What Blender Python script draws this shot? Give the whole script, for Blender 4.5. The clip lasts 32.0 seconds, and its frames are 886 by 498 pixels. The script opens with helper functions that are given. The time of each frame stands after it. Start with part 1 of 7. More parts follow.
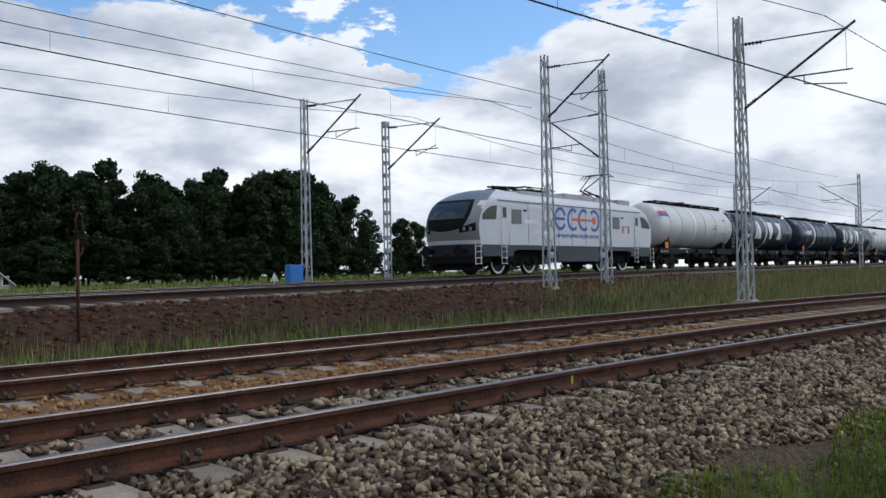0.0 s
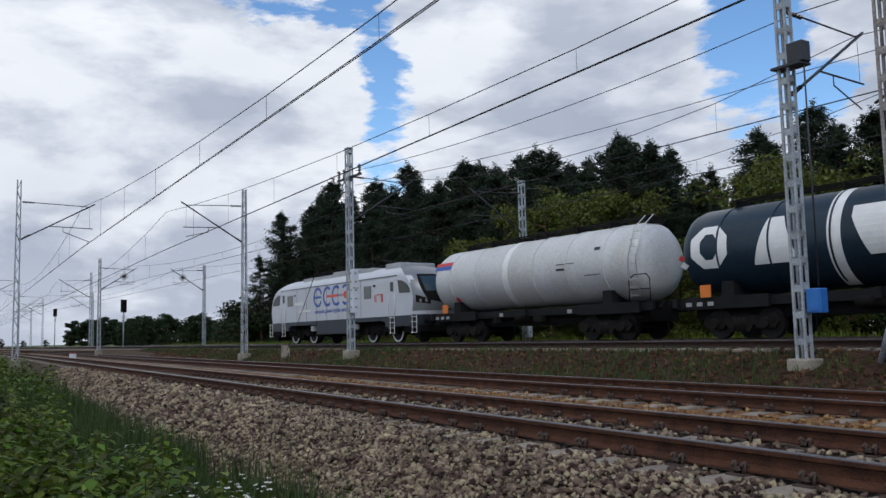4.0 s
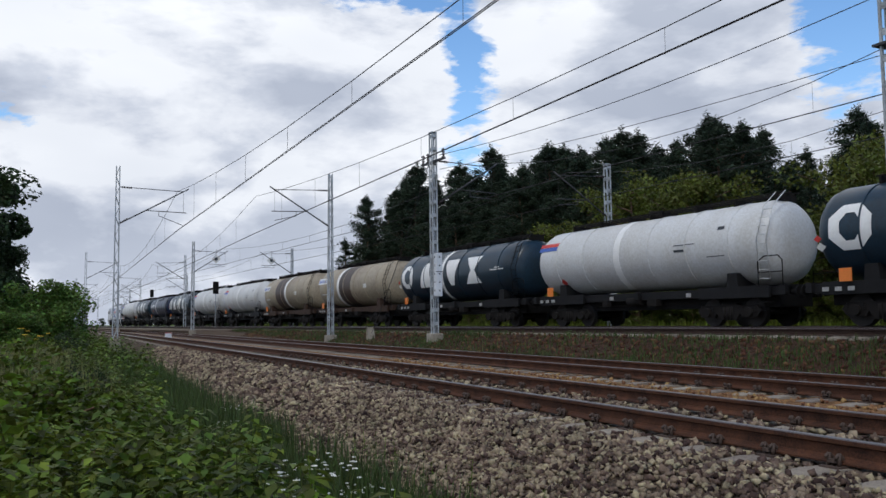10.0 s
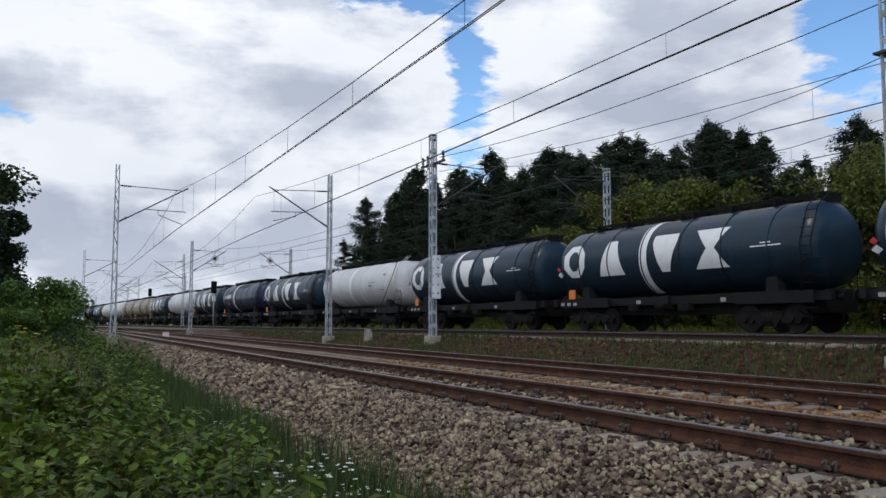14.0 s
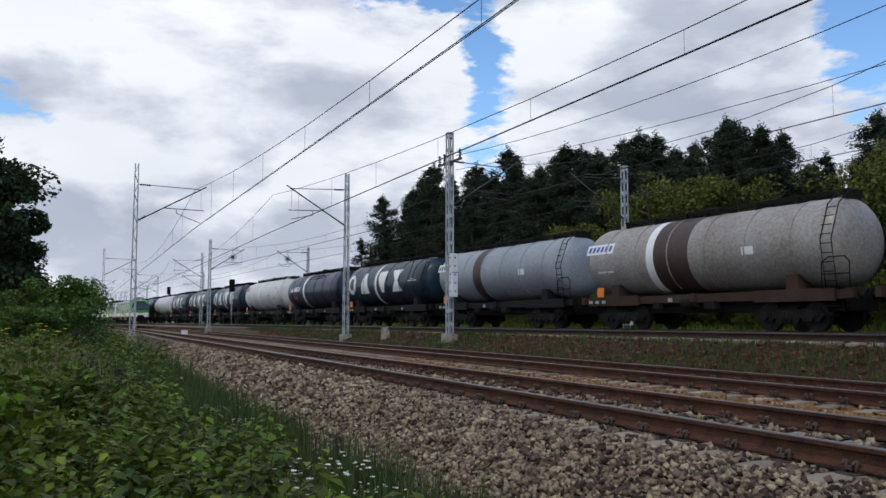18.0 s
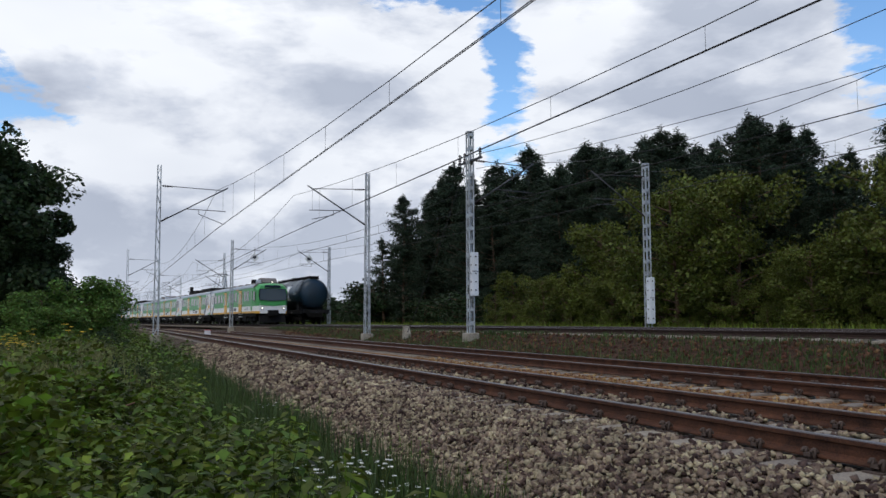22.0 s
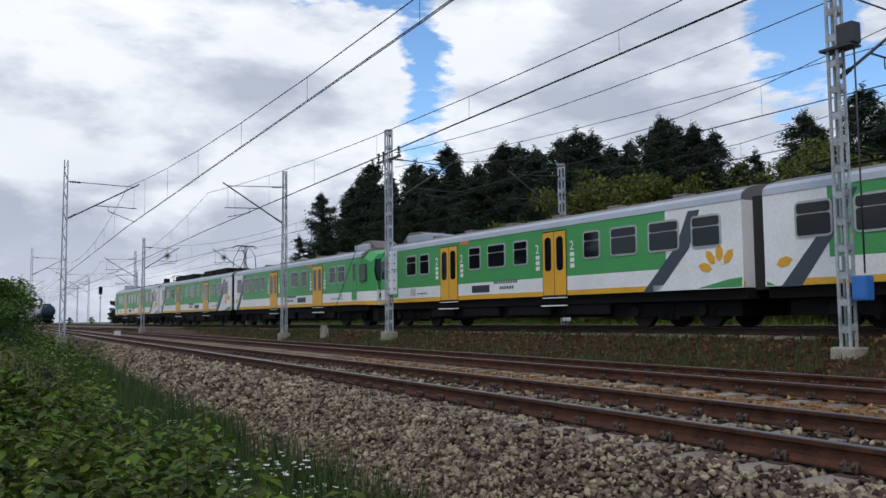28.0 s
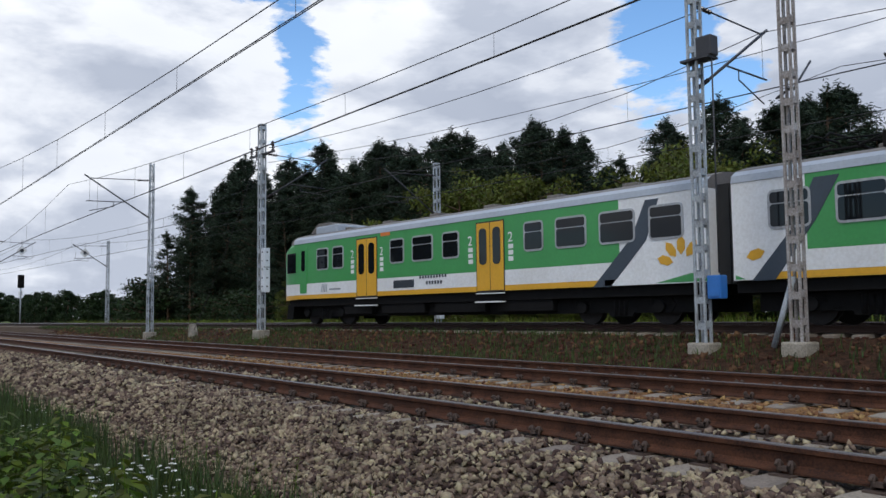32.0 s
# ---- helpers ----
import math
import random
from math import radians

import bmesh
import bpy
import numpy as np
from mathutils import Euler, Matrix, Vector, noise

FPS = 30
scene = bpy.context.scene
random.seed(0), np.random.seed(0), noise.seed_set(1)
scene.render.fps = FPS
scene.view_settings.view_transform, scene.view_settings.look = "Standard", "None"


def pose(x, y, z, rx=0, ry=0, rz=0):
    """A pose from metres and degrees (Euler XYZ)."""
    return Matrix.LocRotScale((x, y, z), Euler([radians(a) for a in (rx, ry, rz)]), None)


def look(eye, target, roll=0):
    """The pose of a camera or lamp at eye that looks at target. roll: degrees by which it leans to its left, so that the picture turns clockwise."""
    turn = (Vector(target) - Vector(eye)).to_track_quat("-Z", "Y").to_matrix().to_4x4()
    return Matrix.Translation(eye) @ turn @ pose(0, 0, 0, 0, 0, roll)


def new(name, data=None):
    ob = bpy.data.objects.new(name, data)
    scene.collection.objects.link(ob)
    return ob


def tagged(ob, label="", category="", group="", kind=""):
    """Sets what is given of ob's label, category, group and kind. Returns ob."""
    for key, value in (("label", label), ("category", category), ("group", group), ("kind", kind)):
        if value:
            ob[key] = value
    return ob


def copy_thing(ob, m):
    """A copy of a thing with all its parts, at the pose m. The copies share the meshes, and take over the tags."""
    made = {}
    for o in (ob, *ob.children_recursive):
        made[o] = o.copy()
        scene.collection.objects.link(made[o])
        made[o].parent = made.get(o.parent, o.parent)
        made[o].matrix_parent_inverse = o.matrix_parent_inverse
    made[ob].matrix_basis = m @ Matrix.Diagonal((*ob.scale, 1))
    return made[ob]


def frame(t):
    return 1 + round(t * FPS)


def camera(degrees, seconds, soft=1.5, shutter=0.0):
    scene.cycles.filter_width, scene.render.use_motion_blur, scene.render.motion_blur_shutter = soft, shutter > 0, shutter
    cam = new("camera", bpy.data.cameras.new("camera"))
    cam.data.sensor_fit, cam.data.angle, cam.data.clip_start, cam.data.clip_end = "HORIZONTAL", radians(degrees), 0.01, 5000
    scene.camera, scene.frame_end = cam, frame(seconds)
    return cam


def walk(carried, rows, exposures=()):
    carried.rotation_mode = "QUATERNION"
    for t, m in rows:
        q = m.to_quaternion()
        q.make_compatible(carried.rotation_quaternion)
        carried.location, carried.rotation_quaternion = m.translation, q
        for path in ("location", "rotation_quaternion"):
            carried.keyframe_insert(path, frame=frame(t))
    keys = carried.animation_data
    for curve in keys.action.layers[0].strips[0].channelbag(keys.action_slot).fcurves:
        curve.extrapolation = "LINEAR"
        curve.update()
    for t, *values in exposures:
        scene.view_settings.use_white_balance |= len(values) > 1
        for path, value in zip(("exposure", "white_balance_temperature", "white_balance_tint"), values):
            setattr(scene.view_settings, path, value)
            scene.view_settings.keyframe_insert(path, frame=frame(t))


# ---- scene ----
cam = camera(54.5, 32.0, shutter=0.0)
# seconds, eye, yaw, pitch, roll
PATH = [
    (0, 0.357, -5.639, 0.964, -48.02, 1.50, -1.28),
    (0.5, -1.350, -6.300, 0.976, -40.35, 2.00, -1.62),
    (1, -2.300, -6.640, 0.976, -29.01, 2.89, -2.19),
    (1.5, -2.410, -6.400, 0.956, -11.16, 4.33, -2.86),
    (2, -2.460, -6.096, 0.933, 10.09, 5.36, -3.26),
    (2.5, -2.394, -5.950, 0.942, 30.77, 5.22, -3.25),
    (3, -2.240, -5.937, 0.941, 46.31, 5.42, -2.65),
    (3.5, -2.360, -5.880, 0.900, 55.92, 5.76, -1.80),
    (4, -2.440, -5.865, 0.866, 60.35, 5.75, -1.35),
    (4.5, -2.440, -5.865, 0.866, 61.67, 5.58, -1.37),
    (6.5, -2.440, -5.865, 0.866, 65.22, 5.07, -1.01),
    (7, -2.440, -5.865, 0.866, 65.67, 5.02, -0.96),
    (7.5, -2.440, -5.865, 0.866, 65.95, 4.99, -0.90),
    (8, -2.440, -5.865, 0.866, 66.07, 4.97, -0.81),
    (8.5, -2.440, -5.865, 0.866, 66.09, 4.94, -0.76),
    (9, -2.440, -5.865, 0.866, 66.10, 4.91, -0.70),
    (9.5, -2.440, -5.865, 0.866, 66.01, 4.83, -0.76),
    (10, -2.440, -5.865, 0.866, 65.95, 4.78, -0.68),
    (10.5, -2.440, -5.865, 0.866, 65.89, 4.75, -0.57),
    (11, -2.440, -5.865, 0.866, 65.87, 4.76, -0.45),
    (11.5, -2.440, -5.865, 0.866, 65.84, 4.79, -0.38),
    (12, -2.440, -5.865, 0.866, 65.84, 4.83, -0.22),
    (12.5, -2.440, -5.865, 0.866, 65.84, 4.88, -0.14),
    (13, -2.440, -5.865, 0.866, 65.83, 4.90, -0.11),
    (13.5, -2.440, -5.865, 0.866, 65.83, 4.93, -0.02),
    (14, -2.440, -5.865, 0.866, 65.87, 4.94, 0.02),
    (14.5, -2.440, -5.865, 0.866, 65.88, 4.93, 0.10),
    (16.5, -2.440, -5.865, 0.866, 66.37, 4.89, 0.18),
    (17, -2.440, -5.865, 0.866, 66.60, 4.89, 0.20),
    (17.5, -2.440, -5.865, 0.866, 66.80, 4.86, 0.15),
    (18, -2.440, -5.865, 0.866, 67.00, 4.82, 0.06),
    (18.5, -2.440, -5.865, 0.866, 67.21, 4.76, -0.02),
    (19, -2.440, -5.865, 0.866, 67.42, 4.75, -0.04),
    (19.5, -2.440, -5.865, 0.866, 67.62, 4.73, -0.06),
    (20, -2.440, -5.865, 0.866, 67.76, 4.73, -0.10),
    (20.5, -2.440, -5.865, 0.866, 67.92, 4.73, -0.15),
    (21, -2.440, -5.865, 0.866, 68.06, 4.74, -0.17),
    (21.5, -2.440, -5.865, 0.866, 68.23, 4.75, -0.19),
    (22, -2.440, -5.865, 0.866, 68.38, 4.76, -0.17),
    (22.5, -2.440, -5.865, 0.866, 68.51, 4.74, -0.23),
    (23, -2.440, -5.865, 0.866, 68.57, 4.73, -0.26),
    (23.5, -2.440, -5.865, 0.866, 68.63, 4.73, -0.26),
    (24, -2.440, -5.865, 0.866, 68.63, 4.72, -0.28),
    (24.5, -2.440, -5.865, 0.866, 68.30, 4.71, -0.27),
    (25, -2.440, -5.865, 0.866, 67.63, 4.71, -0.33),
    (25.5, -2.440, -5.865, 0.866, 66.77, 4.71, -0.31),
    (26, -2.440, -5.865, 0.866, 65.88, 4.71, -0.33),
    (26.5, -2.440, -5.865, 0.866, 65.01, 4.71, -0.36),
    (28.5, -2.440, -5.865, 0.866, 62.41, 4.60, -0.61),
    (29, -2.440, -5.865, 0.866, 61.93, 4.56, -0.73),
    (29.5, -2.440, -5.865, 0.866, 61.50, 4.50, -0.93),
    (30, -2.440, -5.865, 0.866, 61.04, 4.47, -1.01),
    (30.5, -2.440, -5.865, 0.866, 60.60, 4.46, -1.06),
    (31, -2.440, -5.865, 0.866, 60.19, 4.49, -0.87),
    (31.5, -2.440, -5.865, 0.866, 58.54, 4.46, -0.66),
    (32, -2.440, -5.865, 0.866, 54.61, 4.41, -0.65),
]


def eye_pose(x, y, z, yaw, pitch, roll):
    a, b = radians(yaw), radians(pitch)
    way = Vector((-math.sin(a) * math.cos(b), math.cos(a) * math.cos(b), math.sin(b)))
    return look((x, y, z), Vector((x, y, z)) + way, roll)


walk(cam, [(t, eye_pose(*p)) for t, *p in PATH], exposures=[(0, 0.12, 6250, 9), (1.0, 0.20, 5900, 8), (2.2, 0.26, 5900, 8), (3.2, -0.06, 6150, 9), (5, -0.03, 6200, 10), (7, 0.03, 6250, 10), (27, 0.05, 6250, 10), (32, 0.11, 6250, 10)])

# ---- daylight: a high sun behind broken cloud, and the sky ----
SUN_EL, SUN_AZ = 52.0, -130.0     # degrees above the horizon; azimuth from +y towards -x
world = bpy.data.worlds.new("sky")
scene.world = world
world.use_nodes = True
wn, wl = world.node_tree.nodes, world.node_tree.links
wn.clear()
w_out = wn.new("ShaderNodeOutputWorld")
w_bg = wn.new("ShaderNodeBackground")
sky = wn.new("ShaderNodeTexSky")
sky.sky_type = "NISHITA"
sky.sun_disc = False
sky.sun_elevation = radians(SUN_EL)
sky.sun_rotation = radians(-SUN_AZ)
sky.air_density, sky.dust_density, sky.ozone_density = 1.0, 0.6, 2.0
coord = wn.new("ShaderNodeTexCoord")
sep = wn.new("ShaderNodeSeparateXYZ")
wl.new(coord.outputs["Generated"], sep.inputs[0])


def wmath(op, a, b=None, clamp=False):
    n = wn.new("ShaderNodeMath")
    n.operation, n.use_clamp = op, clamp
    for i, s in enumerate((a, b)):
        if s is None:
            continue
        if isinstance(s, (int, float)):
            n.inputs[i].default_value = s
        else:
            wl.new(s, n.inputs[i])
    return n.outputs[0]


# cumulus: noise over the sky's directions, flattened a little towards the horizon
comb = wn.new("ShaderNodeCombineXYZ")
den = wmath("ADD", wmath("MAXIMUM", sep.outputs[2], 0.0), 0.75)
wl.new(wmath("DIVIDE", sep.outputs[0], den), comb.inputs[0])
wl.new(wmath("DIVIDE", sep.outputs[1], den), comb.inputs[1])
wl.new(wmath("MULTIPLY", sep.outputs[2], 2.3), comb.inputs[2])


def wnoise(scale, detail, rough, offset=(0, 0, 0), distort=0.0):
    m = wn.new("ShaderNodeMapping")
    m.inputs["Location"].default_value = offset
    wl.new(comb.outputs[0], m.inputs[0])
    n = wn.new("ShaderNodeTexNoise")
    n.inputs["Scale"].default_value, n.inputs["Detail"].default_value = scale, detail
    n.inputs["Roughness"].default_value, n.inputs["Distortion"].default_value = rough, distort
    wl.new(m.outputs[0], n.inputs["Vector"])
    return n.outputs["Fac"]


def wramp(fac, *stops):
    r = wn.new("ShaderNodeValToRGB")
    e = r.color_ramp.elements
    e[0].position, e[0].color = stops[0][0], (*stops[0][1], 1)
    e[1].position, e[1].color = stops[-1][0], (*stops[-1][1], 1)
    for p, c in stops[1:-1]:
        n = e.new(p)
        n.color = (*c, 1)
    wl.new(fac, r.inputs[0])
    return r.outputs["Color"]


CLOUD_AT = (3.1, 1.7, 0.4)
cover = wnoise(2.1, 10, 0.56, CLOUD_AT, 0.1)
above = wnoise(2.1, 7, 0.56, (CLOUD_AT[0], CLOUD_AT[1], CLOUD_AT[2] + 0.13), 0.1)
# bearing to the left of +y and height over the horizon, both in degrees
bearing = wmath("MULTIPLY", wmath("ARCTAN2", wmath("MULTIPLY", sep.outputs[0], -1.0), sep.outputs[1]), 57.2958)
lift = wmath("MULTIPLY", wmath("ARCSINE", sep.outputs[2]), 57.2958)
ragged = wmath("ADD", wmath("MULTIPLY", wmath("SUBTRACT", wnoise(7.0, 8, 0.62, (1.0, 4.0, 2.0), 0.2), 0.5), 13.0), wmath("MULTIPLY", wmath("SUBTRACT", wnoise(24.0, 6, 0.6, (5.0, 1.0, 0.0)), 0.5), 4.0))
# the clouds' upper edge, by bearing
TOPS = [(-80, 50), (-70, 50), (-64, 15), (-57, 16), (-50, 13), (-46.5, 11), (-44, 16), (-30, 17.5), (-19, 16), (-16.5, 8.5), (-9, 8), (-4, 10), (4, 10.5), (5, 16), (9.5, 50), (100, 50)]
tops = wramp(wmath("DIVIDE", wmath("ADD", wmath("ADD", bearing, wmath("MULTIPLY", ragged, 1.1)), 80.0), 180.0), *[((a + 80) / 180, (t / 60,) * 3) for a, t in TOPS])
inside = wmath("ADD", wmath("SUBTRACT", wmath("MULTIPLY", tops, 60.0), lift), ragged)


def wspot(a, e, ra, re_):
    """Degrees from an oval's edge, more than nought outside it."""
    dx = wmath("DIVIDE", wmath("SUBTRACT", bearing, a), ra)
    dy = wmath("DIVIDE", wmath("SUBTRACT", lift, e), re_)
    d = wmath("SQRT", wmath("ADD", wmath("MULTIPLY", dx, dx), wmath("MULTIPLY", dy, dy)))
    return wmath("MULTIPLY", wmath("SUBTRACT", d, 1.0), min(ra, re_))


# blue rifts between the clouds, and small clouds in the blue
rift_noise = wmath("MULTIPLY", ragged, 0.62)
for a, e, ra, re_ in ((64.4, 17.0, 1.5, 6.0), (66.0, 23.5, 3.0, 3.0), (39.6, 20.0, 3.2, 7.0), (73.0, 23.0, 5.0, 1.4), (96.6, 13.2, 3.6, 1.9), (36.0, 14.5, 2.2, 1.6)):
    inside = wmath("MINIMUM", inside, wmath("ADD", wspot(a, e, ra, re_), rift_noise))
for a, e, ra, re_ in ((1.0, 12.0, 4.0, 1.6), (-5.0, 10.5, 3.0, 1.3), (-17.0, 14.0, 2.2, 1.8)):
    inside = wmath("MAXIMUM", inside, wmath("ADD", wmath("MULTIPLY", wspot(a, e, ra, re_), -1.0), rift_noise))
near_mask = wramp(wmath("ADD", wmath("MULTIPLY", inside, 0.1), 0.5), (0.47, (0, 0, 0)), (0.545, (1, 1, 1)))
seen = wmath("MULTIPLY", wmath("GREATER_THAN", bearing, -79.0), wmath("LESS_THAN", bearing, 99.0))
far_mask = wramp(cover, (0.448, (0, 0, 0)), (0.480, (1, 1, 1)))
mask = wmath("ADD", wmath("MULTIPLY", near_mask, seen), wmath("MULTIPLY", far_mask, wmath("SUBTRACT", 1.0, seen)))
low = wramp(sep.outputs[2], (0.03, (1, 1, 1)), (0.10, (0, 0, 0)))
mask = wmath("MAXIMUM", mask, low)
thick = wmath("SUBTRACT", above, cover)
billow = wmath("SUBTRACT", wnoise(5.5, 8, 0.55, (2.0, 7.0, 1.0), 0.3), 0.5)
edge = wramp(wmath("MULTIPLY", inside, 0.1), (0.0, (1, 1, 1)), (0.55, (0, 0, 0)))
tone = wmath("SUBTRACT", wmath("ADD", wmath("ADD", wmath("MULTIPLY", thick, 3.0), wmath("MULTIPLY", billow, 1.3)), 0.5), wmath("MULTIPLY", edge, 0.17))
lit = wramp(tone, (0.25, (6.7, 6.75, 6.85)), (0.40, (5.9, 6.0, 6.25)), (0.55, (4.75, 4.95, 5.4)), (0.80, (3.6, 3.85, 4.4)))
dark = wramp(wnoise(1.1, 5, 0.5, (7.0, 2.0, 1.0)), (0.40, (1.06, 1.06, 1.06)), (0.62, (0.80, 0.82, 0.86)))
cloud = wn.new("ShaderNodeMix")
cloud.data_type, cloud.blend_type = "RGBA", "MULTIPLY"
cloud.inputs["Factor"].default_value = 1.0
wl.new(lit, cloud.inputs["A"]), wl.new(dark, cloud.inputs["B"])
mix = wn.new("ShaderNodeMix")
mix.data_type = "RGBA"
wl.new(mask, mix.inputs["Factor"])
blue = wn.new("ShaderNodeHueSaturation")
blue.inputs["Saturation"].default_value, blue.inputs["Value"].default_value = 1.15, 1.2
wl.new(sky.outputs[0], blue.inputs["Color"])
wl.new(blue.outputs[0], mix.inputs["A"])
wl.new(cloud.outputs["Result"], mix.inputs["B"])
wl.new(mix.outputs["Result"], w_bg.inputs["Color"])
w_bg.inputs["Strength"].default_value = 0.14
wl.new(w_bg.outputs[0], w_out.inputs[0])

sun_data = bpy.data.lights.new("sun", "SUN")
sun_data.energy, sun_data.angle, sun_data.color = 1.05, radians(12), (1.0, 0.95, 0.88)
sun = new("sun", sun_data)
_a, _e = radians(SUN_AZ), radians(SUN_EL)
sun.matrix_world = look((-math.sin(_a) * 60, math.cos(_a) * 60, 80), (-math.sin(_a) * 60 + math.sin(_a) * math.cos(_e), math.cos(_a) * 60 - math.cos(_a) * math.cos(_e), 80 - math.sin(_e)))

# ---- materials ----


def mat(name, color, rough=0.7, metal=0.0, var=0.12, scale=3.0, fine=40.0, bump=0.15, tint=None, spec=0.5, island=0.0, obrand=0.0, streak=0.0, dist=0.01):
    """A surface with variation at two scales: stains and grain, and fine relief."""
    m = bpy.data.materials.new(name)
    m.use_nodes = True
    n, l = m.node_tree.nodes, m.node_tree.links
    b = n["Principled BSDF"]
    b.inputs["Roughness"].default_value, b.inputs["Metallic"].default_value = rough, metal
    b.inputs["Specular IOR Level"].default_value = spec
    tc = n.new("ShaderNodeTexCoord")
    big = n.new("ShaderNodeTexNoise")
    big.inputs["Scale"].default_value, big.inputs["Detail"].default_value = scale, 5
    small = n.new("ShaderNodeTexNoise")
    small.inputs["Scale"].default_value, small.inputs["Detail"].default_value = fine, 3
    if streak:
        mp = n.new("ShaderNodeMapping")
        mp.inputs["Scale"].default_value = (1, 1, streak)
        l.new(tc.outputs["Object"], mp.inputs[0])
        l.new(mp.outputs[0], big.inputs["Vector"])
    else:
        l.new(tc.outputs["Object"], big.inputs["Vector"])
    l.new(tc.outputs["Object"], small.inputs["Vector"])
    add = n.new("ShaderNodeMath")
    add.operation = "ADD"
    l.new(big.outputs["Fac"], add.inputs[0]), l.new(small.outputs["Fac"], add.inputs[1])
    ramp = n.new("ShaderNodeValToRGB")
    e = ramp.color_ramp.elements
    second = tint or color
    e[0].position, e[1].position = 0.36, 0.64
    e[0].color = (*[max(0.0, c * (1 - var)) for c in second], 1)
    e[1].color = (*[min(1.0, c * (1 + var)) for c in color], 1)
    half = n.new("ShaderNodeMath")
    half.operation = "MULTIPLY"
    half.inputs[1].default_value = 0.5
    l.new(add.outputs[0], half.inputs[0])
    l.new(half.outputs[0], ramp.inputs[0])
    last = ramp.outputs["Color"]
    for amount, kind in ((island, "island"), (obrand, "object")):
        if not amount:
            continue
        src = n.new("ShaderNodeNewGeometry").outputs["Random Per Island"] if kind == "island" else n.new("ShaderNodeObjectInfo").outputs["Random"]
        hsv = n.new("ShaderNodeHueSaturation")
        mr = n.new("ShaderNodeMapRange")
        mr.inputs[3].default_value, mr.inputs[4].default_value = 1 - amount, 1 + amount
        l.new(src, mr.inputs[0])
        l.new(mr.outputs[0], hsv.inputs["Value"])
        mh = n.new("ShaderNodeMapRange")
        mh.inputs[3].default_value, mh.inputs[4].default_value = 0.5 - amount * 0.05, 0.5 + amount * 0.05
        l.new(src, mh.inputs[0])
        l.new(mh.outputs[0], hsv.inputs["Hue"])
        l.new(last, hsv.inputs["Color"])
        last = hsv.outputs["Color"]
    l.new(last, b.inputs["Base Color"])
    if bump:
        bp = n.new("ShaderNodeBump")
        bp.inputs["Strength"].default_value, bp.inputs["Distance"].default_value = bump, dist
        l.new(small.outputs["Fac"], bp.inputs["Height"])
        l.new(bp.outputs[0], b.inputs["Normal"])
    return m


def leafmat(name, color, tint, amount=0.35):
    """Leaves: diffuse with some light let through."""
    m = mat(name, color, 0.55, var=0.25, scale=0.6, fine=6, bump=0, tint=tint, island=amount, spec=0.25)
    n, l = m.node_tree.nodes, m.node_tree.links
    b = n["Principled BSDF"]
    tr = n.new("ShaderNodeBsdfTranslucent")
    src = b.inputs["Base Color"].links[0].from_socket
    l.new(src, tr.inputs["Color"])
    mx = n.new("ShaderNodeMixShader")
    mx.inputs[0].default_value = 0.3
    l.new(b.outputs[0], mx.inputs[1]), l.new(tr.outputs[0], mx.inputs[2])
    l.new(mx.outputs[0], n["Material Output"].inputs[0])
    return m


def glow(name, color, strength):
    m = bpy.data.materials.new(name)
    m.use_nodes = True
    b = m.node_tree.nodes["Principled BSDF"]
    b.inputs["Base Color"].default_value = (*color, 1)
    b.inputs["Emission Color"].default_value = (*color, 1)
    b.inputs["Emission Strength"].default_value = strength
    return m


def glassy(name, color, rough=0.05):
    m = bpy.data.materials.new(name)
    m.use_nodes = True
    b = m.node_tree.nodes["Principled BSDF"]
    b.inputs["Base Color"].default_value = (*color, 1)
    b.inputs["Roughness"].default_value = rough
    b.inputs["Specular IOR Level"].default_value = 0.3
    return m


M = {}
M["rust"] = mat("rail_rust", (0.074, 0.029, 0.014), 0.85, var=0.35, scale=5, fine=60, tint=(0.036, 0.014, 0.008), bump=0.3, spec=0.3)
M["darkrust"] = mat("dark_rail_rust", (0.030, 0.016, 0.011), 0.85, var=0.35, scale=5, fine=60, bump=0.3, spec=0.3)
M["railtop"] = mat("rail_tread", (0.11, 0.095, 0.095), 0.36, 0.5, var=0.2, scale=4, fine=80, bump=0.05)
M["sleeper"] = mat("concrete_sleeper", (0.235, 0.200, 0.160), 0.9, var=0.3, scale=4, fine=50, obrand=0.25, bump=0.4, spec=0.12)
M["clip"] = mat("rusty_clip", (0.075, 0.050, 0.038), 0.7, 0.2, var=0.3, scale=20, fine=120)
M["stone"] = mat("crushed_stone", (0.220, 0.162, 0.116), 0.92, var=0.25, scale=2, fine=30, tint=(0.126, 0.094, 0.068), island=0.85, bump=0.4, spec=0.12)
M["bed"] = mat("ballast_bed", (0.108, 0.077, 0.052), 0.95, var=0.5, scale=18, fine=45, tint=(0.06, 0.048, 0.04), bump=1.0, dist=0.05, spec=0.12)
M["sandbed"] = mat("sandy_ballast", (0.25, 0.128, 0.052), 0.95, var=0.4, scale=12, fine=40, tint=(0.12, 0.068, 0.036), bump=0.9, dist=0.04, spec=0.12)
M["redbed"] = mat("rusty_ballast_bank", (0.058, 0.030, 0.017), 0.95, var=0.55, scale=5, fine=26, tint=(0.020, 0.013, 0.009), bump=1.0, dist=0.06, spec=0.12)
M["redstone"] = mat("rusty_stone", (0.100, 0.050, 0.029), 0.92, var=0.3, scale=2, fine=30, tint=(0.054, 0.027, 0.016), island=0.6, spec=0.12)
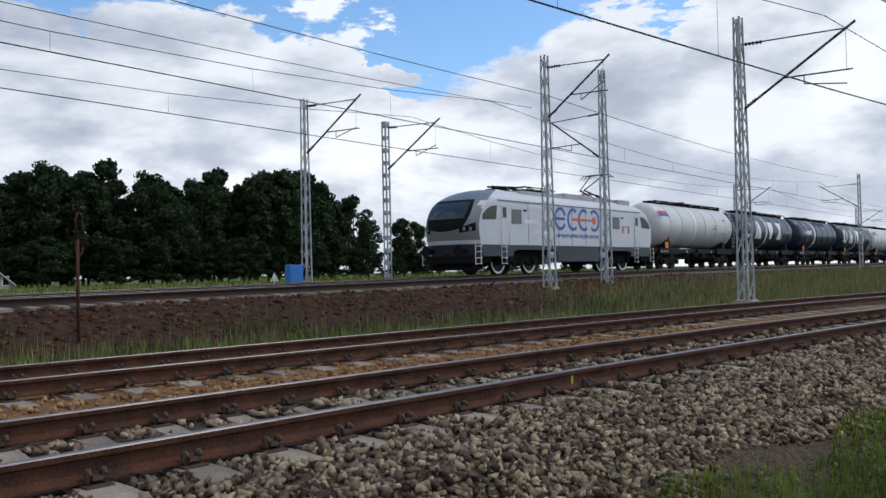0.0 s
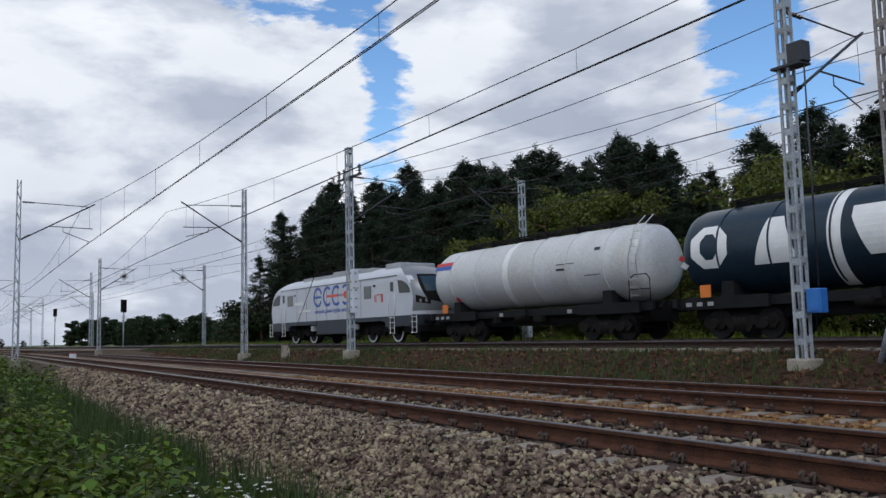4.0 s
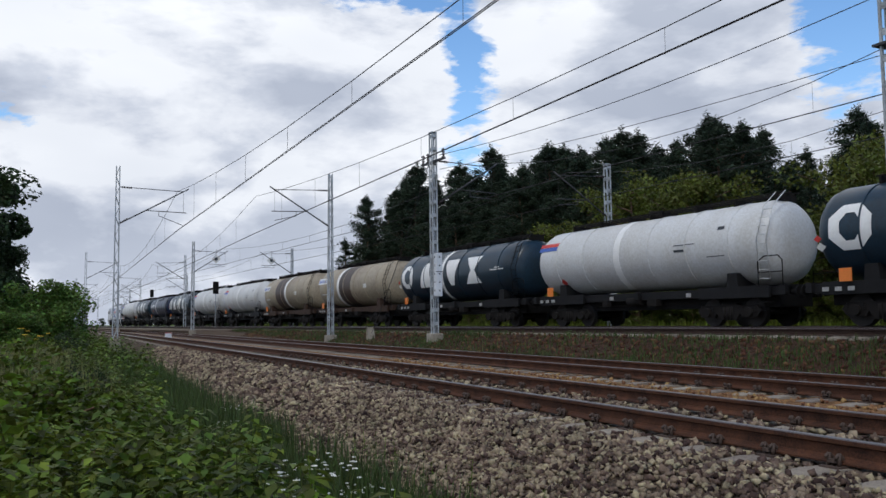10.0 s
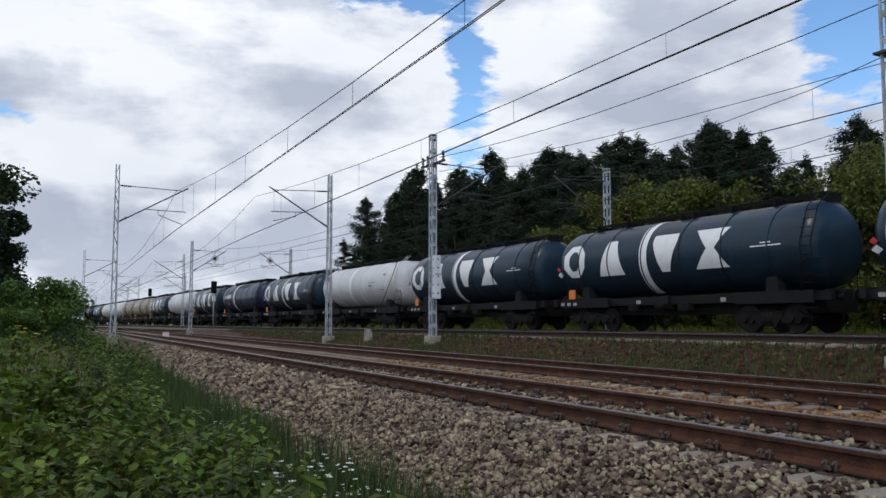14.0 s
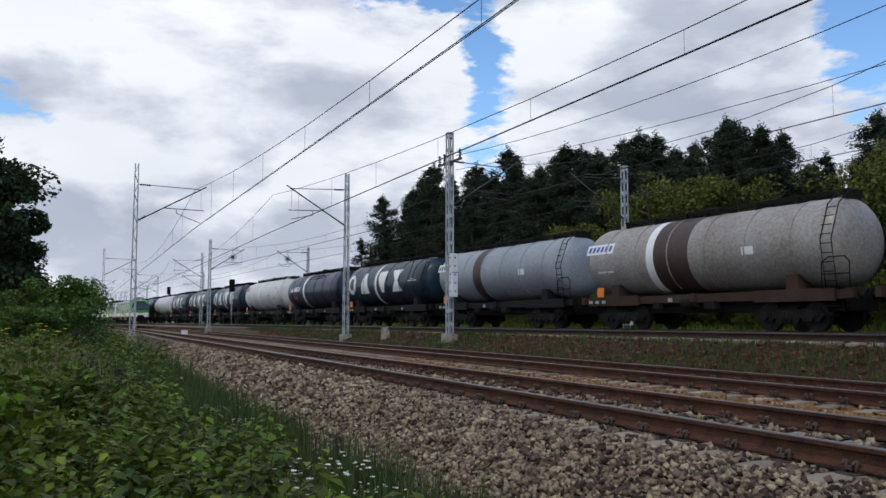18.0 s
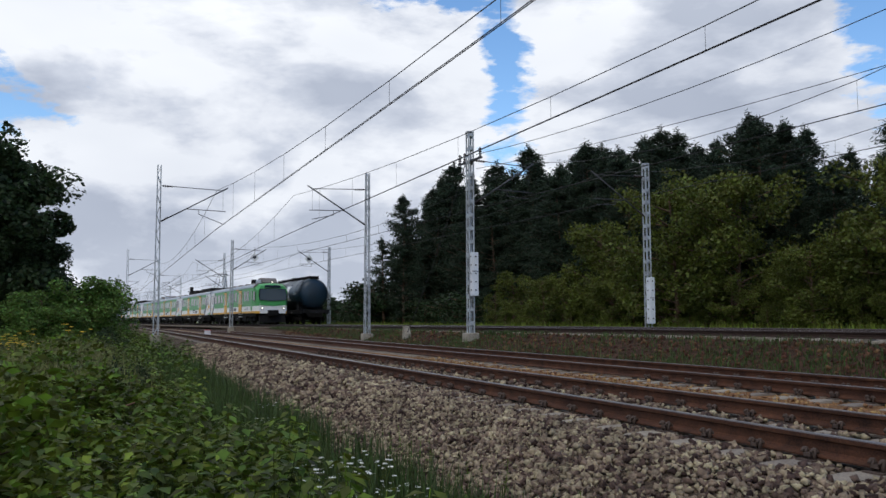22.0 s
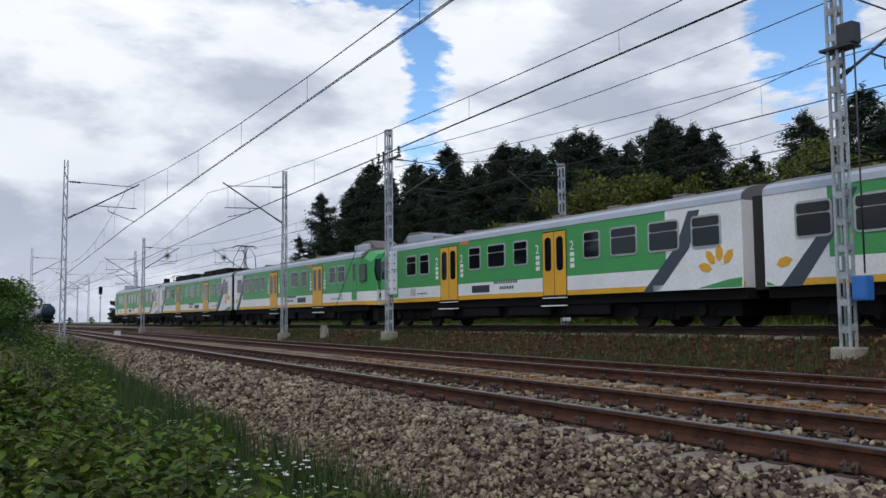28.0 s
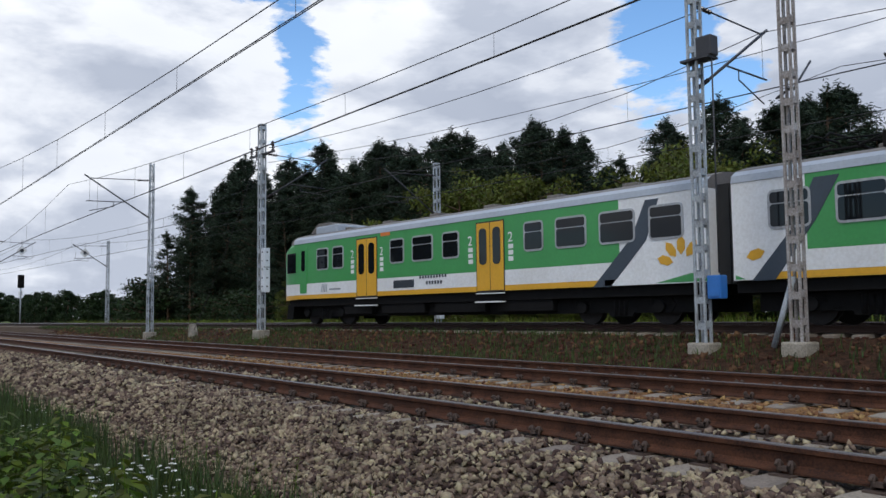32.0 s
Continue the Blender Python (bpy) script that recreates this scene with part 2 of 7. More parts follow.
M["soil"] = mat("grassy_soil", (0.055, 0.07, 0.022), 0.95, var=0.5, scale=0.6, fine=9, tint=(0.08, 0.065, 0.035), bump=0.8, dist=0.06, spec=0.12)
M["field"] = mat("meadow", (0.10, 0.13, 0.035), 0.95, var=0.35, scale=0.15, fine=4, tint=(0.075, 0.10, 0.03), bump=0.6, dist=0.1, spec=0.12)
M["grass"] = leafmat("grass_blade", (0.062, 0.095, 0.024), (0.036, 0.056, 0.017), 0.45)
M["straw"] = leafmat("dry_stalk", (0.19, 0.185, 0.07), (0.13, 0.135, 0.05), 0.35)
M["weed"] = leafmat("weed_leaf", (0.106, 0.145, 0.013), (0.028, 0.047, 0.008), 0.65)
M["bush"] = leafmat("bush_leaf", (0.135, 0.215, 0.042), (0.055, 0.105, 0.024), 0.55)
M["weed2"] = leafmat("pale_weed_leaf", (0.165, 0.205, 0.022), (0.070, 0.100, 0.014), 0.5)
M["strip"] = leafmat("yellow_green_grass", (0.20, 0.235, 0.045), (0.11, 0.14, 0.03), 0.45)
M["flower"] = mat("white_umbel", (0.72, 0.72, 0.66), 0.8, var=0.1, bump=0)
M["yflower"] = mat("yellow_flower", (0.55, 0.38, 0.03), 0.8, var=0.15, bump=0)
M["pine"] = leafmat("pine_needles", (0.036, 0.054, 0.030), (0.018, 0.030, 0.017), 0.6)
M["leaf"] = leafmat("hedge_leaf", (0.110, 0.122, 0.020), (0.055, 0.074, 0.013), 0.5)
M["leafd"] = leafmat("dark_leaf", (0.036, 0.058, 0.021), (0.020, 0.036, 0.014), 0.5)
M["bark"] = mat("pine_bark", (0.13, 0.075, 0.045), 0.95, var=0.4, scale=3, fine=25, tint=(0.06, 0.045, 0.035), bump=0.6)
M["mast"] = mat("grey_painted_steel", (0.38, 0.42, 0.45), 0.6, 0.1, var=0.25, scale=2.5, fine=30, tint=(0.27, 0.275, 0.275), bump=0.15)
M["mastrust"] = mat("weathered_steel", (0.34, 0.325, 0.31), 0.7, 0.1, var=0.3, scale=2.0, fine=25, tint=(0.24, 0.19, 0.16))
M["masttop"] = mat("dark_steel", (0.05, 0.05, 0.055), 0.6, 0.3, var=0.2)
M["wire"] = mat("copper_wire", (0.045, 0.043, 0.045), 0.55, 0.4, var=0.2, bump=0)
M["insul"] = mat("brown_insulator", (0.035, 0.022, 0.02), 0.25, var=0.2, bump=0)
M["concrete"] = mat("concrete_block", (0.30, 0.27, 0.22), 0.95, var=0.3, scale=2, fine=30, tint=(0.2, 0.17, 0.12), bump=0.5)
M["bluebox"] = mat("blue_enamel", (0.03, 0.16, 0.48), 0.45, var=0.15, scale=3, fine=40, bump=0.05)
M["whitebox"] = mat("white_enamel", (0.62, 0.65, 0.68), 0.5, var=0.12, bump=0.05)
M["plate"] = mat("white_plate", (0.75, 0.75, 0.72), 0.5, var=0.08, bump=0)
M["dataplate"] = mat("pale_data_plate", (0.34, 0.34, 0.33), 0.6, var=0.3, scale=14, fine=60, bump=0)
M["orange"] = mat("orange_plate", (0.72, 0.2, 0.03), 0.5, var=0.1, bump=0)
M["red"] = mat("red_paint", (0.52, 0.04, 0.03), 0.5, var=0.1, bump=0)
M["yellowmark"] = mat("yellow_chalk_paint", (0.55, 0.42, 0.02), 0.8, var=0.4, scale=14, fine=70, bump=0.1)
M["silver"] = mat("silver_grey_paint", (0.55, 0.57, 0.60), 0.42, 0.0, var=0.05, scale=1.2, fine=20, bump=0.03)
M["cabgrey"] = mat("cab_mask_grey", (0.20, 0.21, 0.22), 0.38, 0.25, var=0.08, scale=1.2, fine=20, bump=0.03)
M["darkgrey"] = mat("dark_grey_paint", (0.026, 0.033, 0.044), 0.45, var=0.15, scale=1.5, fine=20, bump=0.05)
M["lightgrey"] = mat("roof_grey", (0.38, 0.39, 0.40), 0.55, 0.1, var=0.18, scale=1.5, fine=15)
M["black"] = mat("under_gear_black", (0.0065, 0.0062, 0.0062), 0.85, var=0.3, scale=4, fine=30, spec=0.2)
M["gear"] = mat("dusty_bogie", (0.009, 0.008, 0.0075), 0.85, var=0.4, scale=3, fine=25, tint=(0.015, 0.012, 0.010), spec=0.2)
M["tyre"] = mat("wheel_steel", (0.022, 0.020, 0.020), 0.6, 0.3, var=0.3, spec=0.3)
M["whitepaint"] = mat("white_paint", (0.78, 0.78, 0.76), 0.5, var=0.08, bump=0)
M["bluelogo"] = mat("blue_logo_paint", (0.03, 0.09, 0.38), 0.4, var=0.06, bump=0)
M["orangelogo"] = mat("orange_logo_paint", (0.72, 0.10, 0.04), 0.4, var=0.06, bump=0)
M["glass"] = glassy("dark_window_glass", (0.008, 0.010, 0.012))
M["cabglass"] = glassy("cab_glass", (0.03, 0.05, 0.065))
M["paleglass"] = glassy("grey_window_glass", (0.11, 0.12, 0.12), 0.15)
M["rubber"] = mat("black_rubber", (0.02, 0.02, 0.02), 0.8, var=0.2)
M["tank_white"] = mat("white_tank_paint", (0.60, 0.61, 0.61), 0.42, var=0.07, scale=0.8, fine=12, tint=(0.53, 0.52, 0.49), streak=0.3, bump=0.03)
M["tank_black"] = mat("blue_black_tank_paint", (0.010, 0.028, 0.046), 0.33, var=0.25, scale=0.8, fine=12, tint=(0.016, 0.028, 0.040), streak=0.3, bump=0.03, spec=0.35)
M["tank_blue"] = mat("dark_blue_tank_paint", (0.012, 0.022, 0.055), 0.32, var=0.25, scale=0.8, fine=12, tint=(0.018, 0.024, 0.044), streak=0.3, bump=0.03, spec=0.35)
M["tank_tan"] = mat("grimy_beige_tank_paint", (0.36, 0.31, 0.22), 0.5, var=0.11, scale=0.7, fine=10, tint=(0.25, 0.20, 0.14), streak=0.3)
M["tank_grime"] = mat("grimy_grey_tank_paint", (0.33, 0.32, 0.30), 0.45, 0.1, var=0.11, scale=0.7, fine=10, tint=(0.22, 0.18, 0.15), streak=0.3)
M["tank_grey"] = mat("blue_grey_tank_paint", (0.27, 0.30, 0.34), 0.42, var=0.1, scale=0.7, fine=10, tint=(0.22, 0.24, 0.26), streak=0.3)
M["tank_brown"] = mat("brown_spill_band", (0.055, 0.032, 0.024), 0.5, var=0.3, scale=1, fine=12, tint=(0.035, 0.025, 0.02), streak=0.3)
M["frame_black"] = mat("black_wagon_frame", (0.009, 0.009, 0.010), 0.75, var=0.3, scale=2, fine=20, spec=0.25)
M["frame_brown"] = mat("brown_wagon_frame", (0.045, 0.027, 0.019), 0.8, var=0.3, scale=2, fine=20, spec=0.25)
M["emu_green"] = mat("green_coach_paint", (0.055, 0.30, 0.08), 0.4, var=0.07, scale=1, fine=15, bump=0.03)
M["emu_white"] = mat("white_coach_paint", (0.78, 0.79, 0.79), 0.4, var=0.05, scale=1, fine=15, tint=(0.72, 0.72, 0.70), bump=0.03)
M["emu_yellow"] = mat("yellow_coach_paint", (0.68, 0.36, 0.02), 0.42, var=0.07, scale=1, fine=15, bump=0.03)
M["emu_navy"] = mat("slate_stripe_paint", (0.04, 0.055, 0.075), 0.4, var=0.1, scale=1, fine=15, bump=0.03)
M["emu_cant"] = mat("silver_cant_strip", (0.36, 0.40, 0.45), 0.45, var=0.1, scale=1, fine=12, bump=0.03)
M["emu_roof"] = mat("coach_roof", (0.15, 0.135, 0.12), 0.65, var=0.2, scale=1, fine=12)
M["lamp"] = glow("headlamp_glow", (1.0, 0.95, 0.82), 2.0)
M["lampoff"] = glassy("headlamp_lens", (0.25, 0.26, 0.28), 0.1)

# ---- building helpers ----
# the main line runs 4 degrees off the near tracks: u along it, v away from it, from under the camera's stand
ML = pose(-2.44, -5.865, 0, 0, 0, 4.0)
Z34 = 0.57


def UV(u, v, z, rz=0.0):
    return ML @ pose(u, v, z, 0, 0, rz)


def smooth(me, angle=0.6):
    for p in me.polygons:
        p.use_smooth = True
    me.set_sharp_from_angle(angle=angle)


def mesh_of(name, bm, material, angle=None):
    me = bpy.data.meshes.new(name)
    bm.to_mesh(me)
    bm.free()
    for m in material if isinstance(material, (list, tuple)) else [material]:
        me.materials.append(m)
    if angle:
        smooth(me, angle)
    return me


def part(name, bm, material, parent, label="", angle=None):
    ob = new(name, mesh_of(name, bm, material, angle))
    ob.parent = parent
    if label:
        tagged(ob, label)
    return ob


def raw(name, verts, faces, material, parent=None, angle=None, mats=None):
    me = bpy.data.meshes.new(name)
    me.from_pydata([tuple(v) for v in verts], [], [tuple(f) for f in faces])
    for m in material if isinstance(material, (list, tuple)) else [material]:
        me.materials.append(m)
    if mats is not None:
        me.polygons.foreach_set("material_index", mats)
    if angle:
        smooth(me, angle)
    ob = new(name, me)
    ob.parent = parent
    return ob


def box(bm, x0, x1, y0, y1, z0, z1, bevel=0.0, m=None, mi=0):
    vs = [bm.verts.new((x, y, z)) for z in (z0, z1) for y in (y0, y1) for x in (x0, x1)]
    fs = [bm.faces.new([vs[i] for i in f]) for f in ((0, 2, 3, 1), (4, 5, 7, 6), (0, 1, 5, 4), (2, 6, 7, 3), (0, 4, 6, 2), (1, 3, 7, 5))]
    for f in fs:
        f.material_index = mi
    if m is not None:
        bmesh.ops.transform(bm, matrix=m, verts=vs)
    if bevel:
        es = list({e for f in fs for e in f.edges})
        bmesh.ops.bevel(bm, geom=es, offset=bevel, segments=2, affect="EDGES", profile=0.5)
    return vs


def rod(bm, a, b, r, seg=6, r2=None, cap=True, mi=0):
    a, b = Vector(a), Vector(b)
    d = (b - a)
    q = d.to_track_quat("Z", "Y").to_matrix()
    r2 = r if r2 is None else r2
    ra = [bm.verts.new(a + q @ Vector((r * math.cos(2 * math.pi * i / seg), r * math.sin(2 * math.pi * i / seg), 0))) for i in range(seg)]
    rb = [bm.verts.new(b + q @ Vector((r2 * math.cos(2 * math.pi * i / seg), r2 * math.sin(2 * math.pi * i / seg), 0))) for i in range(seg)]
    for i in range(seg):
        f = bm.faces.new((ra[i], ra[(i + 1) % seg], rb[(i + 1) % seg], rb[i]))
        f.material_index = mi
        f.smooth = seg > 5
    if cap:
        bm.faces.new(ra[::-1]).material_index = mi
        bm.faces.new(rb).material_index = mi


def pipe(bm, pts, r, seg=6):
    """One bent tube through all the points."""
    pts = [Vector(p) for p in pts]
    rows = []
    for k, p in enumerate(pts):
        d = (pts[min(k + 1, len(pts) - 1)] - pts[max(k - 1, 0)]).normalized()
        q = d.to_track_quat("Z", "Y").to_matrix()
        rows.append([bm.verts.new(p + q @ Vector((r * math.cos(2 * math.pi * i / seg), r * math.sin(2 * math.pi * i / seg), 0))) for i in range(seg)])
    for a, b in zip(rows, rows[1:]):
        for i in range(seg):
            bm.faces.new((a[i], a[(i + 1) % seg], b[(i + 1) % seg], b[i])).smooth = True
    bm.faces.new(rows[0][::-1]), bm.faces.new(rows[-1])


def ring(bm, c, axis, r0, r1, depth, seg=24, a0=0.0, a1=360.0):
    """A flat ring (or a part of one) of that depth about an axis ('y')."""
    n = max(3, int(seg * (a1 - a0) / 360))
    full = abs(a1 - a0 - 360) < 1e-6
    rows = []
    for i in range(n + (0 if full else 1)):
        a = radians(a0 + (a1 - a0) * i / n)
        cs, sn = math.cos(a), math.sin(a)
        rows.append([bm.verts.new((c[0] + r * cs, c[1] + d, c[2] + r * sn)) for r, d in ((r0, -depth / 2), (r1, -depth / 2), (r1, depth / 2), (r0, depth / 2))])
    m = len(rows)
    for i in range(m if full else m - 1):
        p, q = rows[i], rows[(i + 1) % m]
        for k in range(4):
            bm.faces.new((p[k], p[(k + 1) % 4], q[(k + 1) % 4], q[k]))
    if not full:
        bm.faces.new(rows[0]), bm.faces.new(rows[-1][::-1])


def extrude_poly(bm, pts, depth, plane="xz", at=0.0, mi=0):
    """A flat outline given thickness: pts (x, z) standing in y from at to at + depth."""
    lo = [bm.verts.new((x, at, z)) for x, z in pts]
    hi = [bm.verts.new((x, at + depth, z)) for x, z in pts]
    n = len(pts)
    for f in [bm.faces.new(lo), bm.faces.new(hi[::-1])] + [bm.faces.new((lo[i], hi[i], hi[(i + 1) % n], lo[(i + 1) % n])) for i in range(n)]:
        f.material_index = mi
    return lo + hi

# ---- ground, banks and tracks ----
C4, S4 = math.cos(radians(4.0)), math.sin(radians(4.0))


def v_of(x, y):
    return -(x + 2.44) * S4 + (y + 5.865) * C4


def u_of(x, y):
    return (x + 2.44) * C4 + (y + 5.865) * S4


def lerp_table(t, pts):
    for (a, za), (b, zb) in zip(pts, pts[1:]):
        if t <= b:
            f = max(0.0, (t - a) / (b - a))
            return za + (zb - za) * f
    return pts[-1][1]


def bend(x):
    """The two near tracks swing towards the camera's side in a wide curve."""
    d = max(0.0, x + 4.0)
    return -(d * d / 2 if d < 36 else 648 + 36 * (d - 36)) / 242.0


def rise(u):
    return 0.006 * min(40.0, max(0.0, u - 5.0))


NEAR = [(-60, -0.95), (-9, -0.85), (-4.2, -0.78), (-3.1, -0.72), (-1.75, -0.25), (-1.35, -0.215), (5.4, -0.215), (5.8, -0.25), (6.9, -0.55)]
FAR = [(12.4, -0.55), (14.2, -0.45), (17.05, 0.31), (24.3, 0.31), (26.2, 0.05), (40, -0.1), (160, -0.3)]


def height(x, y):
    v = v_of(x, y)
    up_ = rise(u_of(x, y)) if v > 12.4 else 0.0
    y -= bend(x)
    bump = 0.05 * noise.noise(Vector((x * 0.5, y * 0.5, 0)))
    if y < 6.9:
        z = lerp_table(y, NEAR)
        if y > -1.9 and y < 5.9:
            bump *= 0.3
    else:
        z = -0.55
    zf = lerp_table(v, FAR) + up_ if v > 12.4 else -0.55
    if y >= 5.8:
        z = max(z, zf) if v < 24.4 else (zf if y > 6.9 else max(z, zf))
    return z + bump


def axis(dense0, dense1, step, far):
    a = list(np.arange(dense0, dense1 + 1e-6, step))
    d, g = dense0, step
    lo = []
    while d > -far:
        g *= 1.35
        d -= g
        lo.append(d)
    d, g = dense1, step
    while d < far:
        g *= 1.35
        d += g
        a.append(d)
    return lo[::-1] + a


gx, gy = axis(-90, 60, 1.0, 2600), axis(-13, 44, 0.3, 2600)
verts = [(x, y, height(x, y)) for y in gy for x in gx]
nx = len(gx)
faces, zone = [], []
for j in range(len(gy) - 1):
    for i in range(nx - 1):
        faces.append((j * nx + i, j * nx + i + 1, (j + 1) * nx + i + 1, (j + 1) * nx + i))
        cx, cy = (gx[i] + gx[i + 1]) / 2, (gy[j] + gy[j + 1]) / 2
        v = v_of(cx, cy)
        cy -= bend(cx)
        wob = 0.35 * noise.noise(Vector((cx * 0.35, cy * 0.2, 4)))
        if -2.95 + wob < cy < 1.2 or 5.3 < cy < 6.2:
            k = 0
        elif 1.2 <= cy <= 5.3:
            k = 1
        elif v < 13.6 + wob and cy >= 6.2:
            k = 2
        elif 13.6 + wob <= v < 25.2 and cy >= 6.2:
            k = 3
        elif v >= 25.2 and cy > 6.2:
            k = 4
        else:
            k = 2
        zone.append(k)
ground = raw("ground", verts, faces, [M["bed"], M["sandbed"], M["soil"], M["redbed"], M["field"]], angle=3.0, mats=zone)
tagged(ground, "flat ground with ballast beds, grass verges and a far meadow", "ground", kind="structure")

RAIL = [(-0.075, -0.172), (0.075, -0.172), (0.075, -0.160), (0.020, -0.140), (0.009, -0.125), (0.009, -0.052), (0.034, -0.040), (0.036, -0.008), (0.030, 0.0), (-0.030, 0.0), (-0.036, -0.008), (-0.034, -0.040), (-0.009, -0.052), (-0.009, -0.125), (-0.020, -0.140), (-0.075, -0.160)]


def rail_mesh(x0, x1, side, shape, rust, step=3.0):
    bm = bmesh.new()
    n = max(1, int((x1 - x0) / step))
    rows = []
    for k in range(n + 1):
        x = x0 + (x1 - x0) * k / n
        dy, dz = shape(x)
        rows.append([bm.verts.new((x, a + side + dy, b + dz)) for a, b in RAIL])
    for p, q in zip(rows, rows[1:]):
        for i in range(len(RAIL)):
            j = (i + 1) % len(RAIL)
            f = bm.faces.new((p[i], q[i], q[j], p[j]))
            f.material_index = 1 if i in (7, 8, 9) else 0
    bm.faces.new(rows[0][::-1]), bm.faces.new(rows[-1])
    return mesh_of("rail", bm, [rust, M["railtop"]], 0.5)


def sleeper_mesh():
    bm = bmesh.new()
    xs = [(-1.27, 0.30, -0.20), (-1.05, 0.30, -0.185), (-0.55, 0.26, -0.185), (-0.25, 0.22, -0.215), (0.25, 0.22, -0.215), (0.55, 0.26, -0.185), (1.05, 0.30, -0.185), (1.27, 0.30, -0.20)]
    rows = []
    for y, w, zt in xs:
        rows.append([bm.verts.new(c) for c in ((-w / 2, y, -0.36), (w / 2, y, -0.36), (w / 2 - 0.025, y, zt), (-w / 2 + 0.025, y, zt))])
    for p, q in zip(rows, rows[1:]):
        for i in range(4):
            j = (i + 1) % 4
            bm.faces.new((p[i], q[i], q[j], p[j]))
    bm.faces.new(rows[0]), bm.faces.new(rows[-1][::-1])
    return mesh_of("sleeper", bm, M["sleeper"])


def clip_mesh():
    """Ribbed plates with two hook bolts each side of both rails."""
    bm = bmesh.new()
    for s in (-1, 1):
        yr = s * 0.7535
        box(bm, -0.08, 0.08, yr - 0.17, yr + 0.17, -0.188, -0.172)
        for side in (-1, 1):
            y = yr + side * 0.105
            for dx in (-0.045, 0.045):
                rod(bm, (dx, y, -0.175), (dx, y, -0.085), 0.016, 6)
                ring_pts = [(dx, y - side * 0.0 + side * 0.035 * math.cos(a), -0.125 + 0.03 * math.sin(a)) for a in (0.2, 1.0, 1.9, 2.8, 3.4)]
                pipe(bm, ring_pts, 0.013, 5)
            box(bm, -0.03, 0.03, y - 0.03, y + 0.03, -0.15, -0.125)
    return mesh_of("rail_fastening", bm, M["clip"])


SLEEPER, CLIPS = sleeper_mesh(), clip_mesh()


def track(name, label, place, x0, x1, phase, near0, near1, clips, shape, rust):
    root = tagged(new(name), label, "railway track", kind="structure")
    root.matrix_basis = place
    for s in (-1, 1):
        r = new("rail", rail_mesh(x0, x1, s * 0.7535, shape, rust))
        r.parent = root
    rng = random.Random(name)
    k0, k1 = math.ceil((x0 - phase) / 0.6), math.floor((x1 - phase) / 0.6)
    far_v, far_f = [], []
    base = [tuple(v.co) for v in SLEEPER.vertices]
    quads = [tuple(p.vertices) for p in SLEEPER.polygons]
    for k in range(k0, k1 + 1):
        x = phase + 0.6 * k
        dy, dz = shape(x)
        turn = math.atan((shape(x + 0.5)[0] - shape(x - 0.5)[0]))
        if near0 <= x <= near1:
            sl = new("sleeper", SLEEPER)
            sl.parent = root
            sl.location, sl.rotation_euler = (x + rng.uniform(-0.012, 0.012), dy + rng.uniform(-0.02, 0.02), dz + rng.uniform(-0.012, 0.0)), (0, 0, turn + rng.uniform(-0.012, 0.012))
            if clips[0] <= x <= clips[1]:
                c = new("rail_fastening", CLIPS)
                c.parent = sl
        else:
            n = len(far_v)
            far_v += [(a + x - b * turn, b + dy, c + dz) for a, b, c in base]
            far_f += [tuple(n + i for i in q) for q in quads]
    if far_v:
        tagged(raw("far_sleepers", far_v, far_f, M["sleeper"], root), kind="stuff")
    return root


def curve(x):
    return bend(x), 0.0


def climb(u):
    return 0.0, rise(u)


track_1 = track("track_1", "rusty rails on concrete sleepers in grey ballast", pose(0, 0, 0), -260, 200, 0.255, -62, 32, (-30, 22), curve, M["rust"])
track_2 = track("track_2", "rusty rails on concrete sleepers in sandy ballast", pose(0, 4.03, 0), -260, 200, 0.15, -50, 32, (-16, 22), curve, M["rust"])
track_3 = track("track_3", "main line track on a rusty ballast bank", UV(0, 18.8, Z34), -585, 260, 0.2, -45, 32, (-1, -2), climb, M["darkrust"])
track_4 = track("track_4", "second main line track beyond the first one", UV(0, 22.8, Z34), -700, 402, 0.0, -15, 15, (-1, -2), climb, M["darkrust"])

# chalk-paint marks on the web of the nearest rail, and a small upright mark
for x0, x1, tall in ((-2.22, -2.15, 0.058), (-2.10, -1.94, 0.050), (-1.62, -1.54, 0.058), (-1.50, -1.42, 0.058), (-1.36, -1.24, 0.052), (-1.09, -0.98, 0.058), (-0.95, -0.84, 0.056), (-0.81, -0.70, 0.058), (7.26, 7.285, 0.078)):
    bm = bmesh.new()
    box(bm, x0, x1, -0.020, -0.0095, -0.128, tall - 0.128)
    if tall < 0.07:
        box(bm, x0, x1 - 0.02, -0.078, -0.03, -0.157, -0.147)
    mark = part("paint_mark", bm, M["yellowmark"], track_1, "yellow chalky paint daub on the rail web")
    mark.location = (0, -0.7535 + bend(x0), 0)


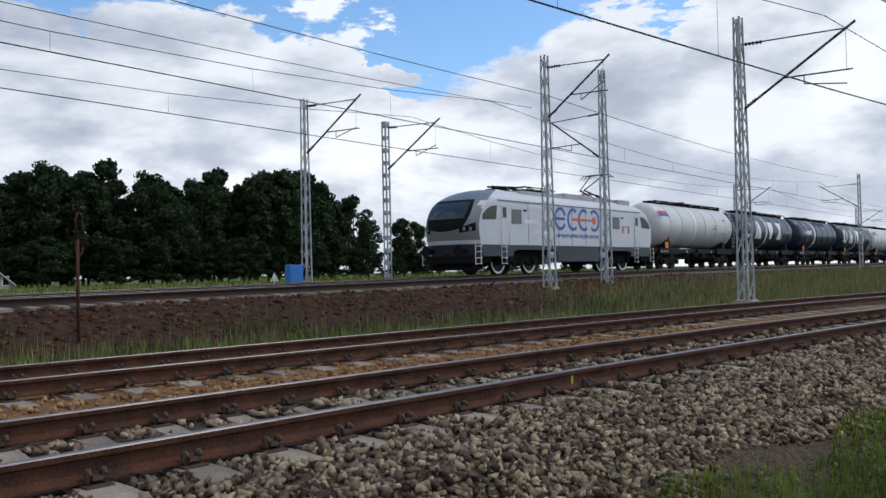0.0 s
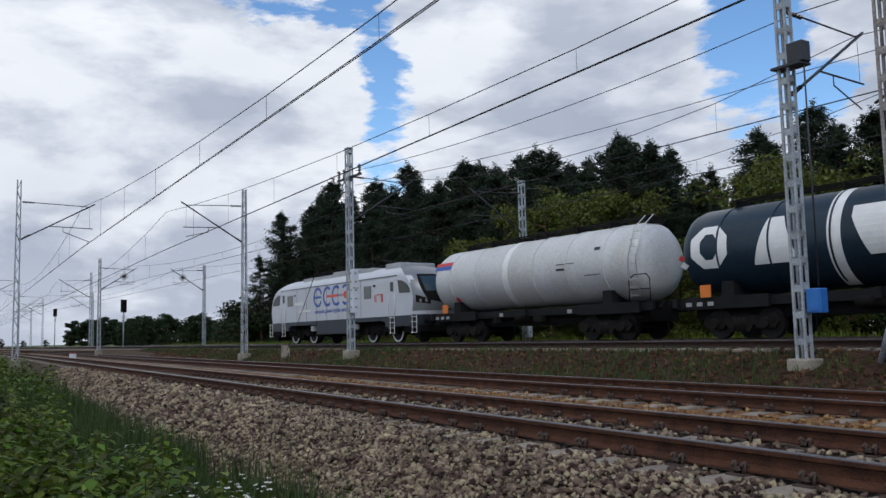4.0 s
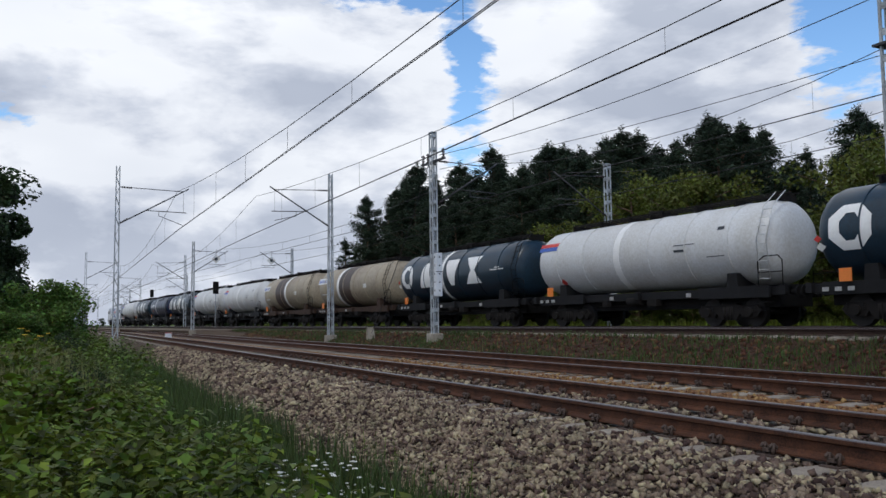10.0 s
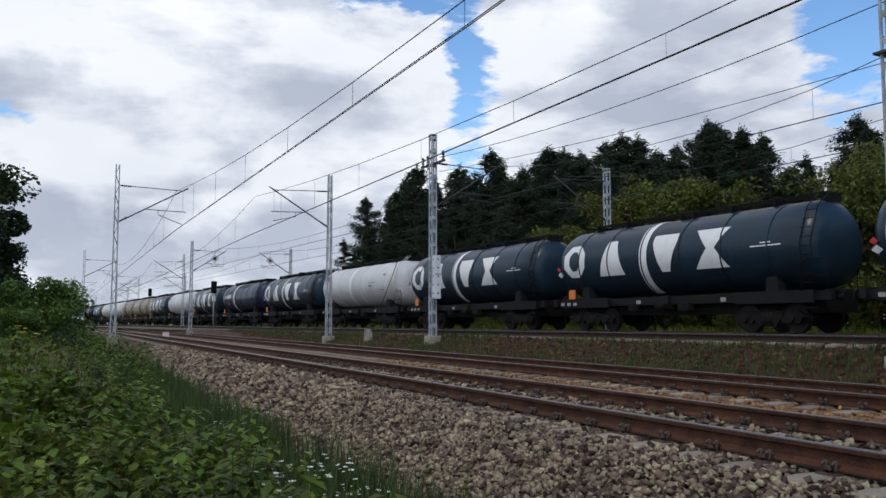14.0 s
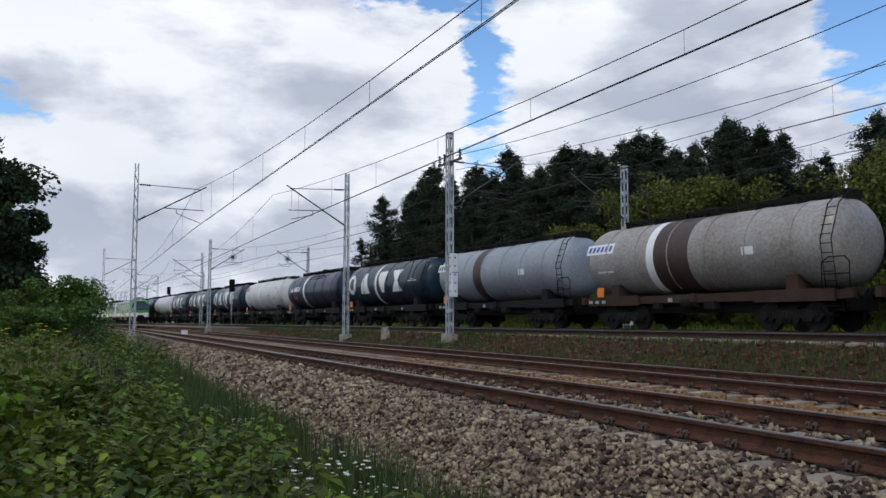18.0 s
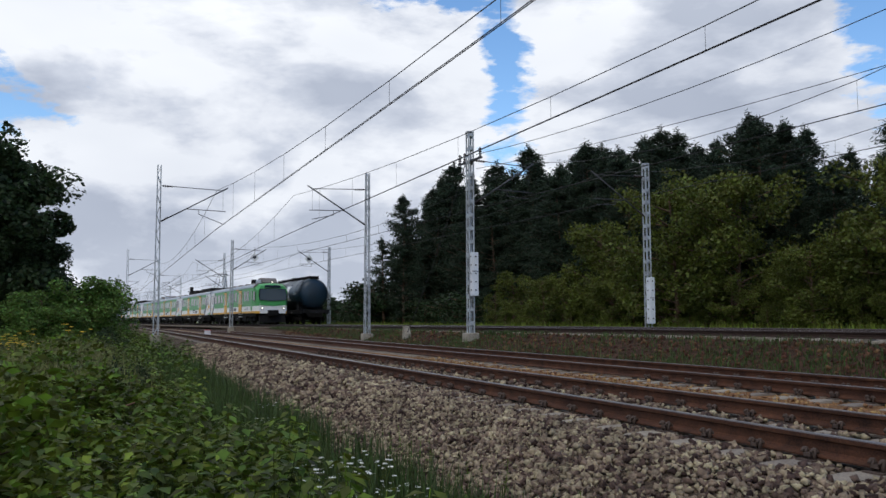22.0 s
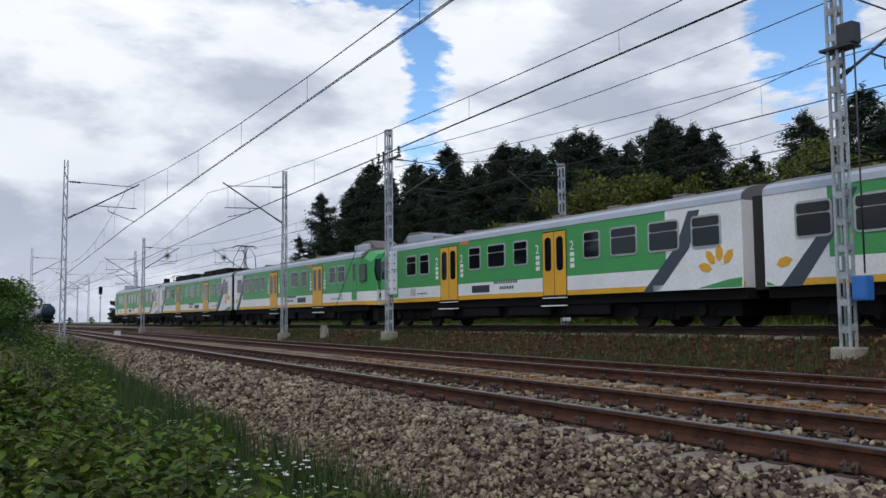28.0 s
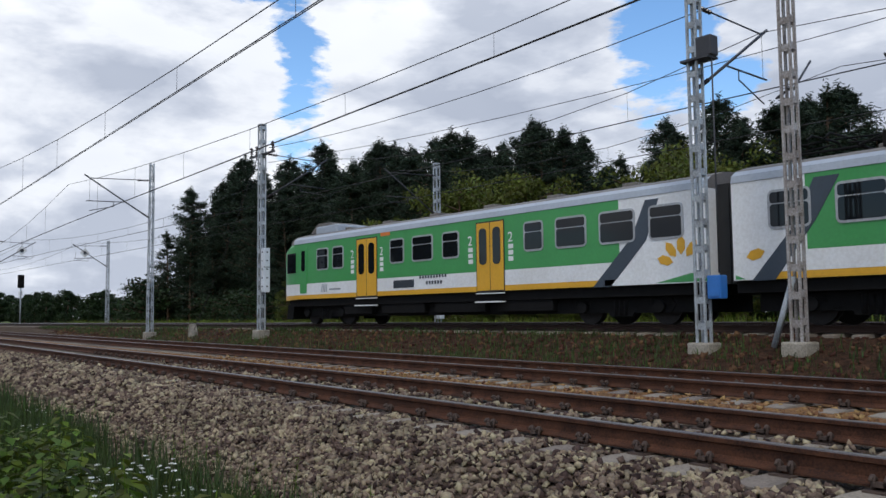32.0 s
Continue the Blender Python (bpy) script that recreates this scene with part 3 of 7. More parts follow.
def stones(name, spots, sizes, material, label, seed):
    """Crushed stones as uneven six-faced blocks."""
    r = np.random.RandomState(seed)
    n = len(spots)
    cube = np.array([(x, y, z) for z in (-1, 1) for y in (-1, 1) for x in (-1, 1)], float)
    quads = np.array(((0, 2, 3, 1), (4, 5, 7, 6), (0, 1, 5, 4), (2, 6, 7, 3), (0, 4, 6, 2), (1, 3, 7, 5)))
    v = cube[None] * (0.5 + r.uniform(-0.28, 0.12, (n, 8, 1))) + r.uniform(-0.12, 0.12, (n, 8, 3))
    v *= (np.array(sizes)[:, None] * r.uniform((0.75, 0.6, 0.45), (1.25, 1.0, 0.85), (n, 3)))[:, None, :]
    q = r.normal(size=(n, 4))
    q[:, 1:3] *= 0.45
    q /= np.linalg.norm(q, axis=1)[:, None]
    w, x, y, z = q.T
    rot = np.stack([1 - 2 * (y * y + z * z), 2 * (x * y - z * w), 2 * (x * z + y * w), 2 * (x * y + z * w), 1 - 2 * (x * x + z * z), 2 * (y * z - x * w), 2 * (x * z - y * w), 2 * (y * z + x * w), 1 - 2 * (x * x + y * y)], 1).reshape(n, 3, 3)
    v = np.einsum("nij,nkj->nki", rot, v) + np.array(spots)[:, None, :]
    f = (quads[None] + (np.arange(n) * 8)[:, None, None]).reshape(-1, 4)
    me = bpy.data.meshes.new(name)
    me.vertices.add(n * 8)
    me.vertices.foreach_set("co", v.reshape(-1))
    me.loops.add(n * 24)
    me.loops.foreach_set("vertex_index", f.reshape(-1).astype(np.int32))
    me.polygons.add(n * 6)
    me.polygons.foreach_set("loop_start", np.arange(0, n * 24, 4, dtype=np.int32))
    me.update(calc_edges=True)
    me.materials.append(material)
    return tagged(new(name, me), label, "gravel", kind="stuff")


def scatter(x0, x1, y0, y1, per, seed, size, lift=0.01, keep=None):
    r = random.Random(seed)
    spots, sizes = [], []
    for _ in range(int((x1 - x0) * (y1 - y0) * per)):
        x, y = r.uniform(x0, x1), r.uniform(y0, y1)
        y += bend(x)
        if keep and not keep(x, y):
            continue
        s = size * r.uniform(0.55, 1.35)
        spots.append((x, y, height(x, y) + lift + r.uniform(-0.015, 0.02)))
        sizes.append(s)
    return spots, sizes


def off_rail(x, y):
    y -= bend(x)
    return all(abs(y - c) > 0.11 for c in (-0.7535, 0.7535, 4.03 - 0.7535, 4.03 + 0.7535)) and not (min(abs(y), abs(y - 4.03)) < 1.3 and abs(((x - 0.255) / 0.6 + 0.5) % 1 - 0.5) < 0.23)


def shoulder(x, y):
    y0 = y - bend(x)
    edge = -2.95 + 0.45 * noise.noise(Vector((x * 0.5, 0, 2))) + (0.35 if x > 4 else 0)
    return off_rail(x, y) and y0 > edge - 0.15 * random.random()


sp, sz = scatter(-16, 12, -3.4, -0.85, 640, 1, 0.050, keep=shoulder)
a, b = scatter(-44, -16, -3.3, -0.85, 130, 2, 0.085, keep=shoulder)
sp, sz = sp + a, sz + b
a, b = scatter(12, 34, -3.3, -0.85, 130, 3, 0.085, keep=shoulder)
sp, sz = sp + a, sz + b
a, b = scatter(-24, 16, -0.65, 0.65, 150, 4, 0.06, 0.03, off_rail)
sp, sz = sp + a, sz + b
gravel = stones("ballast_stones", sp, sz, M["stone"], "loose grey-brown crushed stone on the track shoulder", 5)
sp, sz = scatter(-26, 16, 0.85, 3.2, 60, 6, 0.05, 0.01, off_rail)
a, b = scatter(-24, 16, 3.35, 6.4, 40, 7, 0.06, 0.02, off_rail)
gravel_2 = stones("sandy_stones", sp + a, sz + b, mat("sandy_stone", (0.25, 0.142, 0.068), 0.92, var=0.25, scale=2, fine=30, island=0.45, spec=0.12), "sandy crushed stone between the tracks", 8)


def bank_spots(n, seed):
    r = random.Random(seed)
    sp, sz = [], []
    while len(sp) < n:
        u, v = r.uniform(-60, 45), 13.8 + 3.6 * r.random() ** 0.7
        p = UV(u, v, 0).translation
        sp.append((p.x, p.y, height(p.x, p.y) + 0.01))
        sz.append(0.10 * r.uniform(0.5, 1.4))
    return sp, sz


sp, sz = bank_spots(5200, 9)
bank_gravel = stones("bank_stones", sp, sz, M["redstone"], "rust-stained stones on the main line bank", 10)

# ---- catenary masts ----


def lattice(bm, h, w0, d0, w1, d1, z0=0.0, step=0.62, leg=0.035, bar=0.018):
    """Two channel legs with zigzag lacing; w across (x), d along (y)."""
    for sx in (-1, 1):
        for sy in (-1, 1):
            rod(bm, (sx * w0 / 2, sy * d0 / 2, z0), (sx * w1 / 2, sy * d1 / 2, h), leg, 4)
    n = int((h - z0) / step)
    for k in range(n):
        fa, fb = k / n, (k + 1) / n
        s = 1 if k % 2 else -1
        for sy in (-1, 1):
            wa, wb = (w0 + (w1 - w0) * fa) / 2, (w0 + (w1 - w0) * fb) / 2
            da, db = (d0 + (d1 - d0) * fa) / 2, (d0 + (d1 - d0) * fb) / 2
            rod(bm, (s * wa, sy * da, z0 + (h - z0) * fa), (-s * wb, sy * db, z0 + (h - z0) * fb), bar, 4)
        for sx in (-1, 1):
            wa, wb = (w0 + (w1 - w0) * fa) / 2, (w0 + (w1 - w0) * fb) / 2
            da, db = (d0 + (d1 - d0) * fa) / 2, (d0 + (d1 - d0) * fb) / 2
            rod(bm, (sx * wa, s * da, z0 + (h - z0) * fa), (sx * wb, -s * db, z0 + (h - z0) * fb), bar, 4)


def channel_pole(bm, h, w, d, z0=0.0, gap=0.55):
    """Four corner angles joined by batten plates on every face."""
    for sx in (-1, 1):
        for sy in (-1, 1):
            box(bm, sx * w / 2 - 0.026, sx * w / 2 + 0.026, sy * d / 2 - 0.026, sy * d / 2 + 0.026, z0, h)
    z = z0 + 0.3
    while z < h - 0.15:
        for k in (-1, 1):
            box(bm, -w / 2, w / 2, k * d / 2 - 0.008, k * d / 2 + 0.008, z, z + 0.14)
            box(bm, k * w / 2 - 0.008, k * w / 2 + 0.008, -d / 2, d / 2, z + 0.05, z + 0.19)
        z += gap
    box(bm, -w / 2 - 0.03, w / 2 + 0.03, -d / 2 - 0.03, d / 2 + 0.03, h - 0.02, h + 0.02)


def insulators(bm, a, b, r=0.055, n=5):
    """A ribbed insulator turned as one body."""
    a, b = Vector(a), Vector(b)
    q = (b - a).to_track_quat("Z", "Y").to_matrix()
    rows = []
    for k in range(4 * n + 1):
        rad = (0.35, 1.0, 1.0, 0.35)[k % 4] * r
        p = a + (b - a) * k / (4 * n)
        rows.append([bm.verts.new(p + q @ Vector((rad * math.cos(math.pi * i / 4), rad * math.sin(math.pi * i / 4), 0))) for i in range(8)])
    for p, s in zip(rows, rows[1:]):
        for i in range(8):
            bm.faces.new((p[i], p[(i + 1) % 8], s[(i + 1) % 8], s[i]))
    bm.faces.new(rows[0][::-1]), bm.faces.new(rows[-1])


def cantilever(mast, sgn, ztop, reach, zw, label=""):
    """Stay, strut and steady arm that hold the wires out over the track; sgn is the side (y)."""
    bm = bmesh.new()
    tip = Vector((0, sgn * reach, ztop))
    rod(bm, (0, sgn * 0.12, ztop + 0.10), tip, 0.02, 6)
    rod(bm, (0, sgn * 0.12, ztop - 1.75), tip + Vector((0, sgn * 0.25, 0.15)), 0.035, 6)
    mid = Vector((0, sgn * reach * 0.42, ztop - 1.05))
    rod(bm, mid, (0, sgn * (reach + 0.15), ztop - 1.10), 0.022, 6)
    rod(bm, (0, sgn * reach * 0.62, ztop - 1.08), (0, sgn * reach * 0.62, ztop - 1.3), 0.015, 5)
    rod(bm, (0, sgn * reach * 0.62, ztop - 1.3), (0, sgn * reach, zw + 0.04), 0.018, 5)
    rod(bm, tip, (0, sgn * reach * 1.0, ztop - 1.08), 0.006, 4)
    arm = part("cantilever", bm, M["masttop"], mast, "dark steel bracket arm")
    for p, q in (((0, sgn * 0.18, ztop + 0.09), (0, sgn * 0.7, ztop + 0.07)), ((0, sgn * 0.15, ztop - 1.72), (0, sgn * 0.5, ztop - 1.5))):
        bm = bmesh.new()
        insulators(bm, p, q)
        part("insulator", bm, M["insul"], arm, "brown ribbed insulator")
    return arm


def mast_at(place, h, kind, label, arm=None, block=True, material=None, drop=0.0):
    root = tagged(new("catenary_mast"), label, "mast", "catenary masts")
    root.matrix_basis = place
    bm = bmesh.new()
    if kind == "lattice":
        lattice(bm, h, 0.42, 0.30, 0.22, 0.16, -drop)
    elif kind == "slim":
        lattice(bm, h, 0.30, 0.24, 0.20, 0.16, -drop, 0.5, 0.03, 0.014)
    else:
        channel_pole(bm, h, 0.21, 0.20, -drop)
    part("pole", bm, material or M["mast"], root)
    if block:
        bm = bmesh.new()
        box(bm, -0.27, 0.27, -0.26, 0.26, -0.9 - drop, 0.02 - drop, 0.04)
        part("foundation", bm, M["concrete"], root, "weathered concrete foundation block")
    if arm:
        cantilever(root, *arm)
    return root


ARM = (6.6, 2.75, 5.75)
G1 = "grey lattice steel mast beside the near tracks"
G2 = "grey steel mast standing at the foot of the main line bank"
G3 = "grey steel mast beyond the main line"


def side_box(mast, material, x, y, z0, z1, w, label):
    """A cabinet bolted to the mast on two short brackets."""
    bm = bmesh.new()
    box(bm, x - w / 2, x + w / 2, y - 0.13, y + 0.13, z0, z1, 0.02)
    b = part("cabinet", bm, material, mast, label)
    for z in (z0 + 0.12, z1 - 0.18):
        bm = bmesh.new()
        box(bm, min(0.0, x), max(0.0, x), min(0.0, y) - 0.03, max(0.0, y) + 0.03, z, z + 0.05)
        part("bracket", bm, M["masttop"], b)
    bm = bmesh.new()
    box(bm, x - w / 2 + 0.03, x + w / 2 - 0.03, y - 0.145, y - 0.128, z0 + 0.05, z1 - 0.05)
    part("lid", bm, material, b)
    if z1 - z0 > 1.0:
        for k in range(5):
            z = z0 + 0.2 + (z1 - z0 - 0.4) * k / 4
            for yy in (y - 0.15, y + 0.15):
                bm = bmesh.new()
                box(bm, x - 0.03, x + 0.03, yy - 0.006, yy + 0.006, z, z + 0.06)
                part("lock", bm, M["masttop"], b)
            bm = bmesh.new()
            box(bm, x + w / 2, x + w / 2 + 0.008, y - 0.03, y + 0.03, z, z + 0.06)
            part("lock", bm, M["masttop"], b)
        bm = bmesh.new()
        box(bm, x - w / 2 - 0.004, x + w / 2 + 0.004, y - 0.134, y + 0.134, (z0 + z1) / 2 + 0.1, (z0 + z1) / 2 + 0.13)
        part("seam", bm, M["masttop"], b)
    return b


def horns(mast, z, reach, drop):
    """A crossbar with upright dark insulators, as for a section switch."""
    bm = bmesh.new()
    box(bm, -reach, reach, -0.05, 0.05, z, z + 0.07)
    rod(bm, (-reach * 0.5, 0, z), (0, 0, z - 0.5), 0.02, 5)
    bar = part("crossbar", bm, M["masttop"], mast, "dark steel crossbar")
    for x in (-reach * 0.9, -reach * 0.45, reach * 0.9):
        bm = bmesh.new()
        insulators(bm, (x, 0, z + 0.05), (x, 0, z + 0.45), 0.075, 4)
        part("insulator", bm, M["insul"], bar, "dark ribbed insulator")


mC = mast_at(pose(-48.3, -3.3, 0.15, 0, 0, 0), 8.7, "slim", G1, (1, 7.55, 3.2, 5.75))
mB = mast_at(pose(-45.0, 6.8, 0.2), 8.3, "slim", G1, (-1, 7.35, 2.9, 5.75))
mD = mast_at(pose(24.3, 4.35, -0.05), 8.1, "lattice", G1, (-1, 7.2, 2.9, 5.7))
mC2 = mast_at(pose(-104, -3.3, 0.15), 8.7, "slim", G1, (1, 7.55, 3.2, 5.75))
mC3 = mast_at(pose(-160, -3.3, 0.15), 8.7, "slim", G1, (1, 7.55, 3.2, 5.75))
mB2 = mast_at(pose(-101, 6.8, 0.2), 8.3, "slim", G1, (-1, 7.35, 2.9, 5.75))
mB3 = mast_at(pose(-158, 6.8, 0.2), 8.3, "slim", G1, (-1, 7.35, 2.9, 5.75))
mA = mast_at(UV(-31.0, 16.1, 0.35), 8.25, "pole", "grey steel mast with a white cabinet and a stay", (1, 7.0, 2.8, 5.6))
side_box(mA, M["whitebox"], 0.34, 0.0, 1.5, 3.25, 0.26, "tall white enamel cabinet")
horns(mA, 7.0, 1.0, 0)
mJ = mast_at(UV(-10.8, 16.1, 0.2), 8.5, "pole", "grey steel mast carrying a blue cabinet and a switch", (1, 7.35, 2.8, 5.6))
side_box(mJ, M["bluebox"], 0.36, 0.0, 0.95, 1.45, 0.33, "blue enamel cabinet")
bm = bmesh.new()
box(bm, -0.25, 0.45, -0.2, 0.2, 6.15, 6.2)
box(bm, 0.12, 0.5, -0.15, 0.15, 6.2, 6.65, 0.03)
rod(bm, (0.42, 0, 6.15), (0.42, 0, 1.5), 0.02, 6)
part("section_switch", bm, M["masttop"], mJ, "dark switch box with its drive rod")
mK = mast_at(UV(-8.65, 16.1, 0.25), 7.45, "pole", "pale weathered steel mast propped by a short strut", None, material=M["mastrust"])
bm = bmesh.new()
rod(bm, (-0.08, 0, 1.3), (-0.55, 0, -0.1), 0.06, 6)
part("strut", bm, M["mast"], mK, "pale slanting foot strut")
bm = bmesh.new()
rod(bm, (0, 0.1, 5.0), (-0.2, 1.3, 5.9), 0.025, 6)
rod(bm, (-0.55, 0.5, 5.05), (0.0, 0.1, 5.1), 0.03, 6)
part("arm", bm, M["masttop"], mK, "dark steel bracket arm")
mP = mast_at(UV(-4.9, 16.1, 0.2), 9.3, "pole", "weathered steel mast with a blue cabinet and insulators", (1, 6.9, 2.2, 5.6), material=M["mastrust"])
side_box(mP, M["bluebox"], -0.05, -0.30, 0.75, 1.35, 0.44, "blue enamel cabinet")
horns(mP, 7.0, 0.5, 0)
mE = mast_at(UV(30.1, 16.4, 0.30), 8.55, "lattice", "grey lattice mast at the foot of the bank", (-1, 8.0, 2.4, 7.2))
mF = mast_at(UV(34.8, 16.5, 0.25), 8.9, "lattice", "grey lattice mast with a dark insulator bracket", (1, 7.0, 2.4, 5.9))
mFar = mast_at(UV(-31.6, 25.6, 0.4), 7.7, "pole", G3 + " with a white cabinet", (-1, 7.0, 2.8, 5.6))
side_box(mFar, M["whitebox"], 0.30, -0.1, 0.3, 2.4, 0.30, "tall white enamel cabinet")
mL = mast_at(UV(-9.5, 25.6, 0.4), 7.5, "pole", G3 + " with a long arm", (-1, 6.9, 2.8, 5.6), material=M["mastrust"])
mM = mast_at(UV(-8.6, 25.6, 0.4), 7.1, "pole", G3 + ", weathered", None, material=M["mastrust"])
mN = mast_at(UV(-5.0, 25.6, 0.4), 7.9, "pole", G3 + " with a hinged bracket", None, material=M["mastrust"])
bm = bmesh.new()
rod(bm, (-0.15, -0.2, 6.9), (-0.35, -1.0, 8.9), 0.025, 6)
box(bm, -0.35, 0.2, -0.3, -0.1, 7.2, 7.3)
part("arm", bm, M["masttop"], mN, "dark slanting bracket arm")
mG = mast_at(UV(26.0, 24.9, 0.45), 7.4, "slim", G3 + " with a blue cabinet", (-1, 7.0, 2.8, 5.9))
side_box(mG, M["bluebox"], -0.75, -0.1, 0.2, 0.9, 0.7, "blue enamel cabinet")
mH = mast_at(UV(31.1, 25.2, 0.45), 7.15, "pole", G3, (-1, 6.8, 2.8, 5.8))


def hanging_sign(mast, y, z):
    """A small diamond board with a dark disc, hung under the arm."""
    bm = bmesh.new()
    extrude_poly(bm, [(-0.42, 0.0), (0.0, -0.42), (0.42, 0.0), (0.0, 0.42)], 0.03, at=-0.015)
    bmesh.ops.transform(bm, matrix=pose(0, y, z, 0, 0, 90), verts=bm.verts)
    board = part("sign_board", bm, M["plate"], mast, "white diamond sign board")
    bm = bmesh.new()
    rod(bm, (-0.03, y, z), (0.03, y, z), 0.15, 16)
    part("sign_disc", bm, M["masttop"], board, "dark disc")
    bm = bmesh.new()
    rod(bm, (0, y, z + 0.4), (0, y, z + 0.9), 0.02, 5)
    part("hanger", bm, M["masttop"], board)


for u in (-77, -125, -180):
    near = mast_at(UV(u, 16.1, 0.3), 7.8, "slim", "slim grey steel mast before the main line", (1, 6.9, 2.8, 5.6))
    far = mast_at(UV(u - 1.5, 25.6, 0.4), 7.5, "slim", "slim grey steel mast beyond the main line", (-1, 6.9, 2.8, 5.6))
    if u > -100:
        hanging_sign(near, 2.0, 6.3)
        hanging_sign(far, -2.0, 6.3)
for u in (78, 122, 165):
    mast_at(UV(u, 16.1, 0.3), 7.8, "slim", G2, (1, 6.9, 2.8, 5.6))
    mast_at(UV(u - 1.5, 25.6, 0.4), 7.5, "slim", G3, (-1, 6.9, 2.8, 5.6))

for u in (-232, -285, -340, -395):
    mast_at(UV(u, 16.1, 0.3), 7.8, "slim", "slim grey steel mast before the main line", (1, 6.9, 2.8, 5.6))
    mast_at(UV(u - 4, 25.6, 0.4), 7.5, "slim", "slim grey steel mast beyond the main line", (-1, 6.9, 2.8, 5.6))
    mast_at(pose(u + 16, -3.3, 0.15), 8.7, "slim", G1, (1, 7.55, 3.2, 5.75))

# ---- overhead wires ----


def span(name, stations, place, y, zc, zm, label, stagger=0.0, shape=None):
    """A contact wire under a sagging messenger wire, tied by droppers."""
    root = tagged(new(name), label, "wire", "overhead wires")
    root.matrix_basis = place
    for k, (a, b) in enumerate(zip(stations, stations[1:])):
        sag = zm - zc - 0.45
        ya = y + (stagger if k % 2 else -stagger)
        yb = y - (stagger if k % 2 else -stagger)
        n = max(5, round((b - a) / 5.5))
        pts = []
        for i in range(n + 1):
            f = i / n
            pts.append(Vector((a + (b - a) * f, ya + (yb - ya) * f + (shape(a + (b - a) * f) if shape else 0), zm - sag * 4 * f * (1 - f))))
        bm = bmesh.new()
        pipe(bm, pts, 0.011, 5)
        mess = part("messenger_wire", bm, M["wire"], root)
        for o in (-0.02, 0.02):
            bm = bmesh.new()
            pipe(bm, [(p.x, p.y + o, zc) for p in pts] if shape else [(a, ya + o, zc), (b, yb + o, zc)], 0.010, 5)
            part("contact_wire", bm, M["wire"], root)
        for i in range(1, n):
            bm = bmesh.new()
            rod(bm, pts[i], (pts[i].x, pts[i].y, zc), 0.005, 4)
            part("dropper", bm, M["wire"], mess)
    return root


N1 = [-260, -216, -160, -104, -48, 24.3, 90, 150]


def wire_line(x):
    return lerp_table(x, [(-260, -0.3), (-48, -0.45), (-13, 0.0), (2, 0.0), (27, -2.3), (150, -18.0)])


span("overhead_wire", N1, pose(0, 0, 0), 0.0, 5.62, 7.65, "dark contact wire with messenger over the near track", 0.0, wire_line)
span("overhead_wire", N1, pose(0, 0, 0), 4.03, 5.64, 7.60, "dark contact wire with messenger over the second track", 0.0, wire_line)
N3 = [-330, -230, -180, -125, -77, -31, -10.7, 30.1, 76, 118, 165, 230]
span("overhead_wire", N3, UV(0, 0, 0), 18.8, Z34 + 5.55, Z34 + 6.95, "dark contact wire with messenger over the main line", 0.1)
span("overhead_wire", N3, UV(0, 0, 0), 22.8, Z34 + 5.45, Z34 + 6.85, "dark contact wire with messenger over the far main line track", 0.1)


def feeder(name, pts, r, label):
    root = tagged(new(name), label, "wire", "overhead wires")
    for a, b in zip(pts, pts[1:]):
        bm = bmesh.new()
        a, b = Vector(a), Vector(b)
        n = 8
        ps = [a + (b - a) * i / n - Vector((0, 0, 0.35 * 4 * (i / n) * (1 - i / n))) for i in range(n + 1)]
        pipe(bm, ps, r, 5)
        part("strand", bm, M["wire"], root)


def up(u, v, z):
    return UV(u, v, z).translation


feeder("feeder_wire", [up(-31, 16.4, 7.7), up(-10.7, 16.4, 7.6), up(30.1, 16.4, 7.4), up(72, 16.2, 7.4)], 0.012, "dark feeder cable anchored at the mast")
feeder("feeder_wire", [up(-31, 16.4, 7.1), up(-4.9, 18.0, 6.9), up(30.1, 17.0, 7.0)], 0.010, "dark cable sloping down from the mast anchor")
feeder("guy_wire", [up(-31.0, 16.1, 7.9), up(-37.5, 16.1, 0.3)], 0.016, "steel guy wire to a ground anchor")

# ---- vehicles: every one stands on its own origin, rail level, its x axis along the track ----


def text_bm(s, size, depth=0.004):
    cu = bpy.data.curves.new("lettering", "FONT")
    cu.body, cu.size, cu.extrude = s, size, depth
    ob = bpy.data.objects.new("lettering", cu)
    scene.collection.objects.link(ob)
    me = bpy.data.meshes.new_from_object(ob.evaluated_get(bpy.context.evaluated_depsgraph_get()))
    bpy.data.objects.remove(ob)
    bm = bmesh.new()
    bm.from_mesh(me)
    bpy.data.meshes.remove(me)
    return bm


def on_side(bm, x, y, z, flip=False):
    """Lay flat lettering onto a side wall that faces -y (or +y)."""
    m = pose(x, y, z, 90, 0, 180 if flip else 0)
    bmesh.ops.transform(bm, matrix=m, verts=bm.verts)
    return bm


def clip_poly(poly, s0, s1):
    def cut(pts, lim, sign):
        out = []
        for (ax, a), (bx, b) in zip(pts, pts[1:] + pts[:1]):
            ina, inb = sign * (a - lim) >= 0, sign * (b - lim) >= 0
            if ina:
                out.append((ax, a))
            if ina != inb:
                f = (lim - a) / (b - a)
                out.append((ax + (bx - ax) * f, lim))
        return out
    poly = cut(list(poly), s0, 1)
    return cut(poly, s1, -1) if len(poly) > 2 else []


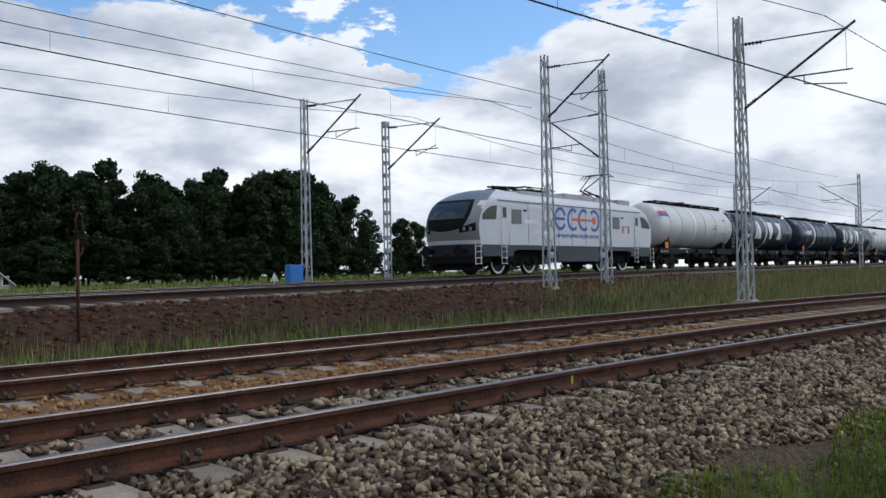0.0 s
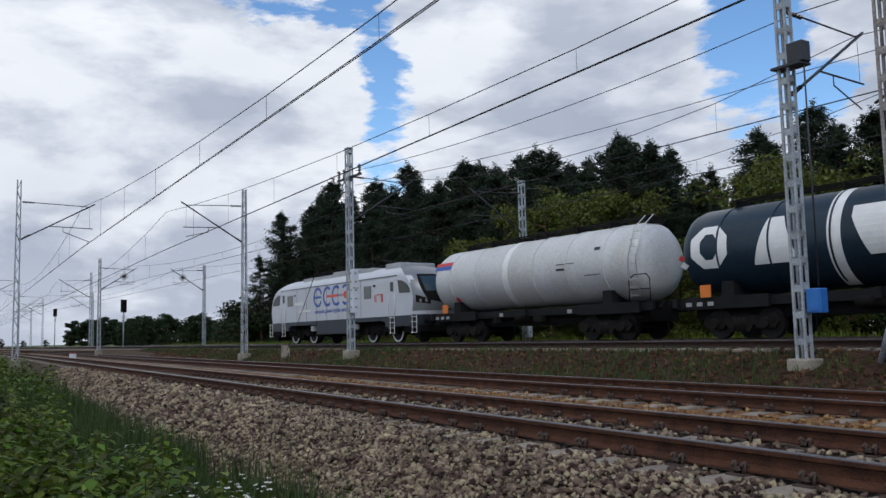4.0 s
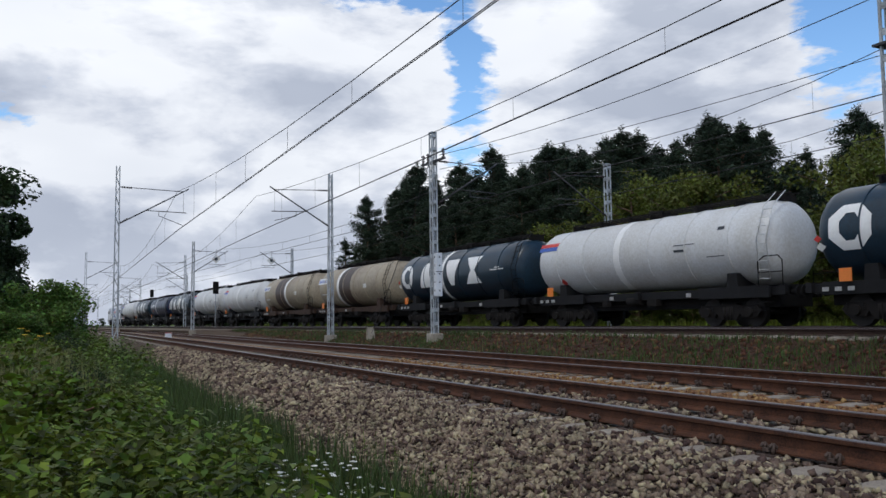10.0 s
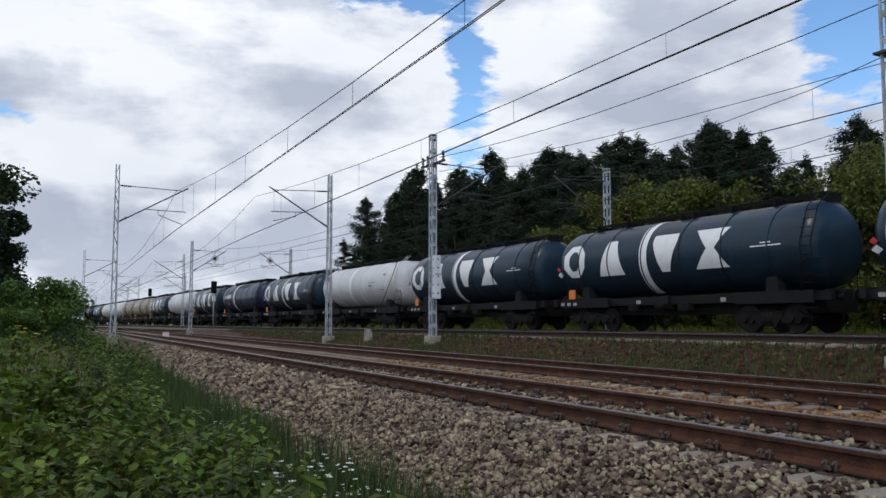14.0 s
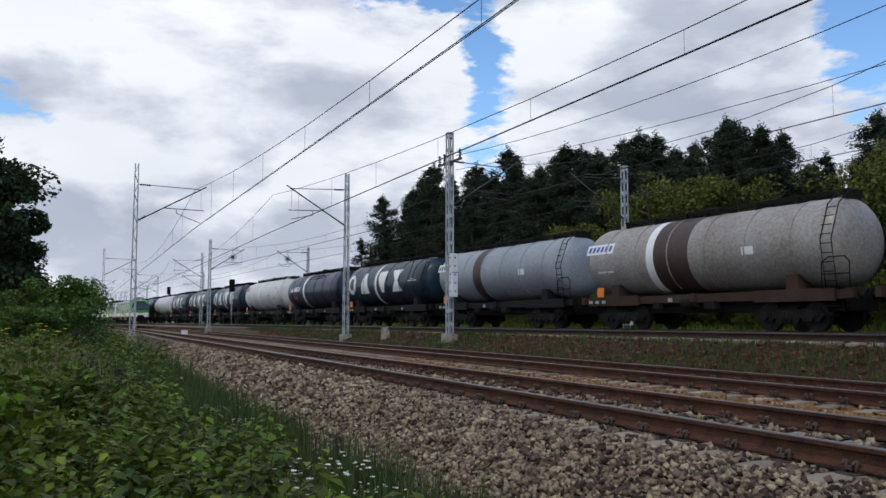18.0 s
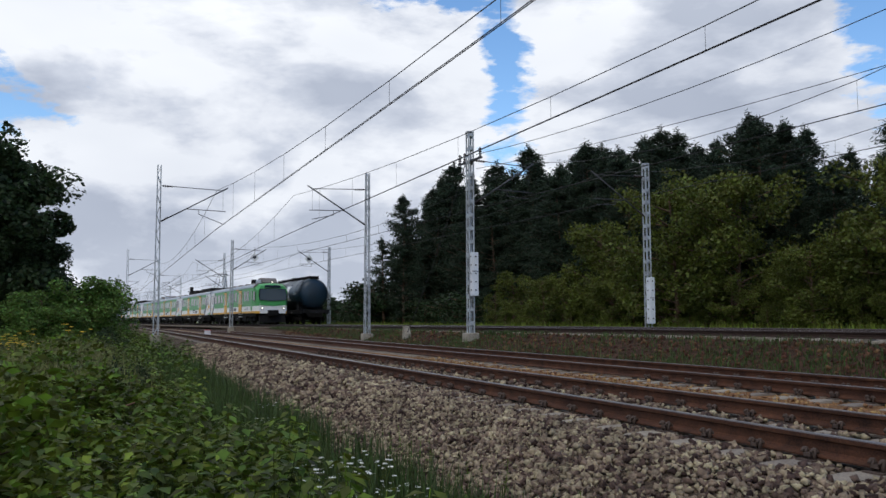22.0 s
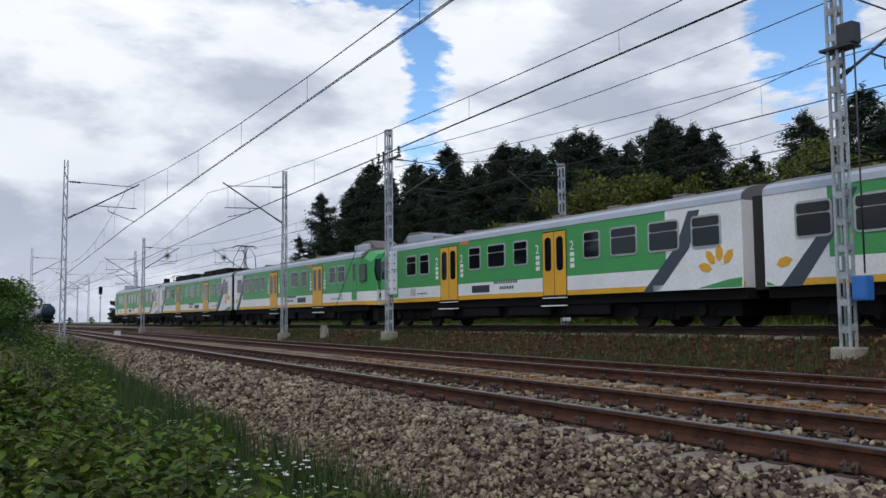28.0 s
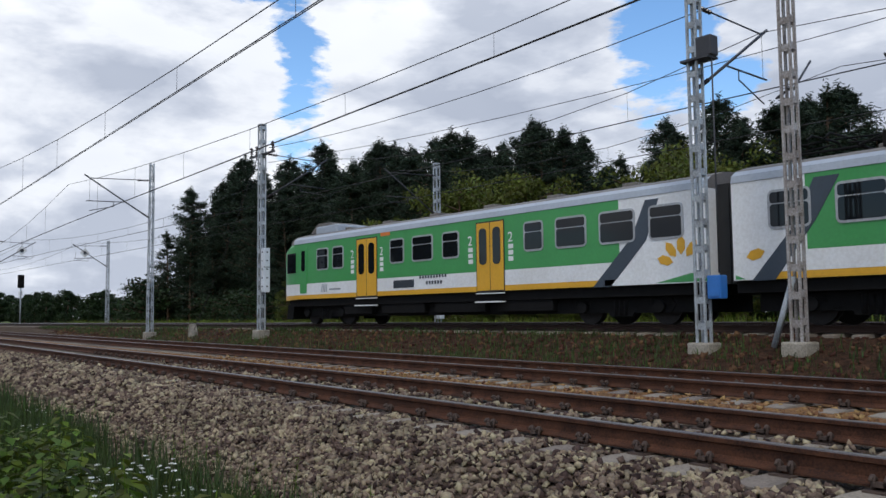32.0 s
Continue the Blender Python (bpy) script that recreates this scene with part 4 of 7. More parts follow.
def wrap(bm, polys, r, zc, step=0.16, flip=False):
    """Convex shapes (x, height along the skin) bent round a tank of radius r."""
    for poly in polys:
        lo, hi = min(p[1] for p in poly), max(p[1] for p in poly)
        s = math.floor(lo / step) * step
        while s < hi:
            q = clip_poly(poly, s, s + step)
            if len(q) > 2:
                vs = [bm.verts.new((x, (1 if flip else -1) * r * math.cos(h / r), zc + r * math.sin(h / r))) for x, h in q]
                bm.faces.new(vs)
            s += step
    bmesh.ops.remove_doubles(bm, verts=bm.verts, dist=0.0005)


def wheelset(bm, x, r, half=0.75, width=0.13):
    for s in (-1, 1):
        rod(bm, (x, s * half - width / 2, r), (x, s * half + width / 2, r), r, 24)
        rod(bm, (x, s * (half - 0.08) - 0.015, r), (x, s * (half - 0.08) + 0.015, r), r + 0.028, 24)
    rod(bm, (x, -1.0, r), (x, 1.0, r), 0.08, 10)


def bogie(root, x, base, r, name="bogie", material=None, label="", white=False):
    """Side frames, boxes and springs, with two wheelsets."""
    bm = bmesh.new()
    for s in (-1, 1):
        y = s * 1.02
        extrude_poly(bm, [(x - base / 2 - 0.45, r + 0.05), (x - base / 2 - 0.3, r - 0.16), (x - base / 2 + 0.3, r - 0.16), (x - 0.5, r - 0.02), (x - 0.35, r - 0.25), (x + 0.35, r - 0.25), (x + 0.5, r - 0.02), (x + base / 2 - 0.3, r - 0.16), (x + base / 2 + 0.3, r - 0.16), (x + base / 2 + 0.45, r + 0.05), (x + base / 2 + 0.3, r + 0.24), (x - base / 2 - 0.3, r + 0.24)], 0.10, at=y - 0.05)
        for k in (-1, 1):
            rod(bm, (x + k * base / 2, y + s * 0.02, r), (x + k * base / 2, y + s * 0.16, r), 0.16, 12)
            for d in (-0.26, 0.26):
                for q in range(4):
                    rod(bm, (x + k * base / 2 + d, y, r + 0.02 + q * 0.055), (x + k * base / 2 + d, y, r + 0.05 + q * 0.055), 0.075, 8)
        for d in (-0.16, 0.0, 0.16):
            rod(bm, (x + d, y + s * 0.03, r - 0.22), (x + d, y + s * 0.03, r + 0.18), 0.065, 8)
    box(bm, x - 0.3, x + 0.3, -1.0, 1.0, r - 0.05, r + 0.3)
    b = part(name, bm, material or M["gear"], root, label)
    for k in (-1, 1):
        bm = bmesh.new()
        wheelset(bm, x + k * base / 2, r)
        w = part("wheelset", bm, M["tyre"], b, angle=0.6)
        if white:
            for s in (-1, 1):
                bm = bmesh.new()
                ring(bm, (x + k * base / 2, s * 0.825, r), "y", r * 0.80, r * 0.95, 0.02, 32, 185, 355)
                part("tyre_band", bm, M["whitepaint"], b, "white-painted wheel rim")
    return b


TR, TZ = 1.38, 2.72


def tank_shell(bm, x0, x1, r, zc, seg=40):
    prof = [(x0, 0.0), (x0 + 0.02, 0.45), (x0 + 0.08, 0.85), (x0 + 0.20, 1.15), (x0 + 0.38, 1.31), (x0 + 0.62, r)]
    n = 10
    prof += [(x0 + 0.62 + (x1 - x0 - 1.24) * i / n, r) for i in range(1, n)]
    prof += [(x0 + x1 - x, q) for x, q in prof[5::-1]]
    rows = []
    for x, q in prof:
        if q == 0:
            rows.append([bm.verts.new((x, 0, zc))])
        else:
            rows.append([bm.verts.new((x, q * math.cos(2 * math.pi * i / seg), zc + q * math.sin(2 * math.pi * i / seg))) for i in range(seg)])
    for a, b in zip(rows, rows[1:]):
        for i in range(seg):
            j = (i + 1) % seg
            if len(a) == 1:
                bm.faces.new((a[0], b[j], b[i]))
            elif len(b) == 1:
                bm.faces.new((a[i], a[j], b[0]))
            else:
                bm.faces.new((a[i], a[j], b[j], b[i]))


def hoop(bm, x, w, r0, r1, zc, a0=-80, a1=260, seg=36):
    """A band round the tank from x to x + w."""
    rows = []
    for i in range(seg + 1):
        a = radians(a0 + (a1 - a0) * i / seg)
        rows.append([bm.verts.new((px, q * math.cos(a), zc + q * math.sin(a))) for px, q in ((x, r0), (x, r1), (x + w, r1), (x + w, r0))])
    for p, q in zip(rows, rows[1:]):
        for k in range(3):
            bm.faces.new((p[k], p[k + 1], q[k + 1], q[k]))


OCT = [(math.cos(radians(22.5 + 45 * i)), math.sin(radians(22.5 + 45 * i))) for i in range(8)]


def block_shapes(spots):
    """Plain white blocks: an eight-sided ring, a wedge, its reverse and an hourglass."""
    out = []
    for kind, x0, x1, lo, hi in spots:
        w, cx, cy, h = (x1 - x0) / 2, (x0 + x1) / 2, (lo + hi) / 2, (hi - lo) / 2
        if kind == "ring":
            for i in range(8):
                a, b = OCT[i], OCT[(i + 1) % 8]
                out.append([(cx + a[0] * w * 1.05, cy + a[1] * h * 1.05), (cx + b[0] * w * 1.05, cy + b[1] * h * 1.05), (cx + b[0] * w * 0.5, cy + b[1] * h * 0.62), (cx + a[0] * w * 0.5, cy + a[1] * h * 0.62)])
        elif kind == "wedge":
            out.append([(x0, lo), (x1, lo), (cx + 0.26, hi), (cx - 0.26, hi)])
        elif kind == "reverse":
            out.append([(cx - 0.2, lo), (cx + 0.2, lo), (x1, hi - 0.34), (x1, hi), (x0, hi), (x0, hi - 0.34)])
        elif kind == "glass":
            out.append([(x0, lo), (x1, lo), (cx + 0.18, cy), (cx - 0.18, cy)])
            out.append([(cx - 0.18, cy), (cx + 0.18, cy), (x1, hi), (x0, hi)])
    return out


# the spill band of each kind, from and to, in metres from the front end
BANDS = {"tan": (4.4, 6.75), "tan2": (5.0, 7.05), "grime": (5.0, 6.8), "grime2": (4.35, 6.6), "grey": (4.9, 5.7)}


def wagon(label, shell, chassis, length, style, seed):
    """A four-axle tank wagon; front end at x = 0."""
    rng = random.Random(seed)
    root = tagged(new("tank_wagon"), label, "wagon", "tank wagons of the goods train")
    L = length
    x0, x1 = 0.62, L - 0.72
    bm = bmesh.new()
    tank_shell(bm, x0, x1, TR, TZ)
    tank = part("tank", bm, shell, root, angle=0.5)
    for f in (0.13, 0.27, 0.42, 0.57, 0.72, 0.87):
        bm = bmesh.new()
        hoop(bm, x0 + (x1 - x0) * f - 0.03, 0.06, TR - 0.01, TR + 0.025, TZ, -60, 240)
        part("stiffening_ring", bm, shell, tank, angle=0.5)
    bm = bmesh.new()
    # saddles, sole bars and headstocks
    for s in (-1, 1):
        box(bm, 0.30, L - 0.30, s * 0.95 - 0.09, s * 0.95 + 0.09, 0.98, 1.26)
        box(bm, 0.9, 3.9, s * 1.18 - 0.05, s * 1.18 + 0.05, 0.92, 1.30)
        box(bm, L - 3.9, L - 0.9, s * 1.18 - 0.05, s * 1.18 + 0.05, 0.92, 1.30)
    for x in (0.30, 3.0, L / 2 - 0.1, L - 3.2, L - 0.5):
        box(bm, x, x + 0.2, -1.2, 1.2, 1.0, 1.3)
    for x in (2.2, L - 2.7):
        extrude_poly(bm, [(x, 1.25), (x + 0.5, 1.25), (x + 0.45, 1.75), (x + 0.05, 1.75)], 2.3, at=-1.15)
    part("underframe", bm, chassis, root)
    for e, d in ((0.0, -1), (L, 1)):
        for s in (-1, 1):
            bm = bmesh.new()
            rod(bm, (e - d * 0.30, s * 0.875, 1.06), (e - d * 0.04, s * 0.875, 1.06), 0.09, 10)
            rod(bm, (e - d * 0.04, s * 0.875, 1.06), (e + 0.0, s * 0.875, 1.06), 0.20, 16)
            part("buffer", bm, M["black"], root)
        bm = bmesh.new()
        rod(bm, (e - d * 0.3, 0, 1.0), (e, 0, 0.95), 0.05, 6)
        part("coupling", bm, M["black"], root)
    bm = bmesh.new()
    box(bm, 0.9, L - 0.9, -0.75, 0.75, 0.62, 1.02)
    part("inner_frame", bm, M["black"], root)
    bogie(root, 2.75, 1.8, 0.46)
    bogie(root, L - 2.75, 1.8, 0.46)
    # catwalk and its supports on top
    bm = bmesh.new()
    for y in (-0.36, 0.0, 0.36):
        box(bm, x0 + 1.6, x1 - 0.2, y - 0.05, y + 0.05, TZ + TR + 0.16, TZ + TR + 0.20)
    for k in range(7):
        x = x0 + 1.7 + (x1 - x0 - 2.1) * k / 6
        box(bm, x, x + 0.06, -0.42, 0.42, TZ + TR - 0.08, TZ + TR + 0.16)
    for x in (x0 + (x1 - x0) * 0.5,):
        rod(bm, (x, 0, TZ + TR - 0.1), (x, 0, TZ + TR + 0.30), 0.28, 16)
    part("catwalk", bm, M["gear"], root)
    # ladder and end platform rails at the rear, under-gear tubes
    bm = bmesh.new()
    xl = x1 - 0.42
    for dx in (0.0, 0.38):
        pipe(bm, [(xl + dx, -1.25, 1.3), (xl + dx, -1.44, TZ), (xl + dx, -1.05, TZ + 1.08), (xl + dx, -0.45, TZ + TR + 0.2)], 0.018, 5)
    for k in range(9):
        f = k / 8
        z = 1.5 + f * 2.2
        y = -math.sqrt(max(0.05, (TR + 0.07) ** 2 - (z - TZ) ** 2)) if z > TZ else -1.44 + 0.1 * (TZ - z)
        rod(bm, (xl, y, z), (xl + 0.38, y, z), 0.014, 5)
    part("ladder", bm, M["gear"] if style != "white" else M["tank_white"], root)
    for y in (-1.28, 1.28):
        bm = bmesh.new()
        pipe(bm, [(L - 1.25, y, 1.25), (L - 1.25, y, 2.05), (L - 1.0, y, 2.2), (L - 0.45, y, 2.2), (L - 0.3, y, 2.05), (L - 0.3, y, 1.25)], 0.02, 6)
        rail_ = part("handrail", bm, M["black"], root)
        bm = bmesh.new()
        rod(bm, (L - 1.25, y, 1.7), (L - 0.3, y, 1.7), 0.016, 5)
        part("cross_bar", bm, M["black"], rail_)
    for z in (0.75, 0.5):
        bm = bmesh.new()
        box(bm, L - 1.15, L - 0.75, -1.5, -1.2, z, z + 0.03)
        part("foot_step", bm, M["black"], root)
    bm = bmesh.new()
    rod(bm, (4.3, -0.7, 0.8), (L - 4.3, -0.7, 0.8), 0.06, 8)
    rod(bm, (L / 2 - 0.7, -0.95, 0.95), (L / 2 + 0.1, -0.95, 0.95), 0.17, 12)
    box(bm, L / 2 + 0.6, L / 2 + 1.1, -1.2, -0.9, 0.75, 1.0)
    box(bm, L / 2 - 2.0, L / 2 - 1.7, -1.22, -1.0, 0.78, 1.0)
    part("brake_gear", bm, M["gear"], root)
    # plates and markings
    bm = bmesh.new()
    box(bm, 1.55, 1.95, -1.33, -1.30, 1.28, 1.66)
    part("hazard_plate", bm, M["orange"], root, "orange hazard plate")
    for k in range(3):
        bm = bmesh.new()
        box(bm, 0.95 + 0.42 * k, 1.16 + 0.42 * k, -1.30, -1.28, 1.02, 1.14)
        part("data_plate", bm, M["dataplate"], root, "small pale data plate")
    for x in (5.4, 9.6):
        bm = bmesh.new()
        box(bm, x, x + 0.22, -1.06, -1.04, 1.02, 1.16)
        part("data_plate", bm, M["dataplate"], root, "small pale data plate")
    bm = bmesh.new()
    white, others = [], []
    if style == "black":
        for spot in (("ring", 1.29, 2.70, -0.60, 0.80), ("wedge", 3.55, 5.05, -0.60, 0.80), ("reverse", 6.66, 7.90, -0.60, 0.80), ("glass", 8.75, 10.25, -0.60, 0.80)):
            wrap(bm, block_shapes([spot]), TR + 0.012, TZ)
            part("marking", bm, M["whitepaint"], tank, "large plain white block shape")
            bm = bmesh.new()
        wrap(bm, [[(11.2, -0.02), (12.4, -0.02), (12.4, 0.02), (11.2, 0.02)], [(11.6, 0.08), (12.0, 0.08), (12.0, 0.12), (11.6, 0.12)]], TR + 0.012, TZ)
        part("marking", bm, M["whitepaint"], tank, "small white bar")
        bm = bmesh.new()
        hoop(bm, 5.95, 0.40, TR + 0.002, TR + 0.012, TZ, 95, 250)
        part("white_band", bm, M["whitepaint"], tank, "white band round the tank")
        bm = bmesh.new()
        wrap(bm, [[(0.82, -0.42), (1.0, -0.56), (1.18, -0.42), (1.0, -0.28)]], TR + 0.014, TZ)
        part("hazard_diamond", bm, M["plate"], tank)
        bm = bmesh.new()
        wrap(bm, [[(0.80, -0.18), (0.94, -0.28), (1.08, -0.18), (0.94, -0.06)]], TR + 0.016, TZ)
        part("red_diamond", bm, M["red"], tank)
    elif style == "white":
        wrap(bm, [[(0.95, 0.52), (2.25, 0.52), (2.25, 0.70), (0.95, 0.70)]], TR + 0.012, TZ)
        part("blue_stripe", bm, M["bluelogo"], tank, "blue and red plain logo bars")
        bm = bmesh.new()
        wrap(bm, [[(0.95, 0.72), (2.25, 0.72), (2.25, 0.90), (0.95, 0.90)]], TR + 0.013, TZ)
        part("red_stripe", bm, M["red"], tank)
        bm = bmesh.new()
        for a, b, c, d in ((9.4, 10.4, 0.1, 0.13), (9.4, 9.9, -0.12, -0.04), (11.4, 11.7, 0.5, 0.62), (10.9, 11.7, -0.4, -0.37)):
            wrap(bm, [[(a, c), (b, c), (b, d), (a, d)]], TR + 0.012, TZ)
        part("marking", bm, M["darkgrey"], tank, "small dark bars of lettering")
        bm = bmesh.new()
        hoop(bm, 6.0, 0.42, TR + 0.002, TR + 0.012, TZ, 95, 250)
        part("bright_band", bm, M["whitepaint"], tank, "clean white band round the tank")
        bm = bmesh.new()
        wrap(bm, [[(2.3, -0.95), (2.5, -1.15), (2.7, -0.95), (2.5, -0.75)]], TR + 0.012, TZ)
        part("red_diamond", bm, M["red"], tank)
    elif style == "blue":
        wrap(bm, [[(2.0, 0.0), (2.25, 0.0), (2.12, 0.34)], [(2.4, 0.0), (2.65, 0.0), (2.52, 0.34)], [(2.2, 0.34), (2.45, 0.34), (2.32, 0.0)]] + [[(2.95 + 0.5 * k, 0.0), (3.36 + 0.5 * k, 0.0), (3.40 + 0.5 * k, 0.36), (2.99 + 0.5 * k, 0.36)] for k in range(3)], TR + 0.012, TZ)
        part("marking", bm, M["whitepaint"], tank, "plain white logo shapes")
        bm = bmesh.new()
        hoop(bm, 5.25, 0.34, TR + 0.002, TR + 0.012, TZ, 95, 250)
        part("white_band", bm, M["whitepaint"], tank, "white band round the tank")
        bm = bmesh.new()
        wrap(bm, [[(3.0, -0.62), (3.5, -0.62), (3.5, -0.42), (3.0, -0.42)]], TR + 0.012, TZ)
        part("orange_patch", bm, M["orange"], tank)
        bm = bmesh.new()
        pipe(bm, [(5.9, -0.9, TZ + 1.10), (9.3, -0.9, TZ + 1.10)], 0.03, 5)
        pipe(bm, [(5.9, -0.9, TZ + 1.10), (6.0, -1.1, TZ + 0.9), (9.2, -1.1, TZ + 0.9), (9.3, -0.9, TZ + 1.10)], 0.02, 5)
        part("side_rail", bm, M["black"], tank)
    else:
        b0, b1 = BANDS[style]
        hoop(bm, b0, b1 - b0, TR - 0.002, TR + 0.008, TZ, -85, 265)
        part("spill_band", bm, M["tank_brown"], tank, "dark brown spill-stained band", angle=0.5)
        if style != "grey":
            bm = bmesh.new()
            hoop(bm, b1 if style in ("tan", "grime2") else b0 - 0.40, 0.40, TR + 0.002, TR + 0.012, TZ, 95, 250)
            part("white_band", bm, M["whitepaint"], tank, "white band round the tank")
        bm = bmesh.new()
        wrap(bm, [[(0.9, 0.28), (2.6, 0.28), (2.6, 0.72), (0.9, 0.72)]], TR + 0.010, TZ)
        part("sign_panel", bm, M["plate"], tank, "white sign panel with plain blue bars")
        bm = bmesh.new()
        wrap(bm, [[(1.0 + 0.26 * k, 0.38), (1.16 + 0.26 * k, 0.38), (1.20 + 0.26 * k, 0.62), (1.04 + 0.26 * k, 0.62)] for k in range(6)], TR + 0.014, TZ)
        part("marking", bm, M["bluelogo"] if style != "grey" else M["darkgrey"], tank)
        bm = bmesh.new()
        wrap(bm, [[(9.3, -0.25), (9.8, -0.25), (9.8, 0.02), (9.3, 0.02)], [(1.6, -0.5), (2.6, -0.5), (2.6, -0.42), (1.6, -0.42)]], TR + 0.012, TZ)
        part("small_plate", bm, M["plate"], tank)
    return root


KINDS = {
    "N": ("white tank wagon with blue and red logo bars", "tank_white", "frame_black", "white"),
    "G": ("blue-black tank wagon with large white block shapes", "tank_black", "frame_black", "black"),
    "V": ("dark blue tank wagon with a white band", "tank_blue", "frame_black", "blue"),
    "M": ("grimy beige tank wagon with a dark brown band", "tank_tan", "frame_brown", "tan"),
    "W": ("grimy beige tank wagon with two bands and a sign panel", "tank_tan", "frame_brown", "tan2"),
    "R": ("grimy grey tank wagon with a dark brown band", "tank_grime", "frame_brown", "grime"),
    "Q": ("grimy grey tank wagon with a brown and a white band", "tank_grime", "frame_brown", "grime2"),
    "S": ("blue-grey tank wagon with dark straps", "tank_grey", "frame_black", "grey"),
}
ORDER = "NGVGNNMWGNGVGNGGGNVGSRQG"
PITCH = 14.42
# how far each wagon stands from an even pitch, and the shorter kinds
SHIFT = [0, 0.1, 0.2, 0.5, 0.65, 0.7, 0.6, 0.15, -0.4, -0.5, -0.5, -0.4, -0.25, -0.2, -0.25, -0.25, -0.1, -0.05, 0, -0.15, -0.25, -0.95, -1.7, -2.2]
SHORT = {"M": 13.65, "W": 13.65, "S": 13.6, "R": 13.55, "Q": 13.8}
first, WAGONS = {}, []
for k, c in enumerate(ORDER):
    if c not in first:
        lab, a, b, st = KINDS[c]
        first[c] = wagon(lab, M[a], M[b], SHORT.get(c, PITCH - 0.15), st, k)
        WAGONS.append(first[c])
    else:
        WAGONS.append(copy_thing(first[c], pose(0, 0, 0)))


# ---- the electric locomotive; front end at x = 0 ----


def loco():
    root = tagged(new("locomotive"), "silver-grey electric locomotive with blue ring logo and raised pantograph", "locomotive")
    L, Y = 17.9, 1.46
    # hull: level slices with rounded ends, drawn in towards the roof
    NOSE = [(0.70, 0.34), (1.00, 0.24), (1.30, 0.16), (1.65, 0.05), (2.05, 0.0), (2.40, 0.07), (2.70, 0.24), (2.95, 0.47), (3.15, 0.75), (3.32, 1.08), (3.46, 1.45), (3.57, 1.85), (3.66, 2.35)]
    HALF = [(0.70, 1.42), (1.30, Y), (3.12, Y), (3.28, 1.41), (3.40, 1.31), (3.52, 1.15), (3.60, 0.98), (3.66, 0.78)]

    NOSE = [(z if z < 2.1 else 2.05 + (z - 2.05) * 1.10, x - 0.3) for z, x in NOSE]
    HALF = [(z if z < 3.2 else 3.12 + (z - 3.12) * 1.30, w) for z, w in HALF]

    def skin(y, z):
        """How far the end's skin lies behind the nose tip."""
        w = lerp_table(z, HALF)
        return lerp_table(z, NOSE) + 0.62 * min(1.0, abs(y) / w) ** 3.4

    def slices(bm, zs):
        rows = []
        for z in zs:
            w = lerp_table(z, HALF)
            ys = [-1.0, -0.96, -0.86, -0.68, -0.4, 0.0, 0.4, 0.68, 0.86, 0.96, 1.0]
            rows.append([bm.verts.new((skin(k * w, z), k * w, z)) for k in ys] + [bm.verts.new((L - skin(k * w, z), k * w, z)) for k in ys[::-1]])
        for p, q in zip(rows, rows[1:]):
            n = len(p)
            for k in range(n):
                bm.faces.new((p[k], q[k], q[(k + 1) % n], p[(k + 1) % n]))
        bm.faces.new(rows[0]), bm.faces.new(rows[-1][::-1])
        bmesh.ops.recalc_face_normals(bm, faces=bm.faces)

    def patch(bm, e, d, y0, y1, z0, z1, out, ny=10, nz=8, shape=None):
        """A piece of the end's skin, lifted off it a little."""
        g = []
        for a in range(nz + 1):
            row = []
            for b in range(ny + 1):
                y, z = y0 + (y1 - y0) * b / ny, z0 + (z1 - z0) * a / nz
                if shape:
                    y, z = shape(b / ny, a / nz)
                row.append(bm.verts.new((e + d * (skin(y, z) - out), y, z + out * 0.4)))
            g.append(row)
        for p, q in zip(g, g[1:]):
            for k in range(ny):
                bm.faces.new((p[k], p[k + 1], q[k + 1], q[k]))
        bmesh.ops.recalc_face_normals(bm, faces=bm.faces)
        bmesh.ops.solidify(bm, geom=bm.faces[:], thickness=0.02)

    bm = bmesh.new()
    slices(bm, (1.31, 1.5, 1.7, 1.9, 2.1, 2.3, 2.5, 2.7, 2.85, 3.0, 3.12, 3.22, 3.33, 3.43, 3.52, 3.60, 3.67, 3.73, 3.78, 3.82))
    for f in bm.faces:
        c = f.calc_center_median()
        back = min(c.x, L - c.x)
        f.material_index = 1 if (back < 0.62 and c.z > 1.55) or (c.z > 3.2 and back < 2.6) else 0
    body = part("body", bm, [M["silver"], M["cabgrey"]], root, angle=0.5)
    for e, d in ((0.0, 1), (L, -1)):
        bm = bmesh.new()
        rows = []
        for z in (0.80, 1.0, 1.33):
            rows.append([bm.verts.new((e + d * (skin(k * 1.42, z) + (0.03 if z < 1.3 else -0.004)), k * 1.45, z)) for k in (-1.0, -0.96, -0.86, -0.68, -0.4, 0.0, 0.4, 0.68, 0.86, 0.96, 1.0)] + [bm.verts.new((e + d * 3.0, k * 1.45, z)) for k in (1.0, -1.0)])
        for p, q in zip(rows, rows[1:]):
            for k in range(len(p)):
                bm.faces.new((p[k], q[k], q[(k + 1) % len(p)], p[(k + 1) % len(p)]))
        bm.faces.new(rows[0]), bm.faces.new(rows[-1][::-1])
        bmesh.ops.recalc_face_normals(bm, faces=bm.faces)
        part("end_skirt", bm, M["darkgrey"], root, "dark grey end skirt", angle=0.5)
    bm = bmesh.new()
